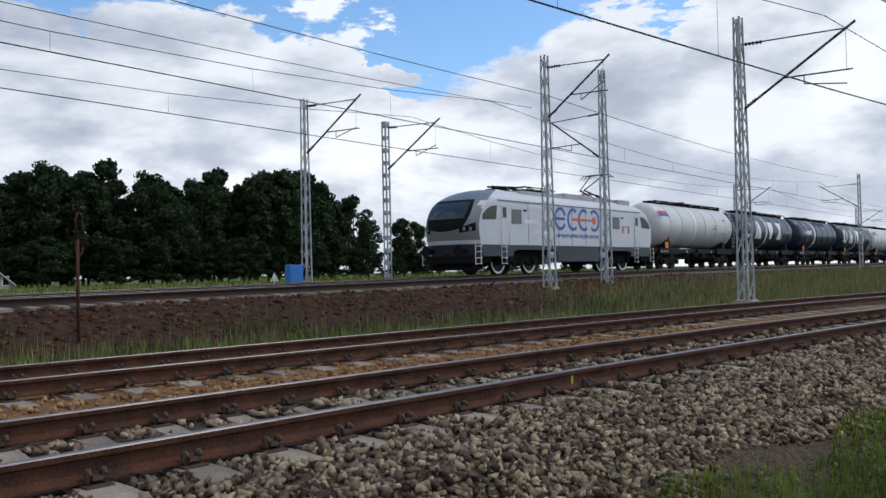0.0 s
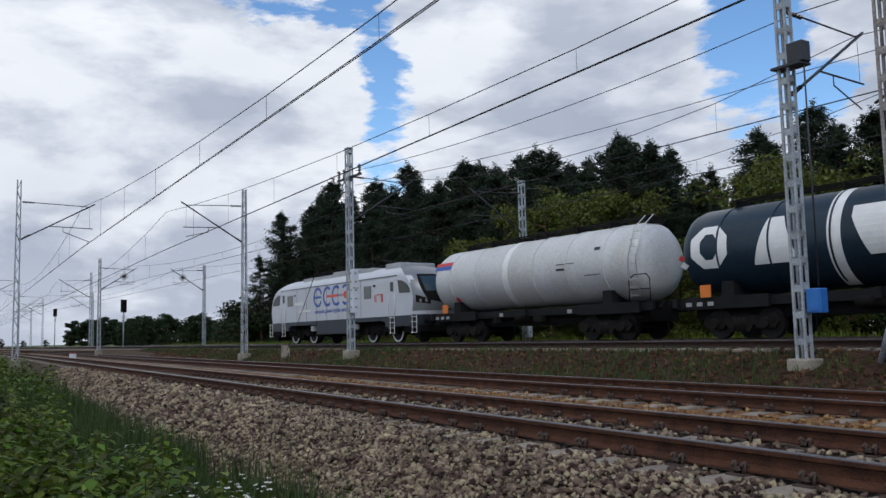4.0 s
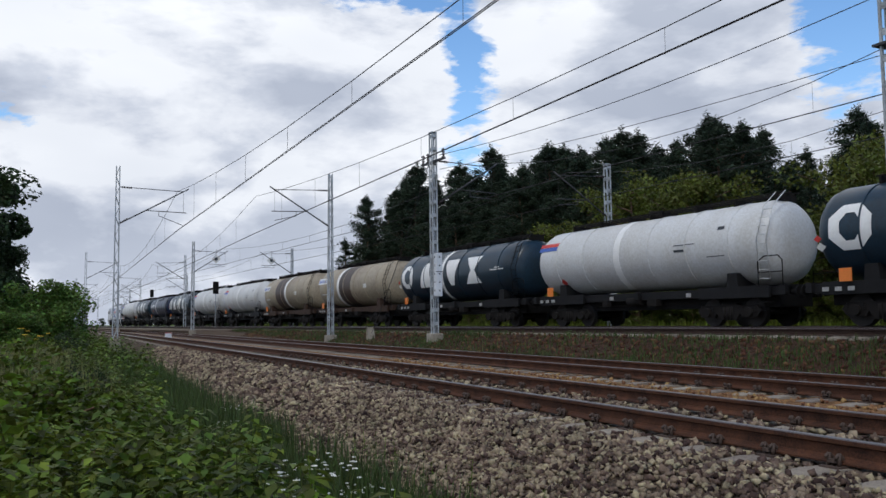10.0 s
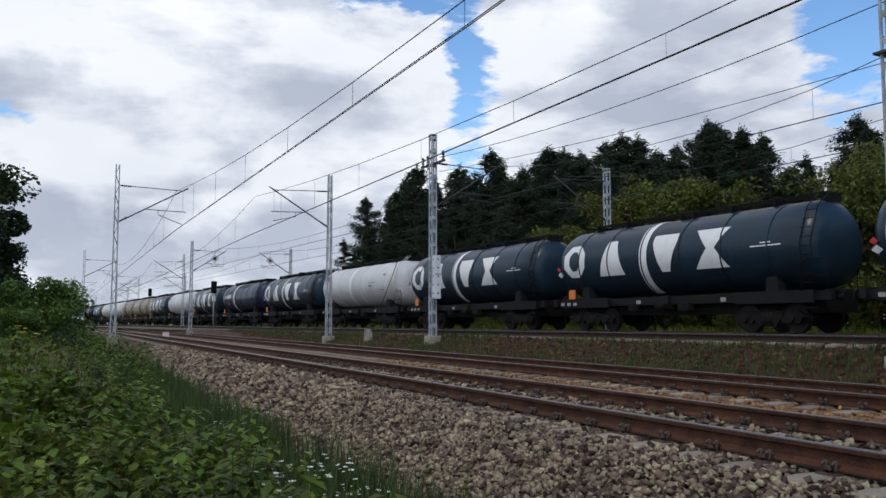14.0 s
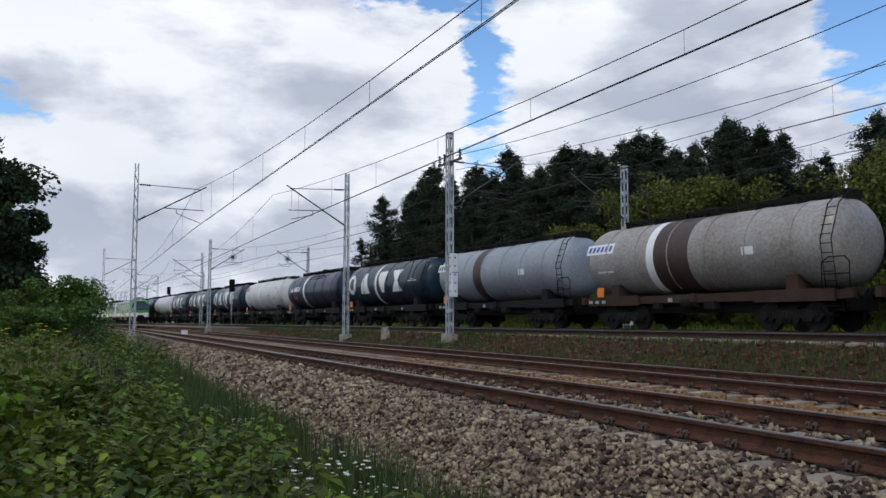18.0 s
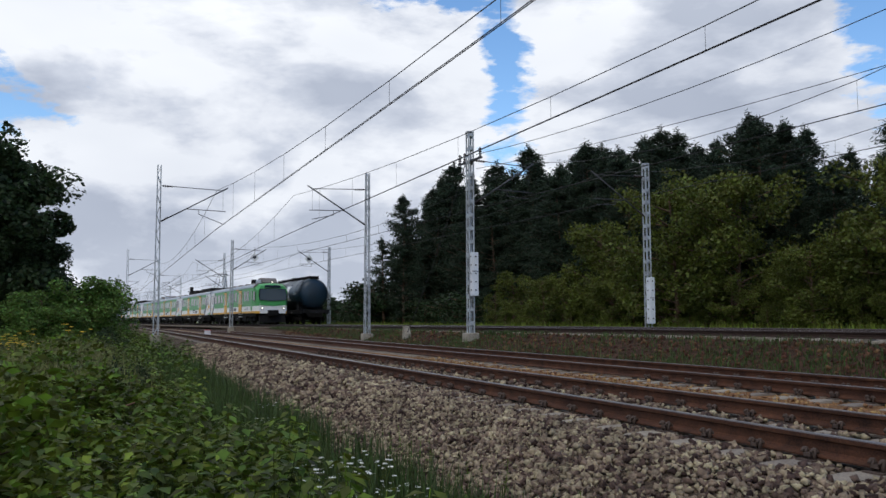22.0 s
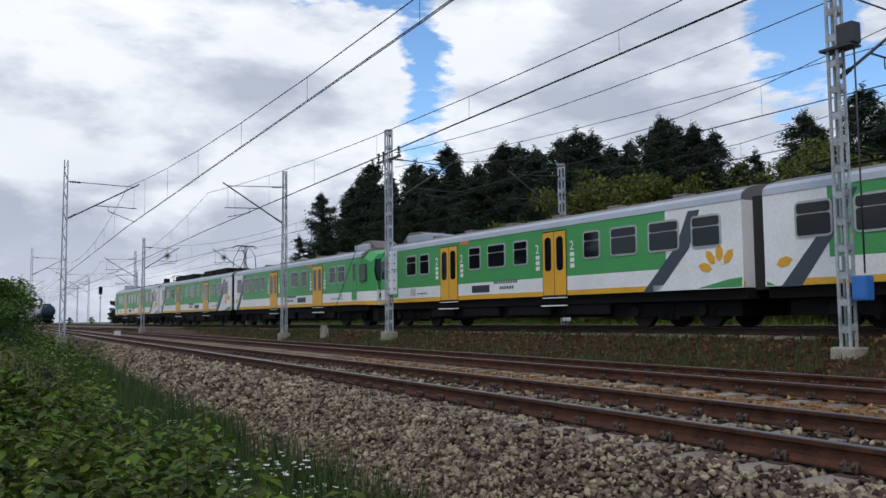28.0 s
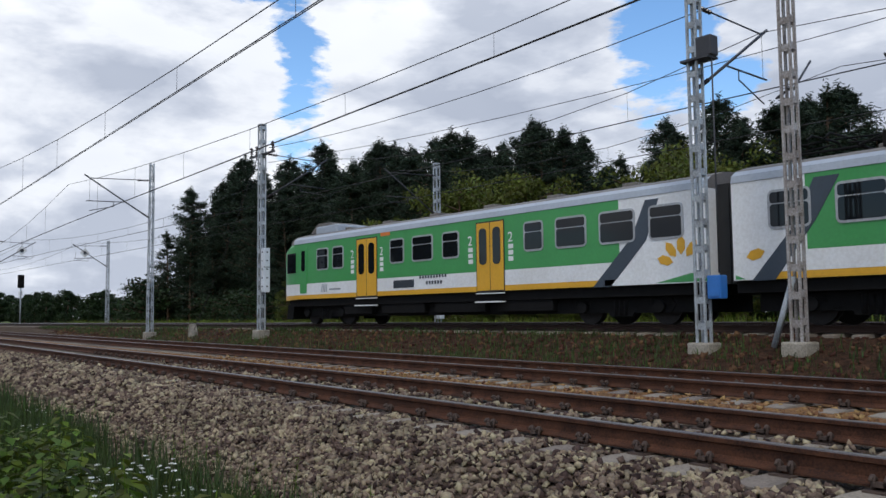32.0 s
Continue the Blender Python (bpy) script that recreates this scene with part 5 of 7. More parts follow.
    for s in (-1, 1):
        for x in (4.24, 5.6, 6.99, 8.29, 9.71, 11.16, 12.37):
            box(bm, x - 0.008, x + 0.008, s * (Y + 0.004) - 0.004, s * (Y + 0.004) + 0.004, 1.32, 3.28)
        box(bm, 1.75, L - 1.75, s * (Y + 0.006) - 0.006, s * (Y + 0.006) + 0.006, 3.26, 3.30)
    part("panel_joint", bm, M["darkgrey"], body)
    # sills, buffer beams and central box
    bm = bmesh.new()
    box(bm, 6.9, 11.2, -1.42, 1.42, 0.52, 1.33, 0.03)
    part("battery_box", bm, M["darkgrey"], root, "dark grey box between the bogies")
    bm = bmesh.new()
    box(bm, 3.0, L - 3.0, -1.38, 1.38, 1.10, 1.305)
    part("sole_bar", bm, M["black"], root)
    for s in (-1, 1):
        for a, b in ((3.0, 6.88), (11.22, L - 3.0)):
            bm = bmesh.new()
            extrude_poly(bm, [(a, 1.308), (a, 1.02), (a + 0.35, 1.10), (b - 0.35, 1.10), (b, 1.02), (b, 1.308)], 0.05, at=s * 1.42 - 0.025)
            part("side_frame", bm, M["darkgrey"], root, "dark grey frame over the bogie")
    for x in (6.35, 11.55):
        bm = bmesh.new()
        box(bm, x - 0.17, x + 0.17, -1.46, -1.2, 0.72, 1.02, 0.02)
        part("filler_box", bm, M["lightgrey"], root, "pale box beside the bogie")
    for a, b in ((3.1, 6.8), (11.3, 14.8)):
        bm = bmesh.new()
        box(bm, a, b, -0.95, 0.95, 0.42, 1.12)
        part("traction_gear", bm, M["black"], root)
    for e, d in ((0.0, 1), (L, -1)):
        bm = bmesh.new()
        box(bm, min(e + d * 0.0, e + d * 1.4), max(e + d * 0.0, e + d * 1.4), -1.30, 1.30, 0.50, 0.84, 0.03)
        beam = part("buffer_beam", bm, M["black"], root)
        bm = bmesh.new()
        extrude_poly(bm, [(e + d * 0.25, 0.22), (e + d * 0.7, 0.22), (e + d * 0.65, 0.52), (e + d * 0.32, 0.52)][::d], 2.3, at=-1.15)
        part("rail_guard", bm, M["black"], beam)
        for s in (-1, 1):
            bm = bmesh.new()
            rod(bm, (e + d * 0.4, s * 0.875, 1.06), (e - d * 0.38, s * 0.875, 1.06), 0.12, 10)
            rod(bm, (e - d * 0.38, s * 0.875, 1.06), (e - d * 0.43, s * 0.875, 1.06), 0.24, 16)
            part("buffer", bm, M["black"], beam)
        bm = bmesh.new()
        box(bm, e - 0.15 + d * 0.15, e + 0.15 + d * 0.15, -0.15, 0.15, 0.85, 1.1)
        part("coupling", bm, M["black"], beam)
    # cab glazing
    for e, d in ((0.0, 1), (L, -1)):
        bm = bmesh.new()
        patch(bm, e, d, 0, 0, 0, 0, 0.012, shape=lambda b, a: ((2 * b - 1) * (0.78 + 0.40 * math.sin(math.pi * (0.15 + 0.62 * a))) * 0.98, 2.04 + 1.24 * a - 0.16 * (1 - a) * (1 - (2 * b - 1) ** 2)))
        mask_ = part("windscreen_surround", bm, M["black"], root, "black windscreen surround", angle=0.6)
        bm = bmesh.new()
        patch(bm, e, d, 0, 0, 0, 0, 0.03, shape=lambda b, a: ((2 * b - 1) * (0.98 + 0.04 * math.sin(math.pi * a)), 2.42 + 0.74 * a))
        part("windscreen", bm, M["cabglass"], mask_, "raked windscreen", angle=0.6)
        for s in (-1, 1):
            bm = bmesh.new()
            patch(bm, e, d, 0, 0, 0, 0, 0.014, shape=lambda b, a: (s * (0.80 + 0.58 * b), 1.80 + 0.10 * b + (0.20 + 0.16 * b) * a))
            lamp = part("headlight", bm, M["black"], root, "black headlight cluster", angle=0.6)
            for y in (0.98, 1.2):
                x = e + d * (skin(y, 1.98) - 0.03)
                bm = bmesh.new()
                rod(bm, (x, s * y, 1.98), (x + d * 0.05, s * y, 1.98), 0.085, 14)
                part("lens", bm, M["lampoff"], lamp)
        for s in (-1, 1):
            bm = bmesh.new()
            pts = [(e + d * 0.56, 2.38), (e + d * 1.60, 2.42), (e + d * 1.72, 3.04), (e + d * 1.30, 3.00), (e + d * 0.90, 2.84), (e + d * 0.62, 2.62)]
            extrude_poly(bm, pts if d > 0 else pts[::-1], 0.02, at=s * (Y + 0.005) - 0.01)
            part("cab_window", bm, M["glass"], root)
            a, b = sorted((e + d * 2.02, e + d * 2.52))
            bm = bmesh.new()
            box(bm, a, b, s * Y - 0.022, s * Y + 0.022, 1.38, 3.12, 0.01)
            door = part("cab_door", bm, M["silver"], root)
            bm = bmesh.new()
            box(bm, a + 0.10, b - 0.10, s * (Y + 0.024) - 0.006, s * (Y + 0.024) + 0.006, 2.52, 2.98, 0.004)
            part("pane", bm, M["glass"], door)
            bm = bmesh.new()
            for q in (a - 0.06, b + 0.06):
                rod(bm, (q, s * (Y + 0.06), 1.3), (q, s * (Y + 0.06), 2.4), 0.015, 6)
            part("handrail", bm, M["whitepaint"], door)
            for xa in (a, e + d * 0.05 if d > 0 else e - 0.45):
                bm = bmesh.new()
                for dx in (0.0, 0.4):
                    rod(bm, (xa + dx, s * 1.45, 0.45), (xa + dx, s * 1.45, 1.3), 0.018, 5)
                for z in (0.47, 0.72, 0.98, 1.22):
                    box(bm, xa, xa + 0.4, s * 1.45 - 0.08, s * 1.45 + 0.02, z, z + 0.025)
                part("step", bm, M["plate"], root, "pale foot steps")
    for s in (-1, 1):
        for a, b in ((2.87, 3.66), (12.74, 13.5)):
            bm = bmesh.new()
            box(bm, a, b, s * (Y + 0.012) - 0.012, s * (Y + 0.012) + 0.012, 2.28, 2.92, 0.005)
            part("side_window", bm, M["paleglass"], root, "grey side window")
        for x in (3.85, 13.75):
            bm = bmesh.new()
            box(bm, x, x + 0.22, s * (Y + 0.02) - 0.02, s * (Y + 0.02) + 0.02, 2.86, 2.94, 0.01)
            part("mirror", bm, M["black"], root)
    # ring logo and slogan
    for s in (-1, 1):
        y = s * (Y + 0.008)
        fl = s > 0
        mx = (lambda x: x) if not fl else (lambda x: L - x)
        for cx, a0, a1 in ((7.16, 20, 330), (8.42, 50, 310), (9.52, 50, 310), (10.62, -130, 130)):
            bm = bmesh.new()
            lo, hi = (a0, a1) if not fl else (180 - a1, 180 - a0)
            ring(bm, (mx(cx), y, 2.64), "y", 0.42, 0.57, 0.012, 40, lo, hi)
            part("logo_ring", bm, M["bluelogo"], root, "blue logo ring")
        bm = bmesh.new()
        a, b = sorted((mx(6.76), mx(7.62)))
        box(bm, a, b, y - 0.005, y + 0.005, 2.575, 2.705)
        part("logo_crossbar", bm, M["bluelogo"], root, "blue bar across the first ring")
        bm = bmesh.new()
        a, b = sorted((mx(8.3), mx(9.68)))
        box(bm, a, b, y - 0.009, y + 0.009, 2.57, 2.71)
        part("logo_bar", bm, M["orangelogo"], root, "orange-red logo bar")
        bm = bmesh.new()
        a, b = sorted((mx(10.28), mx(10.5)))
        box(bm, a, b, y - 0.007, y + 0.007, 2.58, 2.70)
        rod(bm, (mx(10.62), y - 0.009, 2.64), (mx(10.62), y + 0.009, 2.64), 0.2, 20)
        part("logo_dot", bm, M["orangelogo"], root, "orange-red logo dot")

        def words(text, size, x, z, wide, name):
            whole = text_bm(text, size)
            k = wide / max(v.co.x for v in whole.verts)
            whole.free()
            said = ""
            for word in text.split():
                bm = text_bm(word, size)
                w = max(v.co.x for v in bm.verts)
                said = (said + " " + word).strip()
                line = text_bm(said, size)
                off = max(v.co.x for v in line.verts) - w
                line.free()
                bmesh.ops.translate(bm, vec=(off, 0, 0), verts=bm.verts)
                bmesh.ops.scale(bm, vec=(k, 1, 1), verts=bm.verts)
                on_side(bm, x if not fl else L - x, y, z, fl)
                part(name, bm, M["bluelogo"], root, "dark blue lettering")

        words("european private logistic partner", 0.34, 6.75, 1.73, 4.35, "slogan_word")
        words("RAIL", 0.19, 9.74, 2.58, 0.52, "logo_word")
        for k in range(14):
            a, b, z0, z1 = (3.95 + 0.2 * k, 4.08 + 0.2 * k, 2.30, 2.48) if k < 6 else (4.6 + 0.2 * (k - 6), 4.74 + 0.2 * (k - 6), 1.86, 1.98)
            a, b = sorted((mx(a), mx(b)))
            bm = bmesh.new()
            box(bm, a, b, y - 0.006, y + 0.006, z0, z1)
            part("number_bar", bm, M["whitepaint"], root, "pale plain bar of lettering")
        bm = bmesh.new()
        for a, b, c, d in ((13.85, 13.9, 2.05, 2.45), (13.98, 14.03, 2.05, 2.45), (14.55, 14.7, 2.05, 2.45), (14.1, 14.7, 2.40, 2.45)):
            a, b = sorted((mx(a), mx(b)))
            box(bm, a, b, y - 0.006, y + 0.006, c, d)
        part("maker_mark", bm, M["red"], root)
    # roof
    for a, b, h in ((4.3, 8.2, 0.10), (8.3, 11.4, 0.24), (11.5, 13.0, 0.14), (14.3, 15.7, 0.22)):
        bm = bmesh.new()
        box(bm, a, b, -1.05, 1.05, 3.60, 3.80 + h * 0.8, 0.04)
        part("roof_housing", bm, M["lightgrey"], root, "light grey roof housing")
    bm = bmesh.new()
    for k in range(9):
        for x0 in (5.0, 5.8, 9.4):
            box(bm, x0 + 0.07 * k, x0 + 0.035 + 0.07 * k, -1.03, -0.99, 3.46, 3.58)
    part("roof_grille", bm, M["darkgrey"], root)

    def panto(x, raised, d):
        bm = bmesh.new()
        for s in (-1, 1):
            rod(bm, (x - 0.9, s * 0.5, 4.0), (x + 0.9, s * 0.5, 4.0), 0.035, 6)
        for k in (-0.8, 0.8):
            rod(bm, (x + k, -0.5, 4.0), (x + k, 0.5, 4.0), 0.035, 6)
        base = part("pantograph", bm, M["black"], root, "raised pantograph" if raised else "lowered pantograph")
        for k in (-0.8, 0.8):
            for s in (-1, 1):
                bm = bmesh.new()
                insulators(bm, (x + k, s * 0.5, 3.78), (x + k, s * 0.5, 3.98), 0.07, 3)
                part("insulator", bm, M["black"], base)
        if raised:
            knee, top = (x - d * 1.45, 4.42), (x + d * 0.30, 5.36)
        else:
            knee, top = (x - d * 1.3, 4.08), (x + d * 0.9, 4.14)
        for s in (-1, 1):
            bm = bmesh.new()
            rod(bm, (x + d * 0.7, s * 0.25, 4.02), (knee[0], s * 0.12, knee[1]), 0.045, 6)
            part("lower_arm", bm, M["black"], base)
            bm = bmesh.new()
            rod(bm, (knee[0], s * 0.12, knee[1]), (top[0], s * 0.42, top[1]), 0.03, 6)
            part("upper_arm", bm, M["black"], base)
        for k in (-0.18, 0.18):
            bm = bmesh.new()
            pts = [(top[0] + k, -0.95, top[1] - 0.18), (top[0] + k, -0.7, top[1] + 0.02), (top[0] + k, 0.7, top[1] + 0.02), (top[0] + k, 0.95, top[1] - 0.18)]
            pipe(bm, pts, 0.025, 6)
            part("contact_strip", bm, M["black"], base)
        for s in (-1, 1):
            bm = bmesh.new()
            rod(bm, (top[0] - 0.3, s * 0.5, top[1] - 0.1), (top[0] + 0.3, s * 0.5, top[1] - 0.1), 0.02, 5)
            part("crossbar", bm, M["black"], base)

    # black busbars on insulators along the roof
    for a, b, y in ((5.6, 8.3, -0.55), (5.8, 8.0, 0.4), (10.9, 13.0, -0.6), (11.2, 13.0, 0.3)):
        bm = bmesh.new()
        pipe(bm, [(a, y, 4.05), (a + 0.25, y, 4.16), (b - 0.3, y, 4.16), (b, y, 4.08)], 0.028, 6)
        bar = part("busbar", bm, M["black"], root, "black roof busbar")
        for x in (a + 0.3, (a + b) / 2, b - 0.35):
            bm = bmesh.new()
            insulators(bm, (x, y, 3.82), (x, y, 4.14), 0.06, 3)
            part("insulator", bm, M["black"], bar)
    for a, b in ((6.2, 7.9), (10.95, 11.5)):
        bm = bmesh.new()
        box(bm, a, b, -0.5, 0.2, 3.84, 4.10, 0.03)
        part("switch_box", bm, M["black"], root, "black roof switch box")
    panto(4.6, False, 1)
    panto(13.55, True, 1)
    bogie(root, 3.93, 2.6, 0.60, white=True)
    bogie(root, 13.76, 2.6, 0.60, white=True)
    return root


LOCO = loco()


# ---- the green and white electric multiple unit; cab end at x = 0 ----


def slabs(name, x0, x1, z0, z1, half, material, root, label, thick=0.06):
    for s in (-1, 1):
        bm = bmesh.new()
        a, b = sorted((s * half, s * (half - thick)))
        box(bm, x0, x1, a, b, z0, z1)
        part(name, bm, material, root, label)


EMU_END = dict(wins=[(2.94, 3.72), (4.08, 4.78), (7.79, 8.53), (9.05, 10.09), (10.64, 11.4), (14.33, 15.03), (15.56, 16.61), (17.12, 18.21), (18.71, 19.64)], doors=[(5.71, 6.95), (12.27, 13.45)])
EMU_MID = dict(wins=[(0.9, 1.8), (2.3, 3.3), (3.8, 4.6), (7.6, 8.4), (9.2, 10.3), (11.0, 11.8), (15.4, 16.2), (16.9, 17.9), (18.5, 19.4)], doors=[(5.5, 6.8), (13.4, 14.7)])


def rounded(bm, x0, x1, y0, y1, z0, z1, r):
    """A plate standing in the side wall, with rounded corners."""
    pts = []
    for cx, cz, a in ((x1 - r, z1 - r, 0), (x0 + r, z1 - r, 90), (x0 + r, z0 + r, 180), (x1 - r, z0 + r, 270)):
        pts += [(cx + r * math.cos(radians(a + k)), cz + r * math.sin(radians(a + k))) for k in (0, 30, 60, 90)]
    extrude_poly(bm, pts, y1 - y0, at=y0)


def emu_car(cab, lights):
    L, H = 20.45, 1.42
    lab = "green, white and yellow driving car of an electric train" if cab else "green, white and yellow middle car with dark roof gear"
    root = tagged(new("train_car"), lab, "train car", "cars of the passenger train")
    lay = EMU_END if cab else EMU_MID
    x0 = 1.15 if cab else 0.12
    x1 = L - 0.12
    slabs("lower_side", x0, x1, 1.16, 1.60, H, M["emu_white"], root, "white lower side")
    bm = bmesh.new()
    box(bm, x1 - 0.05, x1, -H + 0.07, H - 0.07, 1.0, 3.2)
    part("end_wall", bm, M["emu_white"], root, "white end wall")
    slabs("sill_band", x0, x1, 1.00, 1.157, H + 0.004, M["emu_yellow"], root, "yellow sill band")
    for s in (-1, 1):
        split = x1 - ((2.6 if cab else 2.2) if s < 0 else 1.75)
        first = x0 if cab else x0 + (2.2 if s > 0 else 1.75)
        a, b = sorted((s * H, s * (H - 0.06)))
        bm = bmesh.new()
        box(bm, first, split, a, b, 1.603, 3.22)
        part("upper_side", bm, M["emu_green"], root, "green window band")
        bm = bmesh.new()
        box(bm, split + 0.003, x1, a, b, 1.603, 3.22)
        part("end_side", bm, M["emu_white"], root, "white end panel")
        if not cab:
            bm = bmesh.new()
            box(bm, x0, first - 0.003, a, b, 1.603, 3.22)
            part("end_side", bm, M["emu_white"], root, "white end panel")
    # roof with rounded shoulders
    bm = bmesh.new()
    prof = [(-1.43, 3.20), (-1.38, 3.36), (-1.15, 3.52), (-0.7, 3.64), (0, 3.70), (0.7, 3.64), (1.15, 3.52), (1.38, 3.36), (1.43, 3.20)]
    rows = [[bm.verts.new((x, y, z)) for y, z in prof] for x in (x0 - (0.2 if cab else 0), x1)]
    for i in range(len(prof) - 1):
        bm.faces.new((rows[0][i], rows[1][i], rows[1][i + 1], rows[0][i + 1]))
    bm.faces.new(rows[0]), bm.faces.new(rows[1][::-1])
    bm.faces.new((rows[0][0], rows[0][-1], rows[1][-1], rows[1][0]))
    roof = part("roof", bm, M["emu_roof"], root, angle=0.7)
    for s in (-1, 1):
        bm = bmesh.new()
        q = [[bm.verts.new((x, s * y, z)) for y, z in ((1.436, 3.205), (1.40, 3.37), (1.24, 3.48), (1.22, 3.46))] for x in (x0 - 0.02, x1 - 0.002)]
        for k in range(3):
            bm.faces.new((q[0][k], q[1][k], q[1][k + 1], q[0][k + 1]))
        bmesh.ops.recalc_face_normals(bm, faces=bm.faces)
        bmesh.ops.solidify(bm, geom=bm.faces[:], thickness=0.012)
        part("cant_strip", bm, M["emu_cant"], roof, "silver strip along the roof edge")
    bm = bmesh.new()
    box(bm, x1, L + 0.19, -1.0, 1.0, 0.95, 3.3)
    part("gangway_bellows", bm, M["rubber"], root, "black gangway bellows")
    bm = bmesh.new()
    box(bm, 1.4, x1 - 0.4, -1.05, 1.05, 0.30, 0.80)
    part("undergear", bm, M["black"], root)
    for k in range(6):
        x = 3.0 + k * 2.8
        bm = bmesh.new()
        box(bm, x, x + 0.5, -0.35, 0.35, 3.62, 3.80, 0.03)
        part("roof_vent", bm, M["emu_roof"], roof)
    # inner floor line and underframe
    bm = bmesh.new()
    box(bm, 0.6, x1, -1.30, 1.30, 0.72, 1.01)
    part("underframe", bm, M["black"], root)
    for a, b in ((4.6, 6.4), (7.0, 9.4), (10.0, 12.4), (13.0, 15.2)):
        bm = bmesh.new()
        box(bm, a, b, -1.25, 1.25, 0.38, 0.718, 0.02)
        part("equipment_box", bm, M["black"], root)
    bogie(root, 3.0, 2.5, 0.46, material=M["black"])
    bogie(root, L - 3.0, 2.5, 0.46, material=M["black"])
    for a, b in lay["wins"]:
        for s in (-1, 1):
            bm = bmesh.new()
            y = s * (H + 0.008)
            rounded(bm, a - 0.04, b + 0.04, y - 0.014, y + 0.014, 2.08, 2.94, 0.13)
            w = part("window", bm, M["lightgrey"], root, "grey rounded window frame")
            bm = bmesh.new()
            rounded(bm, a + 0.015, b - 0.015, y - 0.02, y + 0.02, 2.135, 2.62, 0.07)
            part("pane", bm, M["glass"], w)
            bm = bmesh.new()
            rounded(bm, a + 0.015, b - 0.015, y - 0.02, y + 0.02, 2.645, 2.885, 0.07)
            part("pane", bm, M["glass"], w)
    for a, b in lay["doors"]:
        for s in (-1, 1):
            y = s * (H + 0.004)
            bm = bmesh.new()
            box(bm, a - 0.03, b + 0.03, y - 0.012, y + 0.012, 0.98, 3.10)
            fr = part("doorway", bm, M["rubber"], root)
            m = (a + b) / 2
            for p, q in ((a, m - 0.015), (m + 0.015, b)):
                bm = bmesh.new()
                box(bm, p, q, y - 0.022, y + 0.022, 1.02, 3.06, 0.01)
                part("door_leaf", bm, M["emu_yellow"], fr, "yellow door leaf")
                bm = bmesh.new()
                rounded(bm, p + 0.12, q - 0.12, y - 0.03, y + 0.03, 1.80, 2.90, 0.13)
                part("door_pane", bm, M["glass"], fr)
            bm = bmesh.new()
            box(bm, a, b, y - 0.12, y + 0.04, 0.66, 0.70)
            box(bm, a, b, y - 0.06, y + 0.03, 0.92, 0.95)
            part("step", bm, M["plate"], root)
            for xx in (a - 0.42, b + 0.18):
                bm = text_bm("2", 0.42)
                on_side(bm, xx if s < 0 else xx + 0.24, s * (H + 0.006), 2.42, s > 0)
                part("class_number", bm, M["whitepaint"], root, "white class number")
                bm = bmesh.new()
                for z in (2.22, 2.04, 1.86):
                    box(bm, xx + 0.02, xx + 0.22, s * (H + 0.005) - 0.004, s * (H + 0.005) + 0.004, z, z + 0.13)
                part("pictogram", bm, M["whitepaint"], root)
    for s in (-1, 1):
        y = s * (H + 0.006)
        # slanted slate stripe, sun rays and white foot of the end panels
        for e, d in ((x1, -1),) if cab else ((x1, -1), (x0, 1)):
            sunny = s * d > 0
            shape = [(3.5, 0.98), (2.9, 0.98), (1.75, 2.1), (1.35, 3.1), (1.75, 3.1), (2.2, 2.2)] if sunny else [(1.0, 0.98), (0.45, 0.98), (1.45, 2.1), (1.95, 3.1), (2.5, 3.1), (1.95, 2.2)]
            foot_in = 3.1 if sunny else 0.7
            bm = bmesh.new()
            box(bm, min(e, e + d * foot_in), max(e, e + d * foot_in), y - 0.006, y + 0.003 if s > 0 else y + 0.006, 1.0, 1.16)
            part("end_sill", bm, M["emu_white"], root, "white foot of the end panel")
            bm = bmesh.new()
            extrude_poly(bm, [(e + d * x, z) for x, z in shape], 0.012, at=y - 0.006)
            part("slanted_stripe", bm, M["emu_navy"], root, "slate-blue slanted stripe")
            for k in range(4 if sunny else 1):
                a = radians(15 + 38 * k if d > 0 else 165 - 38 * k)
                cx, cz = e + d * (0.75 if sunny else 0.1), 1.44
                d0, d1 = 0.24, 0.70
                n = Vector((-math.sin(a), 0, math.cos(a))) * 0.11
                ray = Vector((math.cos(a), 0, math.sin(a)))
                mid = Vector((cx, 0, cz)) + ray * (d0 + d1) / 2
                p = [Vector((cx, 0, cz)) + ray * d0, mid + n - ray * 0.1, mid + n + ray * 0.1, Vector((cx, 0, cz)) + ray * d1, mid - n + ray * 0.1, mid - n - ray * 0.1]
                bm = bmesh.new()
                extrude_poly(bm, [(q.x, q.z) for q in p], 0.012, at=y - 0.006)
                part("sun_ray", bm, M["emu_yellow"], root, "yellow ray of the sun emblem")
            bm = bmesh.new()
            extrude_poly(bm, [(e + d * x, z) for x, z in ([(1.5, 1.02), (0.05, 1.02), (0.05, 1.26), (0.5, 1.22)] if sunny else [(0.3, 1.02), (0.05, 1.02), (0.05, 1.12)])], 0.014, at=y - 0.007)
            part("green_swoosh", bm, M["emu_green"], root)
        for k in range(16):
            a, z = (9.4 + 0.145 * k, 1.51) if k < 10 else (9.75 + 0.145 * (k - 10), 1.31)
            bm = bmesh.new()
            box(bm, a, a + 0.085, y - 0.005, y + 0.005, z, z + 0.11)
            part("number_bar", bm, M["darkgrey"], root, "dark plain bar of a vehicle number")
        bm = bmesh.new()
        box(bm, 7.95, 9.1, y - 0.012, y + 0.012, 1.24, 1.50, 0.01)
        part("vent_grille", bm, M["darkgrey"], root)
        bm = bmesh.new()
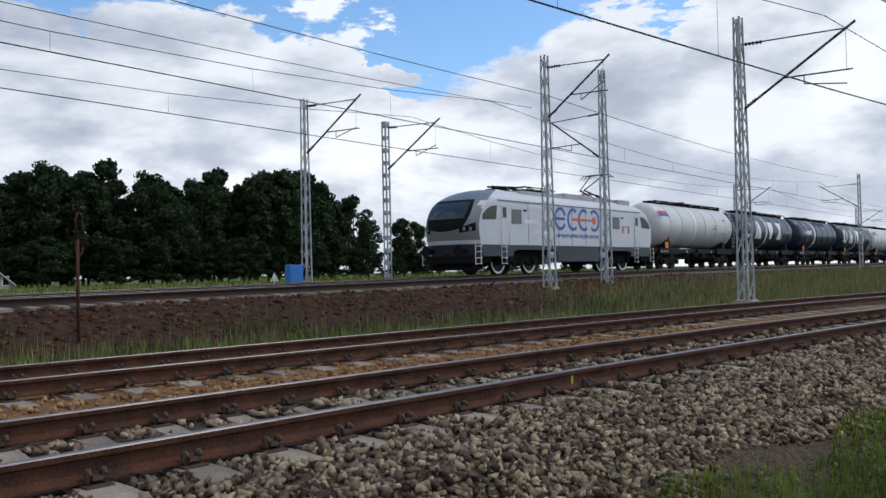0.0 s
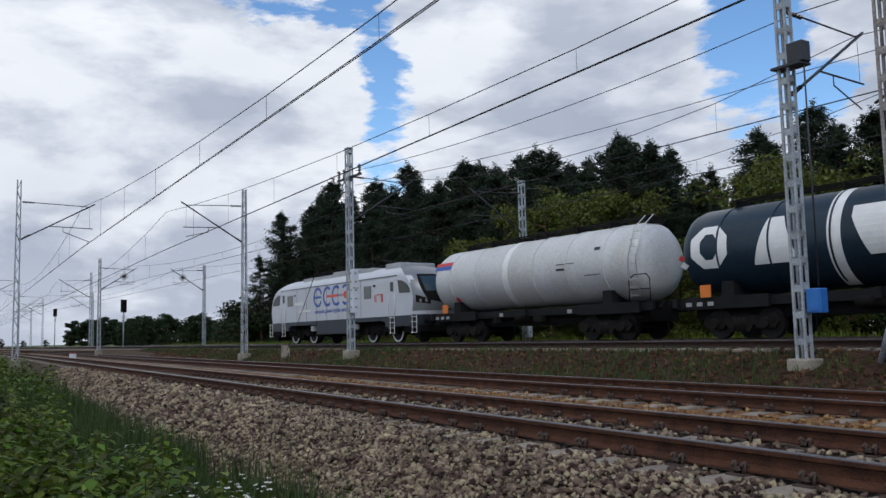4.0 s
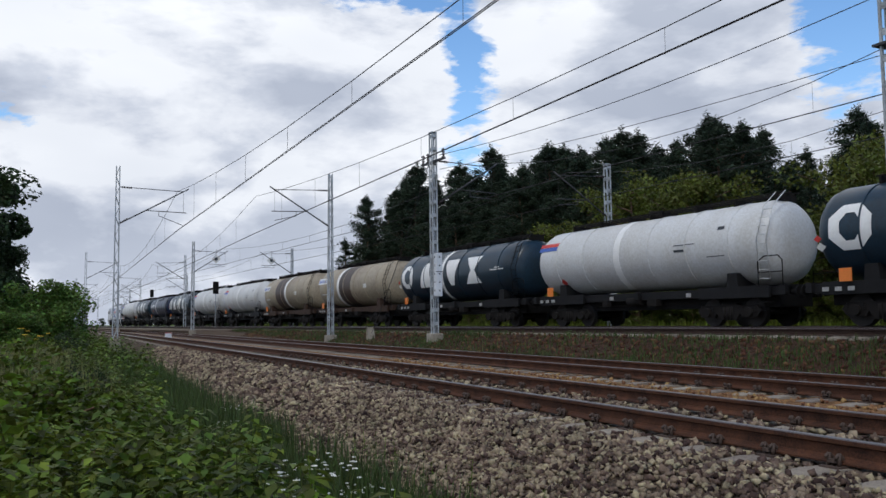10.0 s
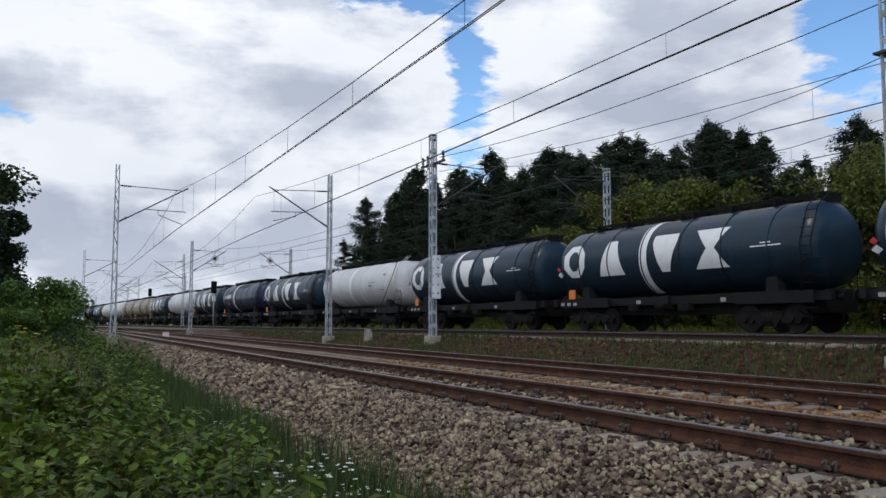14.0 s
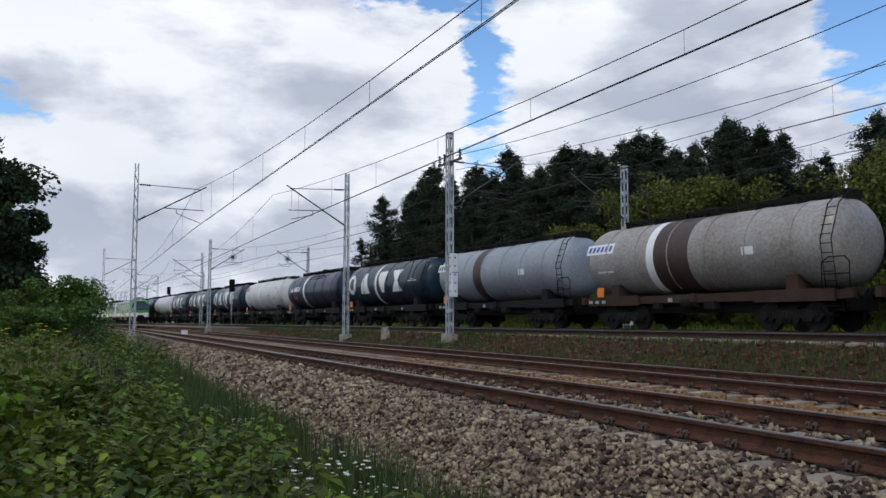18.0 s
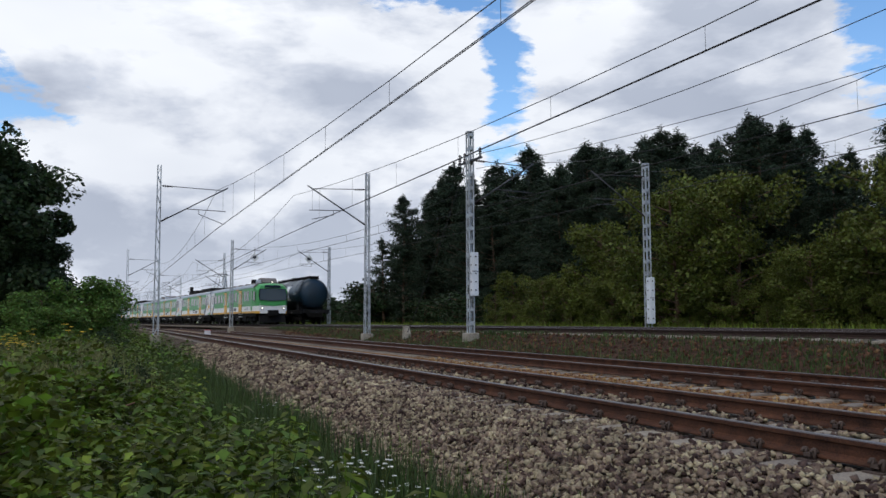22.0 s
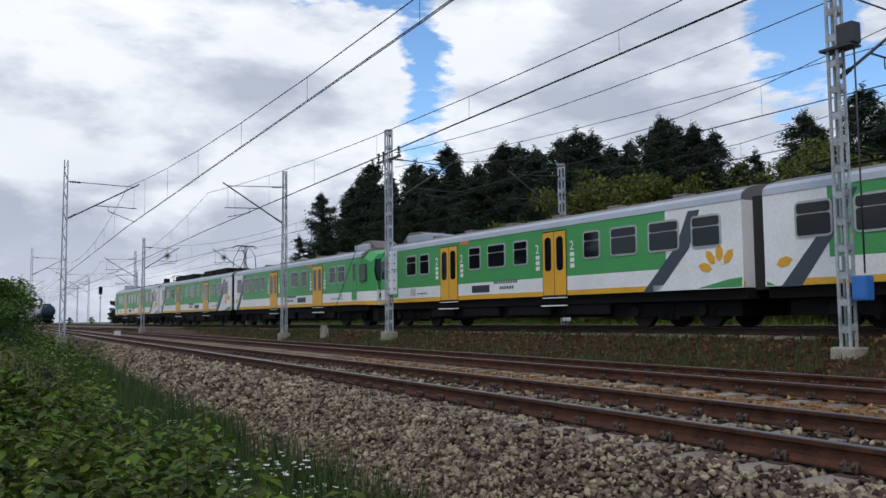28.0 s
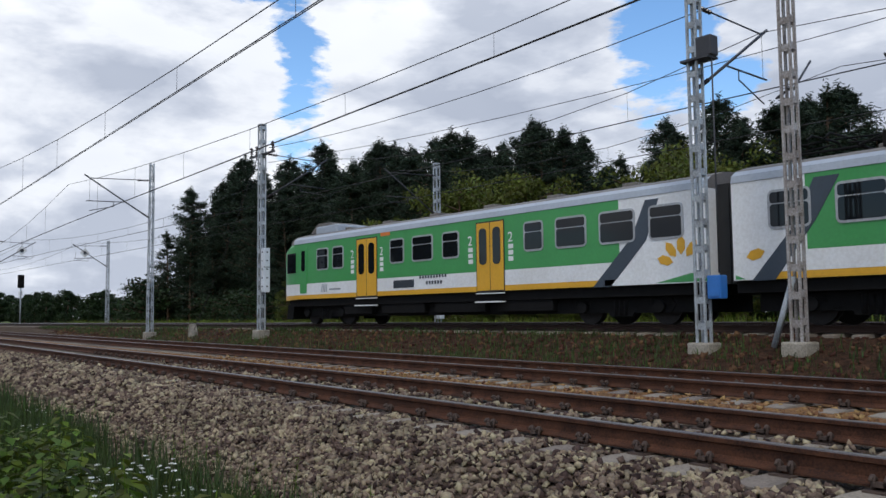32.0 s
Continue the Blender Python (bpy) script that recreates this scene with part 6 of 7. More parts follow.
        for k in range(4):
            extrude_poly(bm, [(3.2 + 0.12 * k, 1.25), (3.26 + 0.12 * k, 1.25), (3.36 + 0.1 * k, 1.55), (3.31 + 0.1 * k, 1.55)], 0.01, at=y - 0.005)
        box(bm, 3.8, 4.6, y - 0.005, y + 0.005, 1.30, 1.36)
        part("operator_mark", bm, M["mast"], root)
        bm = bmesh.new()
        box(bm, 7.2, 7.75, y - 0.008, y + 0.008, 3.08, 3.2)
        part("route_display", bm, M["orange"], root)
    if cab:
        # rounded cab: three rings drawn in towards the nose
        bm = bmesh.new()
        rings = []
        for x, hw, zb, zt in ((1.35, 1.42, 0.99, 3.62), (0.75, 1.40, 0.98, 3.60), (0.28, 1.30, 0.96, 3.42), (0.05, 1.12, 0.96, 2.3)):
            pts = [(-hw, zb), (-hw, 1.15), (-hw, 1.60), (-hw, zt - 0.5 if zt > 2.5 else zt - 0.25), (-hw * 0.75, zt - 0.12), (0, zt), (hw * 0.75, zt - 0.12), (hw, zt - 0.5 if zt > 2.5 else zt - 0.25), (hw, 1.60), (hw, 1.15), (hw, zb)]
            rings.append([bm.verts.new((x, y, z)) for y, z in pts])
        for p, q in zip(rings, rings[1:]):
            n = len(p)
            for i in range(n):
                j = (i + 1) % n
                f = bm.faces.new((p[i], q[i], q[j], p[j]))
                zc = (p[i].co.z + p[j].co.z) / 2
                f.material_index = 2 if zc < 1.16 else 1 if zc < 1.61 else 0
        f = bm.faces.new(rings[-1])
        f.material_index = 1
        bmesh.ops.recalc_face_normals(bm, faces=bm.faces)
        c = part("cab_shell", bm, [M["emu_green"], M["emu_white"], M["emu_yellow"]], root, "rounded green and white cab front", angle=0.6)
        def front_plate(pts, thick):
            bm = bmesh.new()
            near = [bm.verts.new(p) for p in pts]
            back = [bm.verts.new((x + thick, y, z)) for x, y, z in pts]
            n = len(pts)
            bm.faces.new(near), bm.faces.new(back[::-1])
            for k in range(n):
                bm.faces.new((near[k], back[k], back[(k + 1) % n], near[(k + 1) % n]))
            bmesh.ops.recalc_face_normals(bm, faces=bm.faces)
            return bm
        part("front_panel", front_plate([(0.035, -1.10, 1.66), (0.02, 0.0, 1.58), (0.035, 1.10, 1.66), (0.015, 1.13, 2.12), (0.01, 0.0, 2.05), (0.015, -1.13, 2.12)], 0.03), M["emu_green"], root, "green panel below the windscreen")
        frame_pts = [(-0.02, -1.16, 2.08), (-0.03, 0, 2.0), (-0.02, 1.16, 2.08), (0.06, 1.22, 2.5), (0.17, 1.12, 3.06), (0.17, 0, 3.12), (0.17, -1.12, 3.06), (0.06, -1.22, 2.5)]
        surround = part("windscreen_surround", front_plate(frame_pts, 0.3), M["black"], root, "black windscreen surround")
        part("windscreen", front_plate([(x - 0.012, y * 0.965, 2.56 + (z - 2.56) * 0.93) for x, y, z in frame_pts], 0.02), M["cabglass"], surround, "wide windscreen")
        part("display", front_plate([(0.16, -0.7, 3.18), (0.16, 0.7, 3.18), (0.25, 0.66, 3.38), (0.25, -0.66, 3.38)], 0.2), M["glass"], root, "dark destination display")
        lampm = M["lamp"] if lights else M["lampoff"]
        for x, y, z, r in ((0.05, -0.92, 1.40, 0.065), (0.05, 0.92, 1.40, 0.065), (0.5, 0.0, 3.66, 0.05)):
            bm = bmesh.new()
            rod(bm, (x + 0.05, y, z), (x - 0.05, y, z), r + 0.05, 16)
            h = part("headlight", bm, M["black"], root)
            bm = bmesh.new()
            rod(bm, (x - 0.03, y, z), (x - 0.07, y, z), r, 14)
            part("lens", bm, lampm, h, "lit headlamp" if lights else "")
        bm = bmesh.new()
        box(bm, -0.25, 0.3, -0.45, 0.45, 0.75, 1.25, 0.04)
        rod(bm, (-0.45, 0, 0.98), (0.2, 0, 0.98), 0.12, 8)
        extrude_poly(bm, [(0.0, 0.2), (0.5, 0.2), (0.6, 0.8), (0.1, 0.8)], 2.2, at=-1.1)
        part("coupler", bm, M["black"], root)
        for s in (-1, 1):
            bm = bmesh.new()
            box(bm, 0.62, 1.28, s * 1.425 - 0.012, s * 1.425 + 0.012, 2.06, 2.86, 0.03)
            part("cab_side_window", bm, M["glass"], root)
        for s in (-1, 1):
            bm = bmesh.new()
            rounded(bm, 1.62, 2.14, s * 1.425 - 0.014, s * 1.425 + 0.014, 1.22, 3.05, 0.1)
            door = part("cab_door", bm, M["emu_green"], root, "green cab door")
            bm = bmesh.new()
            rounded(bm, 1.74, 2.02, s * 1.425 - 0.02, s * 1.425 + 0.02, 2.1, 2.92, 0.08)
            part("pane", bm, M["glass"], door)
        bm = bmesh.new()
        box(bm, 1.7, 3.3, -0.75, 0.75, 3.58, 3.92, 0.06)
        unit = part("roof_unit", bm, M["emu_cant"], root, "low silver roof unit")
        bm = bmesh.new()
        extrude_poly(bm, [(1.15, 3.68), (1.5, 3.93), (1.75, 4.06), (2.6, 4.04), (2.95, 3.923), (1.68, 3.923), (1.6, 3.68)], 1.3, at=-0.65)
        part("vent_cover", bm, M["emu_roof"], unit, "sloping grey cover")
    else:
        for a, b in ((3.0, 5.8), (6.2, 8.8), (11.6, 14.2), (14.6, 17.2)):
            bm = bmesh.new()
            box(bm, a, b, -0.85, 0.85, 3.62, 3.98, 0.03)
            part("resistor_box", bm, M["gear"], root, "dark roof resistor box")
        for x, up_ in ((1.8, True), (18.6, False)):
            top = 5.42 if up_ else 4.15
            mid = 4.6 if up_ else 3.98
            bm = bmesh.new()
            for s in (-1, 1):
                rod(bm, (x - 0.9, s * 0.5, 3.78), (x + 0.9, s * 0.5, 3.78), 0.03, 6)
            for k in (-0.8, 0.8):
                rod(bm, (x + k, -0.55, 3.78), (x + k, 0.55, 3.78), 0.03, 6)
            base = part("pantograph", bm, M["black"], root, "raised pantograph" if up_ else "lowered pantograph")
            for s in (-1, 1):
                for k in (-1, 1):
                    bm = bmesh.new()
                    rod(bm, (x + k * 0.8, s * 0.55, 3.8), (x + k * 1.25, s * 0.35, mid), 0.025, 5)
                    rod(bm, (x + k * 1.25, s * 0.35, mid), (x + k * 0.15, s * 0.3, top - 0.1), 0.02, 5)
                    part("arm", bm, M["black"], base)
            for k in (-0.2, 0.2):
                bm = bmesh.new()
                pipe(bm, [(x + k, -0.85, top - 0.15), (x + k, -0.6, top), (x + k, 0.6, top), (x + k, 0.85, top - 0.15)], 0.025, 5)
                part("contact_strip", bm, M["black"], base)
    return root


EMU_LEAD, EMU_TAIL, EMU_MIDDLE = emu_car(True, True), emu_car(True, False), emu_car(False, False)
# in order from the leading end: the car, its offset from the front, and whether its cab looks forward
EMU = [(EMU_LEAD, 0, True), (EMU_MIDDLE, 1, True), (EMU_TAIL, 2, False)]
EMU += [(copy_thing(EMU_TAIL, pose(0, 0, 0)), 3, True), (copy_thing(EMU_MIDDLE, pose(0, 0, 0)), 4, True), (copy_thing(EMU_TAIL, pose(0, 0, 0)), 5, False)]

# ---- plants ----


def fan_mesh(name, verts, sides, material):
    """Many separate flat faces of the same number of sides, from an array (n, sides, 3)."""
    n = len(verts)
    me = bpy.data.meshes.new(name)
    me.vertices.add(n * sides)
    me.vertices.foreach_set("co", np.ascontiguousarray(verts, dtype=np.float32).reshape(-1))
    me.loops.add(n * sides)
    me.loops.foreach_set("vertex_index", np.arange(n * sides, dtype=np.int32))
    me.polygons.add(n)
    me.polygons.foreach_set("loop_start", np.arange(0, n * sides, sides, dtype=np.int32))
    me.update(calc_edges=True)
    me.materials.append(material)
    return me


def leaf_faces(r, centres, length, width, droop=0.0):
    """Pointed leaves (four corners) in random directions about their centres."""
    n = len(centres)
    d = r.normal(size=(n, 3))
    d[:, 2] = d[:, 2] * 0.6 - droop
    d /= np.linalg.norm(d, axis=1)[:, None]
    s = np.cross(d, r.normal(size=(n, 3)))
    s /= np.linalg.norm(s, axis=1)[:, None]
    k = r.uniform(0.6, 1.25, (n, 1))
    a, b = d * length * k / 2, s * width * k / 2
    return np.stack([centres - a, centres + b - a * 0.1, centres + a, centres - b - a * 0.1], 1)


def branch_tubes(bm, r, h, crown0, n, spread, base, sweep=0.0):
    """A tapered, slightly bowed trunk with limbs."""
    lean = [r.uniform(-0.04, 0.04), r.uniform(-0.04, 0.04)]
    pts = [Vector((lean[0] * h * f * f, lean[1] * h * f * f, h * f)) for f in (0, 0.2, 0.4, 0.6, 0.8, 1.0)]
    for k in range(5):
        rod(bm, pts[k], pts[k + 1], base * (1 - k * 0.17), 7, base * (1 - (k + 1) * 0.17), False)
    tips = []
    for k in range(n):
        f = crown0 + (0.98 - crown0) * (k + r.uniform(0, 1)) / n
        p = Vector((lean[0] * h * f * f, lean[1] * h * f * f, h * f))
        a = r.uniform(0, 2 * math.pi)
        out = spread(f) * r.uniform(0.6 - sweep * 0.5, 1.1 + sweep * 0.3)
        q = p + Vector((math.cos(a) * out, math.sin(a) * out, out * r.uniform(0.1, 0.5 + sweep)))
        rod(bm, p, q, 0.035 + base * 0.12 * (1 - f), 4, 0.012, False)
        tips.append((p, q))
    return tips


def pine_tree(seed, h, crown0, width, label):
    """Whorls of boughs that shorten to a pointed top, each beset with needle tufts."""
    r = np.random.RandomState(seed)
    root = tagged(new("pine_tree"), label, "tree", "pines behind the main line")
    bm = bmesh.new()
    tips = branch_tubes(bm, r, h, crown0, 72, lambda f: width * min(1.0, 0.08 + 1.9 * (1.0 - f) / (1 - crown0)) * (0.7 if f < crown0 + 0.08 else 1), 0.16, 0.22)
    part("trunk", bm, M["bark"], root, "bare reddish pine trunk")
    cs = []
    for p, q in tips:
        for f in (0.3, 0.55, 0.78, 1.0):
            c = p + (q - p) * f
            m = 62 if f > 0.5 else 36
            w = 0.11 + 0.15 * (q - p).length / width
            g = r.normal(size=(m, 3)) * (w, w, w * 0.62)
            cs.append(np.array(c)[None] + g)
    k = np.array(tips[-1][0])
    top = k + np.array((0, 0, 0.25)) + r.normal(size=(120, 3)) * (0.10, 0.10, 0.28)
    cs = np.concatenate(cs + [top])
    v = leaf_faces(r, cs, 0.22, 0.055, -0.3)
    crown = new("crown", fan_mesh("crown", v, 4, M["pine"]))
    crown.parent = root
    return root


def broad_tree(seed, h, crown0, width, leaf, count, material, name, label, category, group, trunk=0.2, lump=0.22, squash=0.8):
    """A crown of leafy clumps along the limbs, uneven in outline and open in places."""
    r = np.random.RandomState(seed)
    root = tagged(new(name), label, category, group)
    bm = bmesh.new()
    tips = branch_tubes(bm, r, h * 0.93, crown0, 34, lambda f: width * math.sqrt(max(0.05, 1 - ((f - crown0 - (1 - crown0) * 0.42) / ((1 - crown0) * 0.62)) ** 2)), trunk)
    stems = part("trunk" if h > 3 else "stem", bm, M["bark"], root)
    if h < 3:
        tagged(stems, kind="stuff")
    cs = []
    per = count // (len(tips) * 3)
    for p, q in tips:
        for f in (0.5, 0.82, 1.0):
            c = np.array(p + (q - p) * f) + r.normal(size=3) * lump * 0.7
            g = r.normal(size=(per, 3))
            g /= np.linalg.norm(g, axis=1)[:, None]
            g *= (r.uniform(0.35, 1.0, (per, 1)) ** 0.5) * lump * width * r.uniform(0.7, 1.35)
            g[:, 2] *= squash
            cs.append(c[None] + g)
    cs = np.concatenate(cs)
    cs[:, 2] = np.maximum(cs[:, 2], 0.05)
    v = leaf_faces(r, cs, leaf, leaf * 0.62, 0.2)
    crown = new("crown", fan_mesh("crown", v, 4, material))
    crown.parent = root
    return root


def plant(tree, u, v, scale, turn, main=True, wide=1.0):
    p = UV(u, v, 0).translation if main else Vector((u, v, 0))
    z = height(p.x, p.y) - 0.05
    return Matrix.Translation((p.x, p.y, z)) @ Matrix.Rotation(turn, 4, "Z") @ Matrix.Diagonal((scale * wide, scale * wide, scale, 1))


def grove(kinds, spots, seed):
    """Each kind stands once where it was built for, the rest are copies."""
    r = random.Random(seed)
    used = set()
    for u, v, s, main, wide in spots:
        i = r.randrange(len(kinds))
        m = plant(kinds[i], u, v, s * r.uniform(0.93, 1.07), r.uniform(0, 6.28), main, wide)
        if i in used:
            copy_thing(kinds[i], m)
        else:
            kinds[i].matrix_basis = m
            used.add(i)
    for i, k in enumerate(kinds):
        if i not in used:
            bpy.data.objects.remove(k)


rng = random.Random(21)
PT = "tall dark pine with an uneven crown behind the railway"
pines = [pine_tree(31, 13.5, 0.16, 1.75, PT), pine_tree(32, 13.0, 0.30, 1.85, PT), pine_tree(33, 13.8, 0.10, 1.6, PT), pine_tree(34, 13.0, 0.22, 1.8, PT), pine_tree(35, 13.6, 0.26, 1.55, PT)]
spots = []


def wood_top(u):
    """Height of the pine wood's edge along the line, in metres."""
    return lerp_table(u, [(-93, 9.0), (-88, 12.8), (-84, 15.6), (-73, 15.6), (-58, 15.1), (-50, 14.2), (-44, 12.7), (-38, 12.4), (-32, 11.6), (-20, 11.0), (-10, 9.4), (-3, 8.8), (2, 8.1), (6, 7.4), (8, 5.5)])


for row, (v, step, back) in enumerate(((38.0, 1.25, 0.0), (39.8, 1.15, 0.2), (42.0, 1.2, 0.5), (45.0, 1.4, 0.8), (49.0, 1.7, 1.4))):
    u = -90 + row * 1.5
    while u < 6.6 + 0.2 * row:
        uu, vv = u + rng.uniform(-0.7, 0.7), v + rng.uniform(-1.0, 1.0)
        spots.append((uu, vv, (wood_top(uu) + back) / 14.4 * (1 - 0.15 * rng.random() ** 1.4), True, 1.15))
        u += step * rng.uniform(0.8, 1.25)
u = -26.0
while u < 4.0:
    spots.append((u + rng.uniform(-0.3, 0.3), 37.2 + rng.uniform(-0.8, 1.2), wood_top(u) / 14.0 * rng.uniform(0.82, 1.0), True, 1.2))
    u += 0.95 * rng.uniform(0.8, 1.2)
for u in (-88.5, -86, -83.5, -81, -78):
    spots.append((u, 35.0 + rng.uniform(-1, 1), wood_top(u) / 14.4 * rng.uniform(0.70, 0.92), True, 1.2))
grove(pines, spots, 41)

HB = "leafy yellow-green broadleaf tree at the edge of the pine wood"
hedge = [broad_tree(51, 6.6, 0.08, 2.5, 0.17, 12000, M["leaf"], "broadleaf_tree", HB, "tree", "hedge trees", 0.10, 0.20), broad_tree(52, 6.2, 0.06, 2.7, 0.17, 12000, M["leaf"], "broadleaf_tree", HB, "tree", "hedge trees", 0.10, 0.22), broad_tree(53, 6.8, 0.10, 2.3, 0.16, 12000, M["leaf"], "broadleaf_tree", HB, "tree", "hedge trees", 0.10, 0.20)]
spots = []
u = -58.0
while u < -19.0:
    s = lerp_table(u, [(-58, 4.0), (-56, 5.2), (-51, 7.4), (-44, 8.7), (-38, 9.2), (-30, 9.2), (-24.5, 9.0), (-21.6, 8.0), (-19, 5.6)]) / 7.35
    spots.append((u, 33.0 + rng.uniform(-0.9, 0.9), s * rng.uniform(0.88, 1.04), True, 0.95))
    u += 1.9 * rng.uniform(0.8, 1.2)
u = -54.0
while u < -21:
    spots.append((u, 31.2 + rng.uniform(-0.6, 0.6), 0.62 * rng.uniform(0.7, 1.15), True, 1.1))
    u += 2.4
grove(hedge, spots, 42)

UB = "dark low shrub at the foot of the wood"
shrubs = [broad_tree(61, 2.2, 0.02, 1.5, 0.15, 3400, M["leafd"], "shrub", UB, "shrub", "low shrubs", 0.04, 0.25), broad_tree(62, 1.8, 0.02, 1.6, 0.15, 3400, M["leafd"], "shrub", UB, "shrub", "low shrubs", 0.04, 0.25)]
spots = [(-90 + 2.6 * k + rng.uniform(-1, 1), 34.6 + rng.uniform(-1.5, 2.0), rng.uniform(0.7, 1.3), True, 1.1) for k in range(40)]
spots += [(-96.5 + 1.5 * k, 33.5 + rng.uniform(-1, 2), (1.1 + 0.22 * k) * rng.uniform(0.85, 1.1), True, 1.0) for k in range(7)]
spots += [(-18.9, -5.30, 0.52, False, 0.5), (-18.5, -5.60, 0.39, False, 0.5), (-44, -5.2, 0.6, False, 1.0), (-52, -5.8, 0.7, False, 1.0)]
grove(shrubs, spots, 43)

TB = "dark leafy tree in a far tree line"
far_trees = [broad_tree(71, 18.0, 0.05, 5.2, 0.70, 8200, M["leafd"], "deciduous_tree", TB, "tree", "far tree line", 0.3, 0.24), broad_tree(72, 17.0, 0.08, 4.2, 0.70, 8200, M["leafd"], "deciduous_tree", TB, "tree", "far tree line", 0.3, 0.26), broad_tree(73, 19.0, 0.06, 4.8, 0.70, 8200, M["leafd"], "deciduous_tree", TB, "tree", "far tree line", 0.3, 0.24)]
spots = []
# the tree line runs across the far side of the meadow, with a lower stretch
LINE = [(10, 18), (14, 17.5), (16, 13), (20, 11), (26, 9), (30, 7.2), (43, 6.2), (46, 7), (49, 10.8), (57, 11.2), (60, 14.5), (75, 17), (79, 15.5), (95, 15.5), (100, 18), (117, 18), (119, 15.5), (130, 15), (132, 8), (135, 12), (142, 11), (146, 5), (157, 5)]
for v, step, low in ((117, 2.9, 1.0), (122, 3.2, 1.0), (113, 4.2, 0.42)):
    u = 9.0
    while u < 157:
        spots.append((u + rng.uniform(-0.8, 0.8), v + rng.uniform(-2, 2), lerp_table(u, LINE) / (14.4 if u > 46 else 17.0) * low * rng.uniform(0.84, 1.03), True, 0.95 if low == 1 else 1.6))
        u += step * rng.uniform(0.75, 1.2) * (0.8 if 36 < u < 62 else 2.1 if u > 116 else 1.0)
for k in range(14):
    spots.append((150 + 9 * k + rng.uniform(-3, 3), 130 + rng.uniform(-6, 12), 0.42 * rng.uniform(0.8, 1.2), True, 1.2))
for k in range(34):
    f = k / 33
    spots.append((-268 + 40 * f + rng.uniform(-5, 5), 24 + 74 * f + rng.uniform(-1.5, 1.5), (0.46 + 0.16 * noise.noise(Vector((f * 7, 0, 3)))) * rng.uniform(0.85, 1.1), False, 1.5))
for k in range(22):
    u = -95.5 - 3.6 * k
    top = lerp_table(u, [(-168, 4.6), (-155, 5.4), (-143, 6.8), (-130, 6.4), (-119, 4.4), (-114, 3.2), (-108, 5.4), (-103, 4.0), (-94, 3.9)])
    spots.append((u + rng.uniform(-0.8, 0.8), 35 + rng.uniform(-1.5, 3), top / 17.5 * rng.uniform(0.82, 1.05), True, 1.5))
for k in range(10):
    spots.append((-330 + rng.uniform(-8, 8), -34 + 7 * k, 0.42 * rng.uniform(0.7, 1.2), False, 1.6))
grove(far_trees, spots, 44)

BT = "big dark leafy tree beside the near track"
big = [broad_tree(81, 13.5, 0.08, 4.8, 0.36, 34000, M["leafd"], "deciduous_tree", BT, "tree", "", 0.35, 0.32), broad_tree(82, 12.5, 0.08, 4.4, 0.36, 34000, M["leafd"], "deciduous_tree", BT, "tree", "", 0.35, 0.32)]
grove(big, [(-62, -11.7, 1.0, False, 1.0), (-66, -16.5, 1.1, False, 1.1), (-58, -20.0, 1.0, False, 1.0), (-61.5, -13.0, 0.72, False, 1.15), (-63.5, -14.6, 0.85, False, 1.2), (-61.0, -10.7, 0.6, False, 1.05), (-60.5, -12.0, 0.66, False, 1.1)], 45)
RB = "large rounded green bush beside the track"
bushes = [broad_tree(91, 4.6, 0.03, 3.0, 0.22, 15000, M["bush"], "bush", RB, "bush", "bushes by the track", 0.08, 0.22), broad_tree(92, 4.2, 0.03, 3.0, 0.22, 15000, M["bush"], "bush", RB, "bush", "bushes by the track", 0.08, 0.22)]
grove(bushes, [(-59, -6.6, 0.88, False, 1.05), (-56, -8.9, 0.78, False, 1.15), (-63, -11.6, 0.95, False, 1.0), (-70, -7.6, 0.9, False, 1.0), (-55, -8.6, 0.55, False, 1.1)], 46)


def blades(name, spots, hmin, hmax, wide, material, label, seed, lean=0.35, kind="grass"):
    """Grass: curved blades of two faces, one object."""
    r = np.random.RandomState(seed)
    p = np.array(spots)
    n = len(p)
    h = r.uniform(hmin, hmax, n)
    a = r.uniform(0, 2 * np.pi, n)
    d = np.stack([np.cos(a), np.sin(a), np.zeros(n)], 1)
    s = np.stack([-np.sin(a), np.cos(a), np.zeros(n)], 1) * (wide * r.uniform(0.6, 1.3, n))[:, None]
    k = (r.uniform(0.1, 1.0, n) * lean)[:, None]
    up_ = np.array((0, 0, 1.0))[None]
    m = p + up_ * (h * 0.55)[:, None] + d * k * (h * 0.25)[:, None]
    t = p + up_ * (h)[:, None] * (1 - k * 0.35) + d * k * h[:, None]
    low = np.stack([p - s, p + s, m + s * 0.8, m - s * 0.8], 1)
    high = np.stack([m - s * 0.8, m + s * 0.8, t + s * 0.1, t - s * 0.1], 1)
    return tagged(new(name, fan_mesh(name, np.concatenate([low, high]), 4, material)), label, kind, kind="stuff")


def verge_spots(n, seed, inside):
    r = random.Random(seed)
    out = []
    while len(out) < n:
        p = inside(r)
        if p:
            out.append((p[0], p[1], height(*p) - 0.01))
    return out


def verge(r):
    x = -4.5 - 26 * r.random() ** 1.5
    y = -3.15 - 7.5 * r.random() ** 1.2
    if (x + 2.44) ** 2 + (y + 5.865) ** 2 < 16 or y > -3.0 + 0.7 * noise.noise(Vector((x * 0.45, 0, 7))):
        return None
    if noise.noise(Vector((x * 0.3, y * 0.3, 1))) < -0.35 and r.random() < 0.6:
        return None
    return x, y


def far_verge(r):
    x = -26 - 70 * r.random()
    y = -2.9 - 8.0 * r.random() + 0.5 * noise.noise(Vector((x * 0.3, 0, 7)))
    return x, y


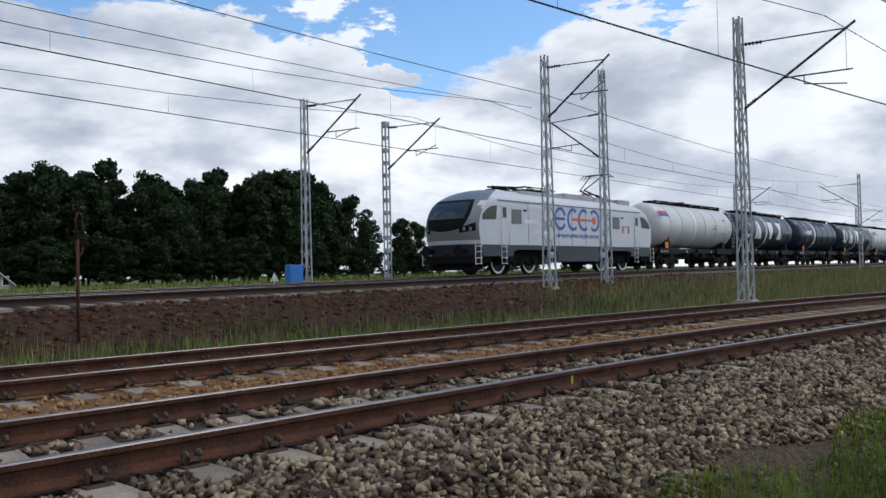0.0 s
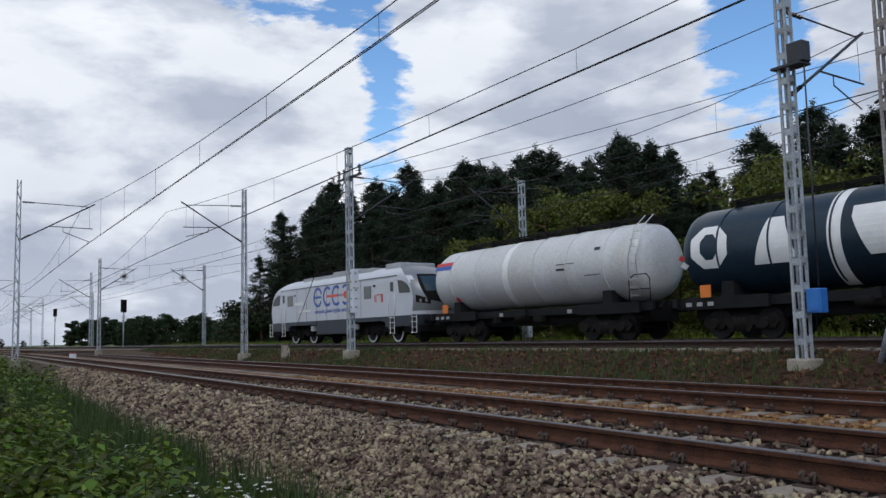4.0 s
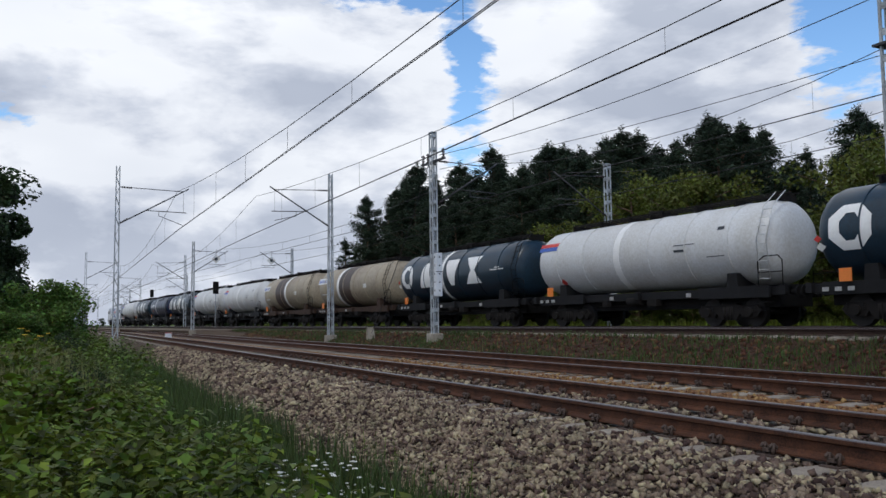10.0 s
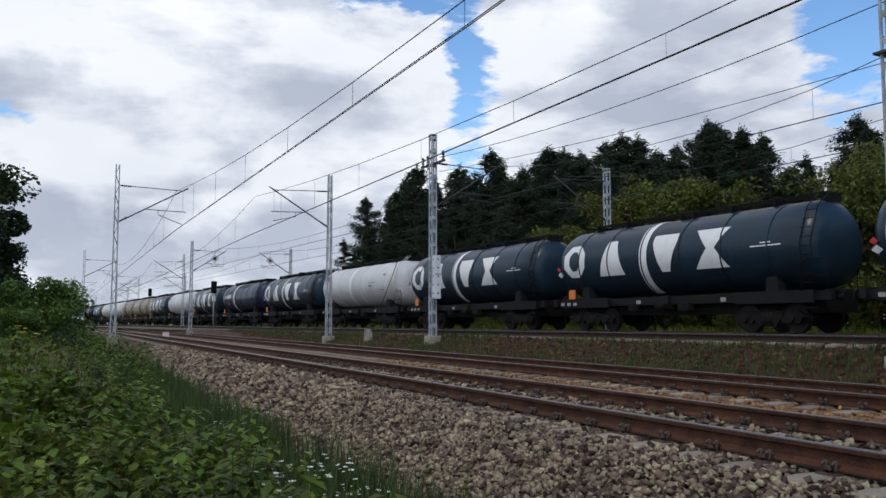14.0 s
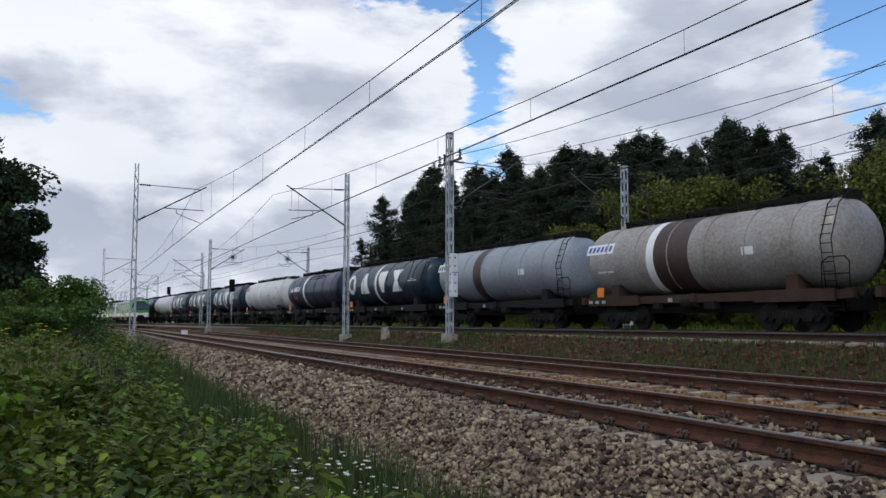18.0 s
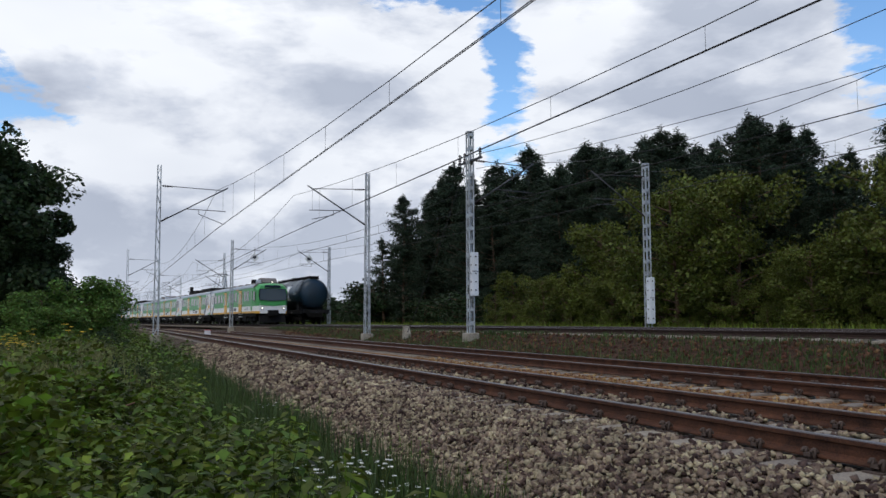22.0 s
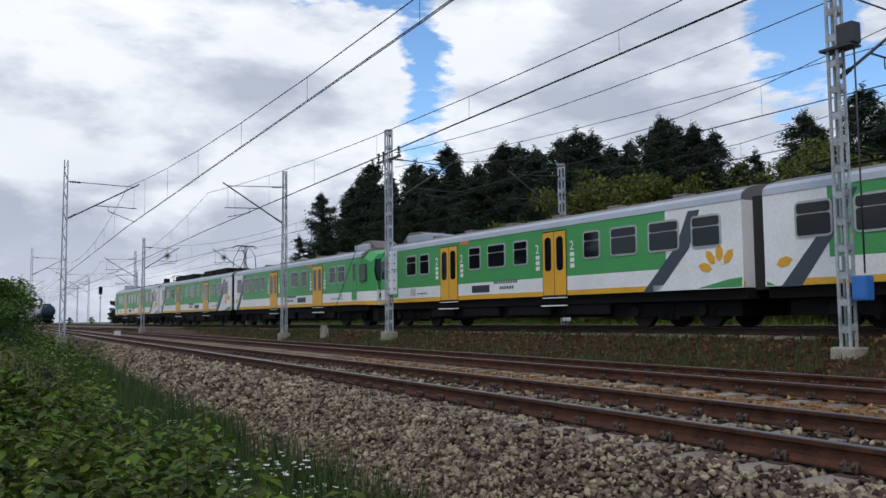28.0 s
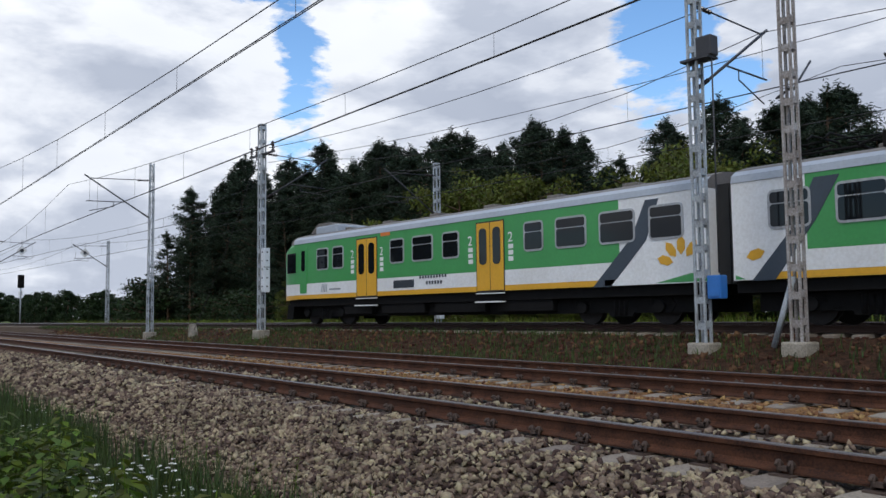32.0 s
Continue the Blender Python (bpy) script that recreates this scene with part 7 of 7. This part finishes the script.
def corner_verge(r):
    x = 3.5 + 14 * r.random()
    y0 = -2.75 - 3.0 * r.random() + 0.4 * noise.noise(Vector((x * 0.6, 0, 3)))
    return (x, y0 + bend(x)) if x ** 2 + (y0 + bend(x) + 6.25) ** 2 > 9 else None


def dip(r):
    x = -9 + 64 * r.random()
    y0 = 6.3 + 2.6 * r.random()
    dense = 0.35 + 0.3 * noise.noise(Vector((x * 0.25, 0, 5))) + (0.4 if x > 2 else -0.15)
    return (x, y0 + bend(x)) if r.random() < dense else None


def left_dip(r):
    x = -70 + 66 * r.random()
    y0 = 6.3 + 4.0 * r.random()
    dense = 0.5 + 0.6 * noise.noise(Vector((x * 0.22, y0 * 0.3, 8)))
    return (x, y0 + bend(x)) if r.random() < dense else None


def foot(r):
    u, v = -60 + 105 * r.random(), 11.2 + 5.2 * r.random()
    p = UV(u, v, 0).translation
    dense = 0.3 + 0.5 * noise.noise(Vector((u * 0.3, v * 0.6, 9))) - (v - 12.5) * 0.12
    return (p.x, p.y) if r.random() < dense and p.y - bend(p.x) > 6.4 else None


def beyond(r):
    u, v = -95 + 190 * r.random(), 25.6 + 9.0 * r.random()
    p = UV(u, v, 0).translation
    return p.x, p.y


def right_bank(r):
    u, v = 26 + 55 * r.random() ** 0.8, 9.5 + 6.2 * r.random()
    p = UV(u, v, 0).translation
    return (p.x, p.y) if p.y - bend(p.x) > 6.4 else None


blades("grass_verge", verge_spots(46000, 101, verge), 0.18, 0.62, 0.006, M["grass"], "rough green grass beside the ballast", 102)
blades("far_grass_verge", verge_spots(15000, 103, far_verge), 0.25, 0.7, 0.022, M["grass"], "rough green grass along the near track", 104)
blades("grass_patch", verge_spots(20000, 105, corner_verge), 0.06, 0.22, 0.006, M["weed2"], "green grass patch at the ballast's edge", 106)
blades("grass_strip", verge_spots(9000, 107, dip), 0.12, 0.45, 0.014, M["strip"], "pale green grass in the dip between the tracks", 108)
blades("short_grass", verge_spots(16000, 119, left_dip), 0.06, 0.24, 0.014, M["grass"], "short dark grass between the track beds", 120)
blades("dry_stalks", verge_spots(1800, 109, dip), 0.35, 0.75, 0.012, M["straw"], "dry yellow stalks between the tracks", 110, 0.12)
blades("bank_stalks", verge_spots(1300, 111, foot), 0.15, 0.45, 0.010, M["straw"], "dry stalks and seed heads on the bank", 112, 0.2)
blades("bank_grass", verge_spots(8000, 113, foot), 0.12, 0.4, 0.014, M["grass"], "sparse grass at the foot of the bank", 114)
blades("lineside_grass", verge_spots(26000, 115, beyond), 0.3, 0.85, 0.028, M["weed2"], "tall meadow grass beyond the main line", 116)
blades("right_bank_grass", verge_spots(13000, 117, right_bank), 0.25, 0.85, 0.014, M["straw"], "tall pale green grass before the main line", 118)


def dry_verge(r):
    x = -15 - 30 * r.random()
    y = -5.3 - 4.5 * r.random() + 0.03 * (x + 15)
    return (x, y) if noise.noise(Vector((x * 0.16, y * 0.35, 17))) > -0.1 else None


blades("dry_grass", verge_spots(12000, 131, dry_verge), 0.6, 1.1, 0.02, M["straw"], "yellowing dry grass among the weeds of the verge", 132, 0.3)


def weeds(name, spots, hmin, hmax, leaves, size, material, label, seed):
    """Leafy weeds: stalks beset with pairs of pointed leaves, one object."""
    r = np.random.RandomState(seed)
    out = []
    for p in spots:
        h = r.uniform(hmin, hmax)
        lean = r.uniform(-0.18, 0.18, 2) * h
        n = max(4, int(leaves * h / hmax))
        f = np.linspace(0.25, 1.0, n) + r.uniform(-0.03, 0.03, n)
        c = np.array(p)[None] + np.stack([lean[0] * f * f, lean[1] * f * f, h * f], 1)
        a = np.arange(n) * 2.4 + r.uniform(0, 6)
        ln = size * r.uniform(0.7, 1.2, n) * (1.25 - 0.6 * f)
        d = np.stack([np.cos(a), np.sin(a), r.uniform(-0.45, 0.25, n)], 1)
        s = np.stack([-np.sin(a), np.cos(a), r.uniform(-0.25, 0.25, n)], 1)
        b0 = c + d * (ln * 0.15)[:, None]
        mid = c + d * (ln * 0.55)[:, None]
        tip = c + d * ln[:, None] - np.array((0, 0, 1.0))[None] * (ln * 0.22)[:, None]
        w = s * (ln * 0.30)[:, None]
        out.append(np.stack([b0, mid + w, tip, mid - w], 1))
        st = np.array(p)
        top = c[-1]
        q = np.array((0.005, 0.002, 0))
        out.append(np.stack([st - q, st + q, top + q * 0.5, top - q * 0.5])[None])
    return tagged(new(name, fan_mesh(name, np.concatenate(out), 4, material)), label, "weeds", kind="stuff")


def near_weeds(r):
    p = verge(r)
    return p if p and p[1] < -4.1 - 0.04 * abs(p[0] + 8) and noise.noise(Vector((p[0] * 0.35, p[1] * 0.4, 12))) > -0.1 else None


weeds("weed_patch", verge_spots(1250, 121, near_weeds), 0.4, 1.0, 30, 0.165, M["weed"], "leafy green weeds on the verge", 122)
weeds("pale_weed_patch", verge_spots(620, 123, near_weeds), 0.3, 0.85, 26, 0.155, M["weed2"], "pale green leafy weeds on the verge", 124)
weeds("far_weed_patch", verge_spots(1300, 125, far_verge), 0.5, 1.2, 16, 0.24, M["weed"], "tall leafy weeds along the near track", 126)
weeds("corner_weeds", verge_spots(1500, 129, corner_verge), 0.08, 0.24, 12, 0.06, M["weed"], "low leafy weeds in the grass patch", 130)
weeds("ballast_weeds", verge_spots(70, 127, lambda r: (-16 + 22 * r.random(), -2.6 - 0.6 * r.random())), 0.12, 0.35, 12, 0.05, M["weed"], "small weeds growing in the ballast", 128)


BR = "leafy green bramble mound on the verge"
brambles = [broad_tree(151, 1.15, 0.02, 0.95, 0.125, 4200, M["weed"], "bramble", BR, "bush", "bramble mounds", 0.015, 0.30), broad_tree(152, 1.0, 0.02, 1.05, 0.13, 4200, M["weed2"], "bramble", BR, "bush", "bramble mounds", 0.015, 0.30), broad_tree(153, 1.25, 0.02, 0.9, 0.125, 4200, M["weed"], "bramble", BR, "bush", "bramble mounds", 0.015, 0.30)]
spots = []
rb = random.Random(154)
for k in range(34):
    x = -8.2 - 15 * rb.random() ** 1.2
    y = -5.4 + 0.05 * (x + 8) - 4.0 * rb.random() ** 0.9
    if (x + 2.44) ** 2 + (y + 5.865) ** 2 > 33:
        spots.append((x, y, rb.uniform(0.6, 1.0), False, 1.15))
grove(brambles, spots, 155)


DB = "broad dark bush below the big tree"
dark_bush = [broad_tree(93, 5.2, 0.02, 3.6, 0.26, 15000, M["leafd"], "bush", DB, "bush", "bushes by the track", 0.08, 0.24)]
grove(dark_bush, [(-60, -13.2, 1.0, False, 1.0), (-64, -16.5, 1.15, False, 1.1), (-66, -10.5, 1.05, False, 1.0)], 47)


def tall_verge(r):
    x = -13 - 34 * r.random()
    y = -4.6 - 7.0 * r.random() + 0.04 * (x + 13)
    return (x, y) if noise.noise(Vector((x * 0.22, y * 0.3, 31))) > -0.05 else None


blades("verge_stalks", verge_spots(5200, 161, tall_verge), 0.45, 1.05, 0.012, M["straw"], "dry yellowish grass stalks on the verge", 162, 0.25)


def wildflower(seed, h, heads, material, label):
    r = random.Random(seed)
    root = tagged(new("wildflower"), label, "flower", "wildflowers on the verge")
    for k in range(heads):
        a, o = r.uniform(0, 6.28), r.uniform(0.05, 0.28)
        t = Vector((math.cos(a) * o, math.sin(a) * o, h * r.uniform(0.75, 1.05)))
        bm = bmesh.new()
        pipe(bm, [(0, 0, 0), t * 0.5 + Vector((0, 0, h * 0.05)), t], 0.004, 4)
        stem = part("stem", bm, M["weed"], root)
        bm = bmesh.new()
        w = r.uniform(0.016, 0.034)
        for q in range(18):
            a, o = r.uniform(0, 6.28), w * math.sqrt(r.random())
            c = t + Vector((math.cos(a) * o, math.sin(a) * o, 0.012 - o * 0.15))
            s = r.uniform(0.005, 0.009)
            rod(bm, c, c + Vector((0, 0, 0.008)), s, 5, s * 0.6)
        part("flower_head", bm, material, stem)
    return root


umbels = [wildflower(131, 0.62, 9, M["flower"], "white umbel wildflower among the grass"), wildflower(132, 0.70, 8, M["flower"], "white umbel wildflower among the grass"), wildflower(133, 0.5, 10, M["flower"], "white umbel wildflower among the grass")]
spots = []
r_ = random.Random(134)
for k in range(20):
    x = -9.9 + r_.gauss(0, 0.65)
    spots.append((x, -3.75 + (x + 9.9) * 0.10 + r_.gauss(0, 0.22), r_.uniform(0.55, 0.85), False, 1.0))
spots += [(-7.6, -4.3, 0.9, False, 1.0), (-7.2, -4.9, 0.95, False, 1.0), (-9.0, -4.4, 1.0, False, 1.0), (-14.5, -3.7, 0.9, False, 1.0), (-16.5, -3.3, 0.8, False, 1.0)]
grove(umbels, spots, 135)
golden = [wildflower(141, 0.9, 8, M["yflower"], "yellow flowering weed on the verge")]
grove(golden, [(-30 + r_.gauss(0, 1.6), -7.9 + r_.gauss(0, 0.55), r_.uniform(1.0, 1.4), False, 1.2) for k in range(9)], 142)

# a pale sandy footpath on the verge
bm = bmesh.new()
pts = [(-95, -11.6), (-80, -11.1), (-66, -10.7), (-50, -10.4), (-36, -10.1)]
lo = [bm.verts.new((x, y - 0.8, height(x, y - 0.8) + 0.12)) for x, y in pts]
hi = [bm.verts.new((x, y + 0.8, height(x, y + 0.8) + 0.12)) for x, y in pts]
for k in range(4):
    bm.faces.new((lo[k], lo[k + 1], hi[k + 1], hi[k]))
footpath = new("footpath", mesh_of("footpath", bm, mat("pale_sand", (0.46, 0.44, 0.42), 0.95, var=0.2, scale=1, fine=20)))
tagged(footpath, "pale trodden path on the verge", "path", kind="structure")

# ---- small lineside things ----
ground_z = lambda x, y: height(x, y)


def hooped_post(x, y):
    root = tagged(new("lineside_post"), "rusty iron post with a bent hoop at its top", "post")
    root.matrix_basis = pose(x, y, ground_z(x, y) - 0.05, 0, 0, 35)
    bm = bmesh.new()
    rod(bm, (0, 0, 0), (0, 0, 1.95), 0.032, 8)
    part("shaft", bm, M["rust"], root)
    bm = bmesh.new()
    pipe(bm, [(0, 0, 1.55), (0.16, 0, 1.75), (0.2, 0, 2.2), (0.12, 0, 2.42), (0.0, 0, 2.45), (-0.06, 0, 2.3), (0, 0, 1.95)], 0.022, 6)
    part("hoop", bm, M["rust"], root)


hooped_post(7.6, 9.9)


def signal(place, h, label):
    root = tagged(new("railway_signal"), label, "signal", "railway signals")
    root.matrix_basis = place
    bm = bmesh.new()
    rod(bm, (0, 0, 0), (0, 0, h), 0.07, 8)
    part("post", bm, M["mast"], root)
    bm = bmesh.new()
    box(bm, -0.12, 0.12, -0.28, 0.28, h - 0.9, h + 0.35, 0.05)
    rod(bm, (0.12, 0, h + 0.1), (0.3, 0, h + 0.1), 0.13, 10)
    rod(bm, (0.12, 0, h - 0.5), (0.3, 0, h - 0.5), 0.13, 10)
    head = part("signal_head", bm, M["black"], root, "black signal head with hoods")
    bm = bmesh.new()
    box(bm, -0.04, 0.04, -0.16, 0.16, h - 1.7, h - 1.2)
    part("plate", bm, M["plate"], root, "striped mast plate")
    bm = bmesh.new()
    for k in range(6):
        box(bm, -0.2, -0.08, -0.18, 0.18, 0.5 + 0.45 * k, 0.53 + 0.45 * k)
    part("ladder", bm, M["masttop"], root)
    return root


signal(pose(-151, 8.0, -0.4), 6.6, "colour-light signal with a black head between the tracks")
signal(UV(-88.5, 20.8, 0.3), 4.5, "tall colour-light signal with a black head by the bank")

# the guy wire's anchor
bm = bmesh.new()
extrude_poly(bm, [(-0.35, -0.4), (0.35, -0.4), (0.28, 0.25), (0.05, 0.75), (-0.18, 0.75)], 0.5, at=-0.25)
anchor = new("anchor_block", mesh_of("anchor_block", bm, M["concrete"]))
anchor.matrix_basis = UV(-37.6, 16.1, 0.05) @ Matrix.Diagonal((0.6, 0.6, 0.75, 1))
tagged(anchor, "pale slanting concrete block holding the guy wire", "block")

# a white cabinet by the far points, and a low sign beside the meadow
bm = bmesh.new()
box(bm, -0.3, 0.3, -0.22, 0.22, 0.0, 0.4, 0.03)
points_box = tagged(new("points_motor"), "small white points motor box beside the rails", "cabinet")
points_box.matrix_basis = pose(-74, 2.1, -0.25)
part("housing", bm, M["whitebox"], points_box)
bm = bmesh.new()
box(bm, -0.32, 0.32, -0.24, 0.24, 0.402, 0.44, 0.01)
part("lid", bm, M["red"], points_box, "faded red lid")


def kilometre_sign(place):
    root = tagged(new("lineside_sign"), "small white triangular sign on a short post", "sign")
    root.matrix_basis = place
    bm = bmesh.new()
    rod(bm, (0, 0, -0.1), (0, 0, 1.1), 0.03, 6)
    part("post", bm, M["mast"], root)
    bm = bmesh.new()
    extrude_poly(bm, [(-0.25, 0.75), (0.25, 0.75), (0.0, 1.25)], 0.02, at=-0.05)
    part("board", bm, M["plate"], root)


kilometre_sign(UV(26.6, 27.5, 0.15, -40) @ Matrix.Diagonal((0.7, 0.7, 0.75, 1)))


def flood_mast(place, h):
    root = tagged(new("lamp_post"), "tall grey lamp post with a small floodlight", "lamp post")
    root.matrix_basis = place
    bm = bmesh.new()
    rod(bm, (0, 0, -0.2), (0, 0, h), 0.14, 10, 0.09)
    part("shaft", bm, M["mast"], root)
    bm = bmesh.new()
    rod(bm, (0, 0, h * 0.72), (0.7, -0.3, h * 0.74), 0.035, 6)
    part("bracket", bm, M["masttop"], root)
    bm = bmesh.new()
    box(bm, 0.55, 1.0, -0.5, -0.15, h * 0.70, h * 0.735, 0.03)
    part("floodlight", bm, M["masttop"], root)


flood_mast(UV(74.0, 12.6, 0.0), 9.6)


def small_house(place, w, d, h, wall, roof, label):
    root = tagged(new("house"), label, "house", "houses beyond the meadow")
    root.matrix_basis = place
    bm = bmesh.new()
    extrude_poly(bm, [(-w / 2, -0.3), (w / 2, -0.3), (w / 2, h), (0, h + w * 0.35), (-w / 2, h)], d, at=-d / 2)
    part("wall", bm, wall, root)
    for s in (-1, 1):
        bm = bmesh.new()
        extrude_poly(bm, [(0, h + w * 0.35 + 0.02), (s * (w / 2 + 0.3), h - 0.2), (s * (w / 2 + 0.3), h + 0.0), (0, h + w * 0.35 + 0.22)][::s], d + 0.6, at=-d / 2 - 0.3)
        part("roof", bm, roof, root, "grey pitched roof")
    for x in (-w * 0.25, w * 0.25):
        bm = bmesh.new()
        box(bm, x - 0.5, x + 0.5, -d / 2 - 0.05, -d / 2 + 0.05, 0.9, 2.1)
        win = part("window", bm, M["whitepaint"], root)
        bm = bmesh.new()
        box(bm, x - 0.42, x + 0.42, -d / 2 - 0.07, -d / 2 + 0.02, 0.98, 2.02)
        part("pane", bm, M["glass"], win)


plaster = mat("pale_plaster", (0.28, 0.27, 0.24), 0.9, var=0.12, scale=1, fine=12)
small_house(UV(52.0, 111, -0.5, 15), 4.0, 5.0, 1.0, plaster, M["lightgrey"], "small pale house with a grey roof at the meadow's edge")



def motions():
    # the goods train rolls towards -u on the far track; seconds and the place of its front end
    front = [(0.0, 32.3), (0.5, 22.5), (1.0, 12.3), (1.5, 1.66), (2.0, -9.05), (2.5, -19.9), (3.0, -30.9)] + [(t, -52.3 - 21.27 * (t - 4)) for t in range(4, 33, 2)]
    goods = [(LOCO, 0.0)] + [(w, 18.35 + PITCH * k + SHIFT[k]) for k, w in enumerate(WAGONS)]
    for ob, back in goods:
        walk(ob, [(t, UV(u + back, 22.8, Z34 + rise(u + back + 8))) for t, u in front])
    # the passenger train comes the other way on the nearer track
    lead = [(0.0, -440.2), (12.0, -239.8), (21.5, -81.2), (23.0, -56.4), (24.0, -39.8), (25.0, -23.2), (26.0, -6.4), (28.5, 35.7), (30.0, 60.1), (32.0, 92.9)]
    for ob, k, ahead in EMU:
        for_ = []
        for t, u in lead:
            # cars whose cab leads are turned about, so their origin lies at the front end
            for_.append((t, UV(u - 20.85 * k, 18.8, Z34 + rise(u - 20.85 * k - 10), 180) if ahead else UV(u - 20.85 * (k + 1) + 0.4, 18.8, Z34 + rise(u - 20.85 * k - 10), 0)))
        walk(ob, for_)


motions()
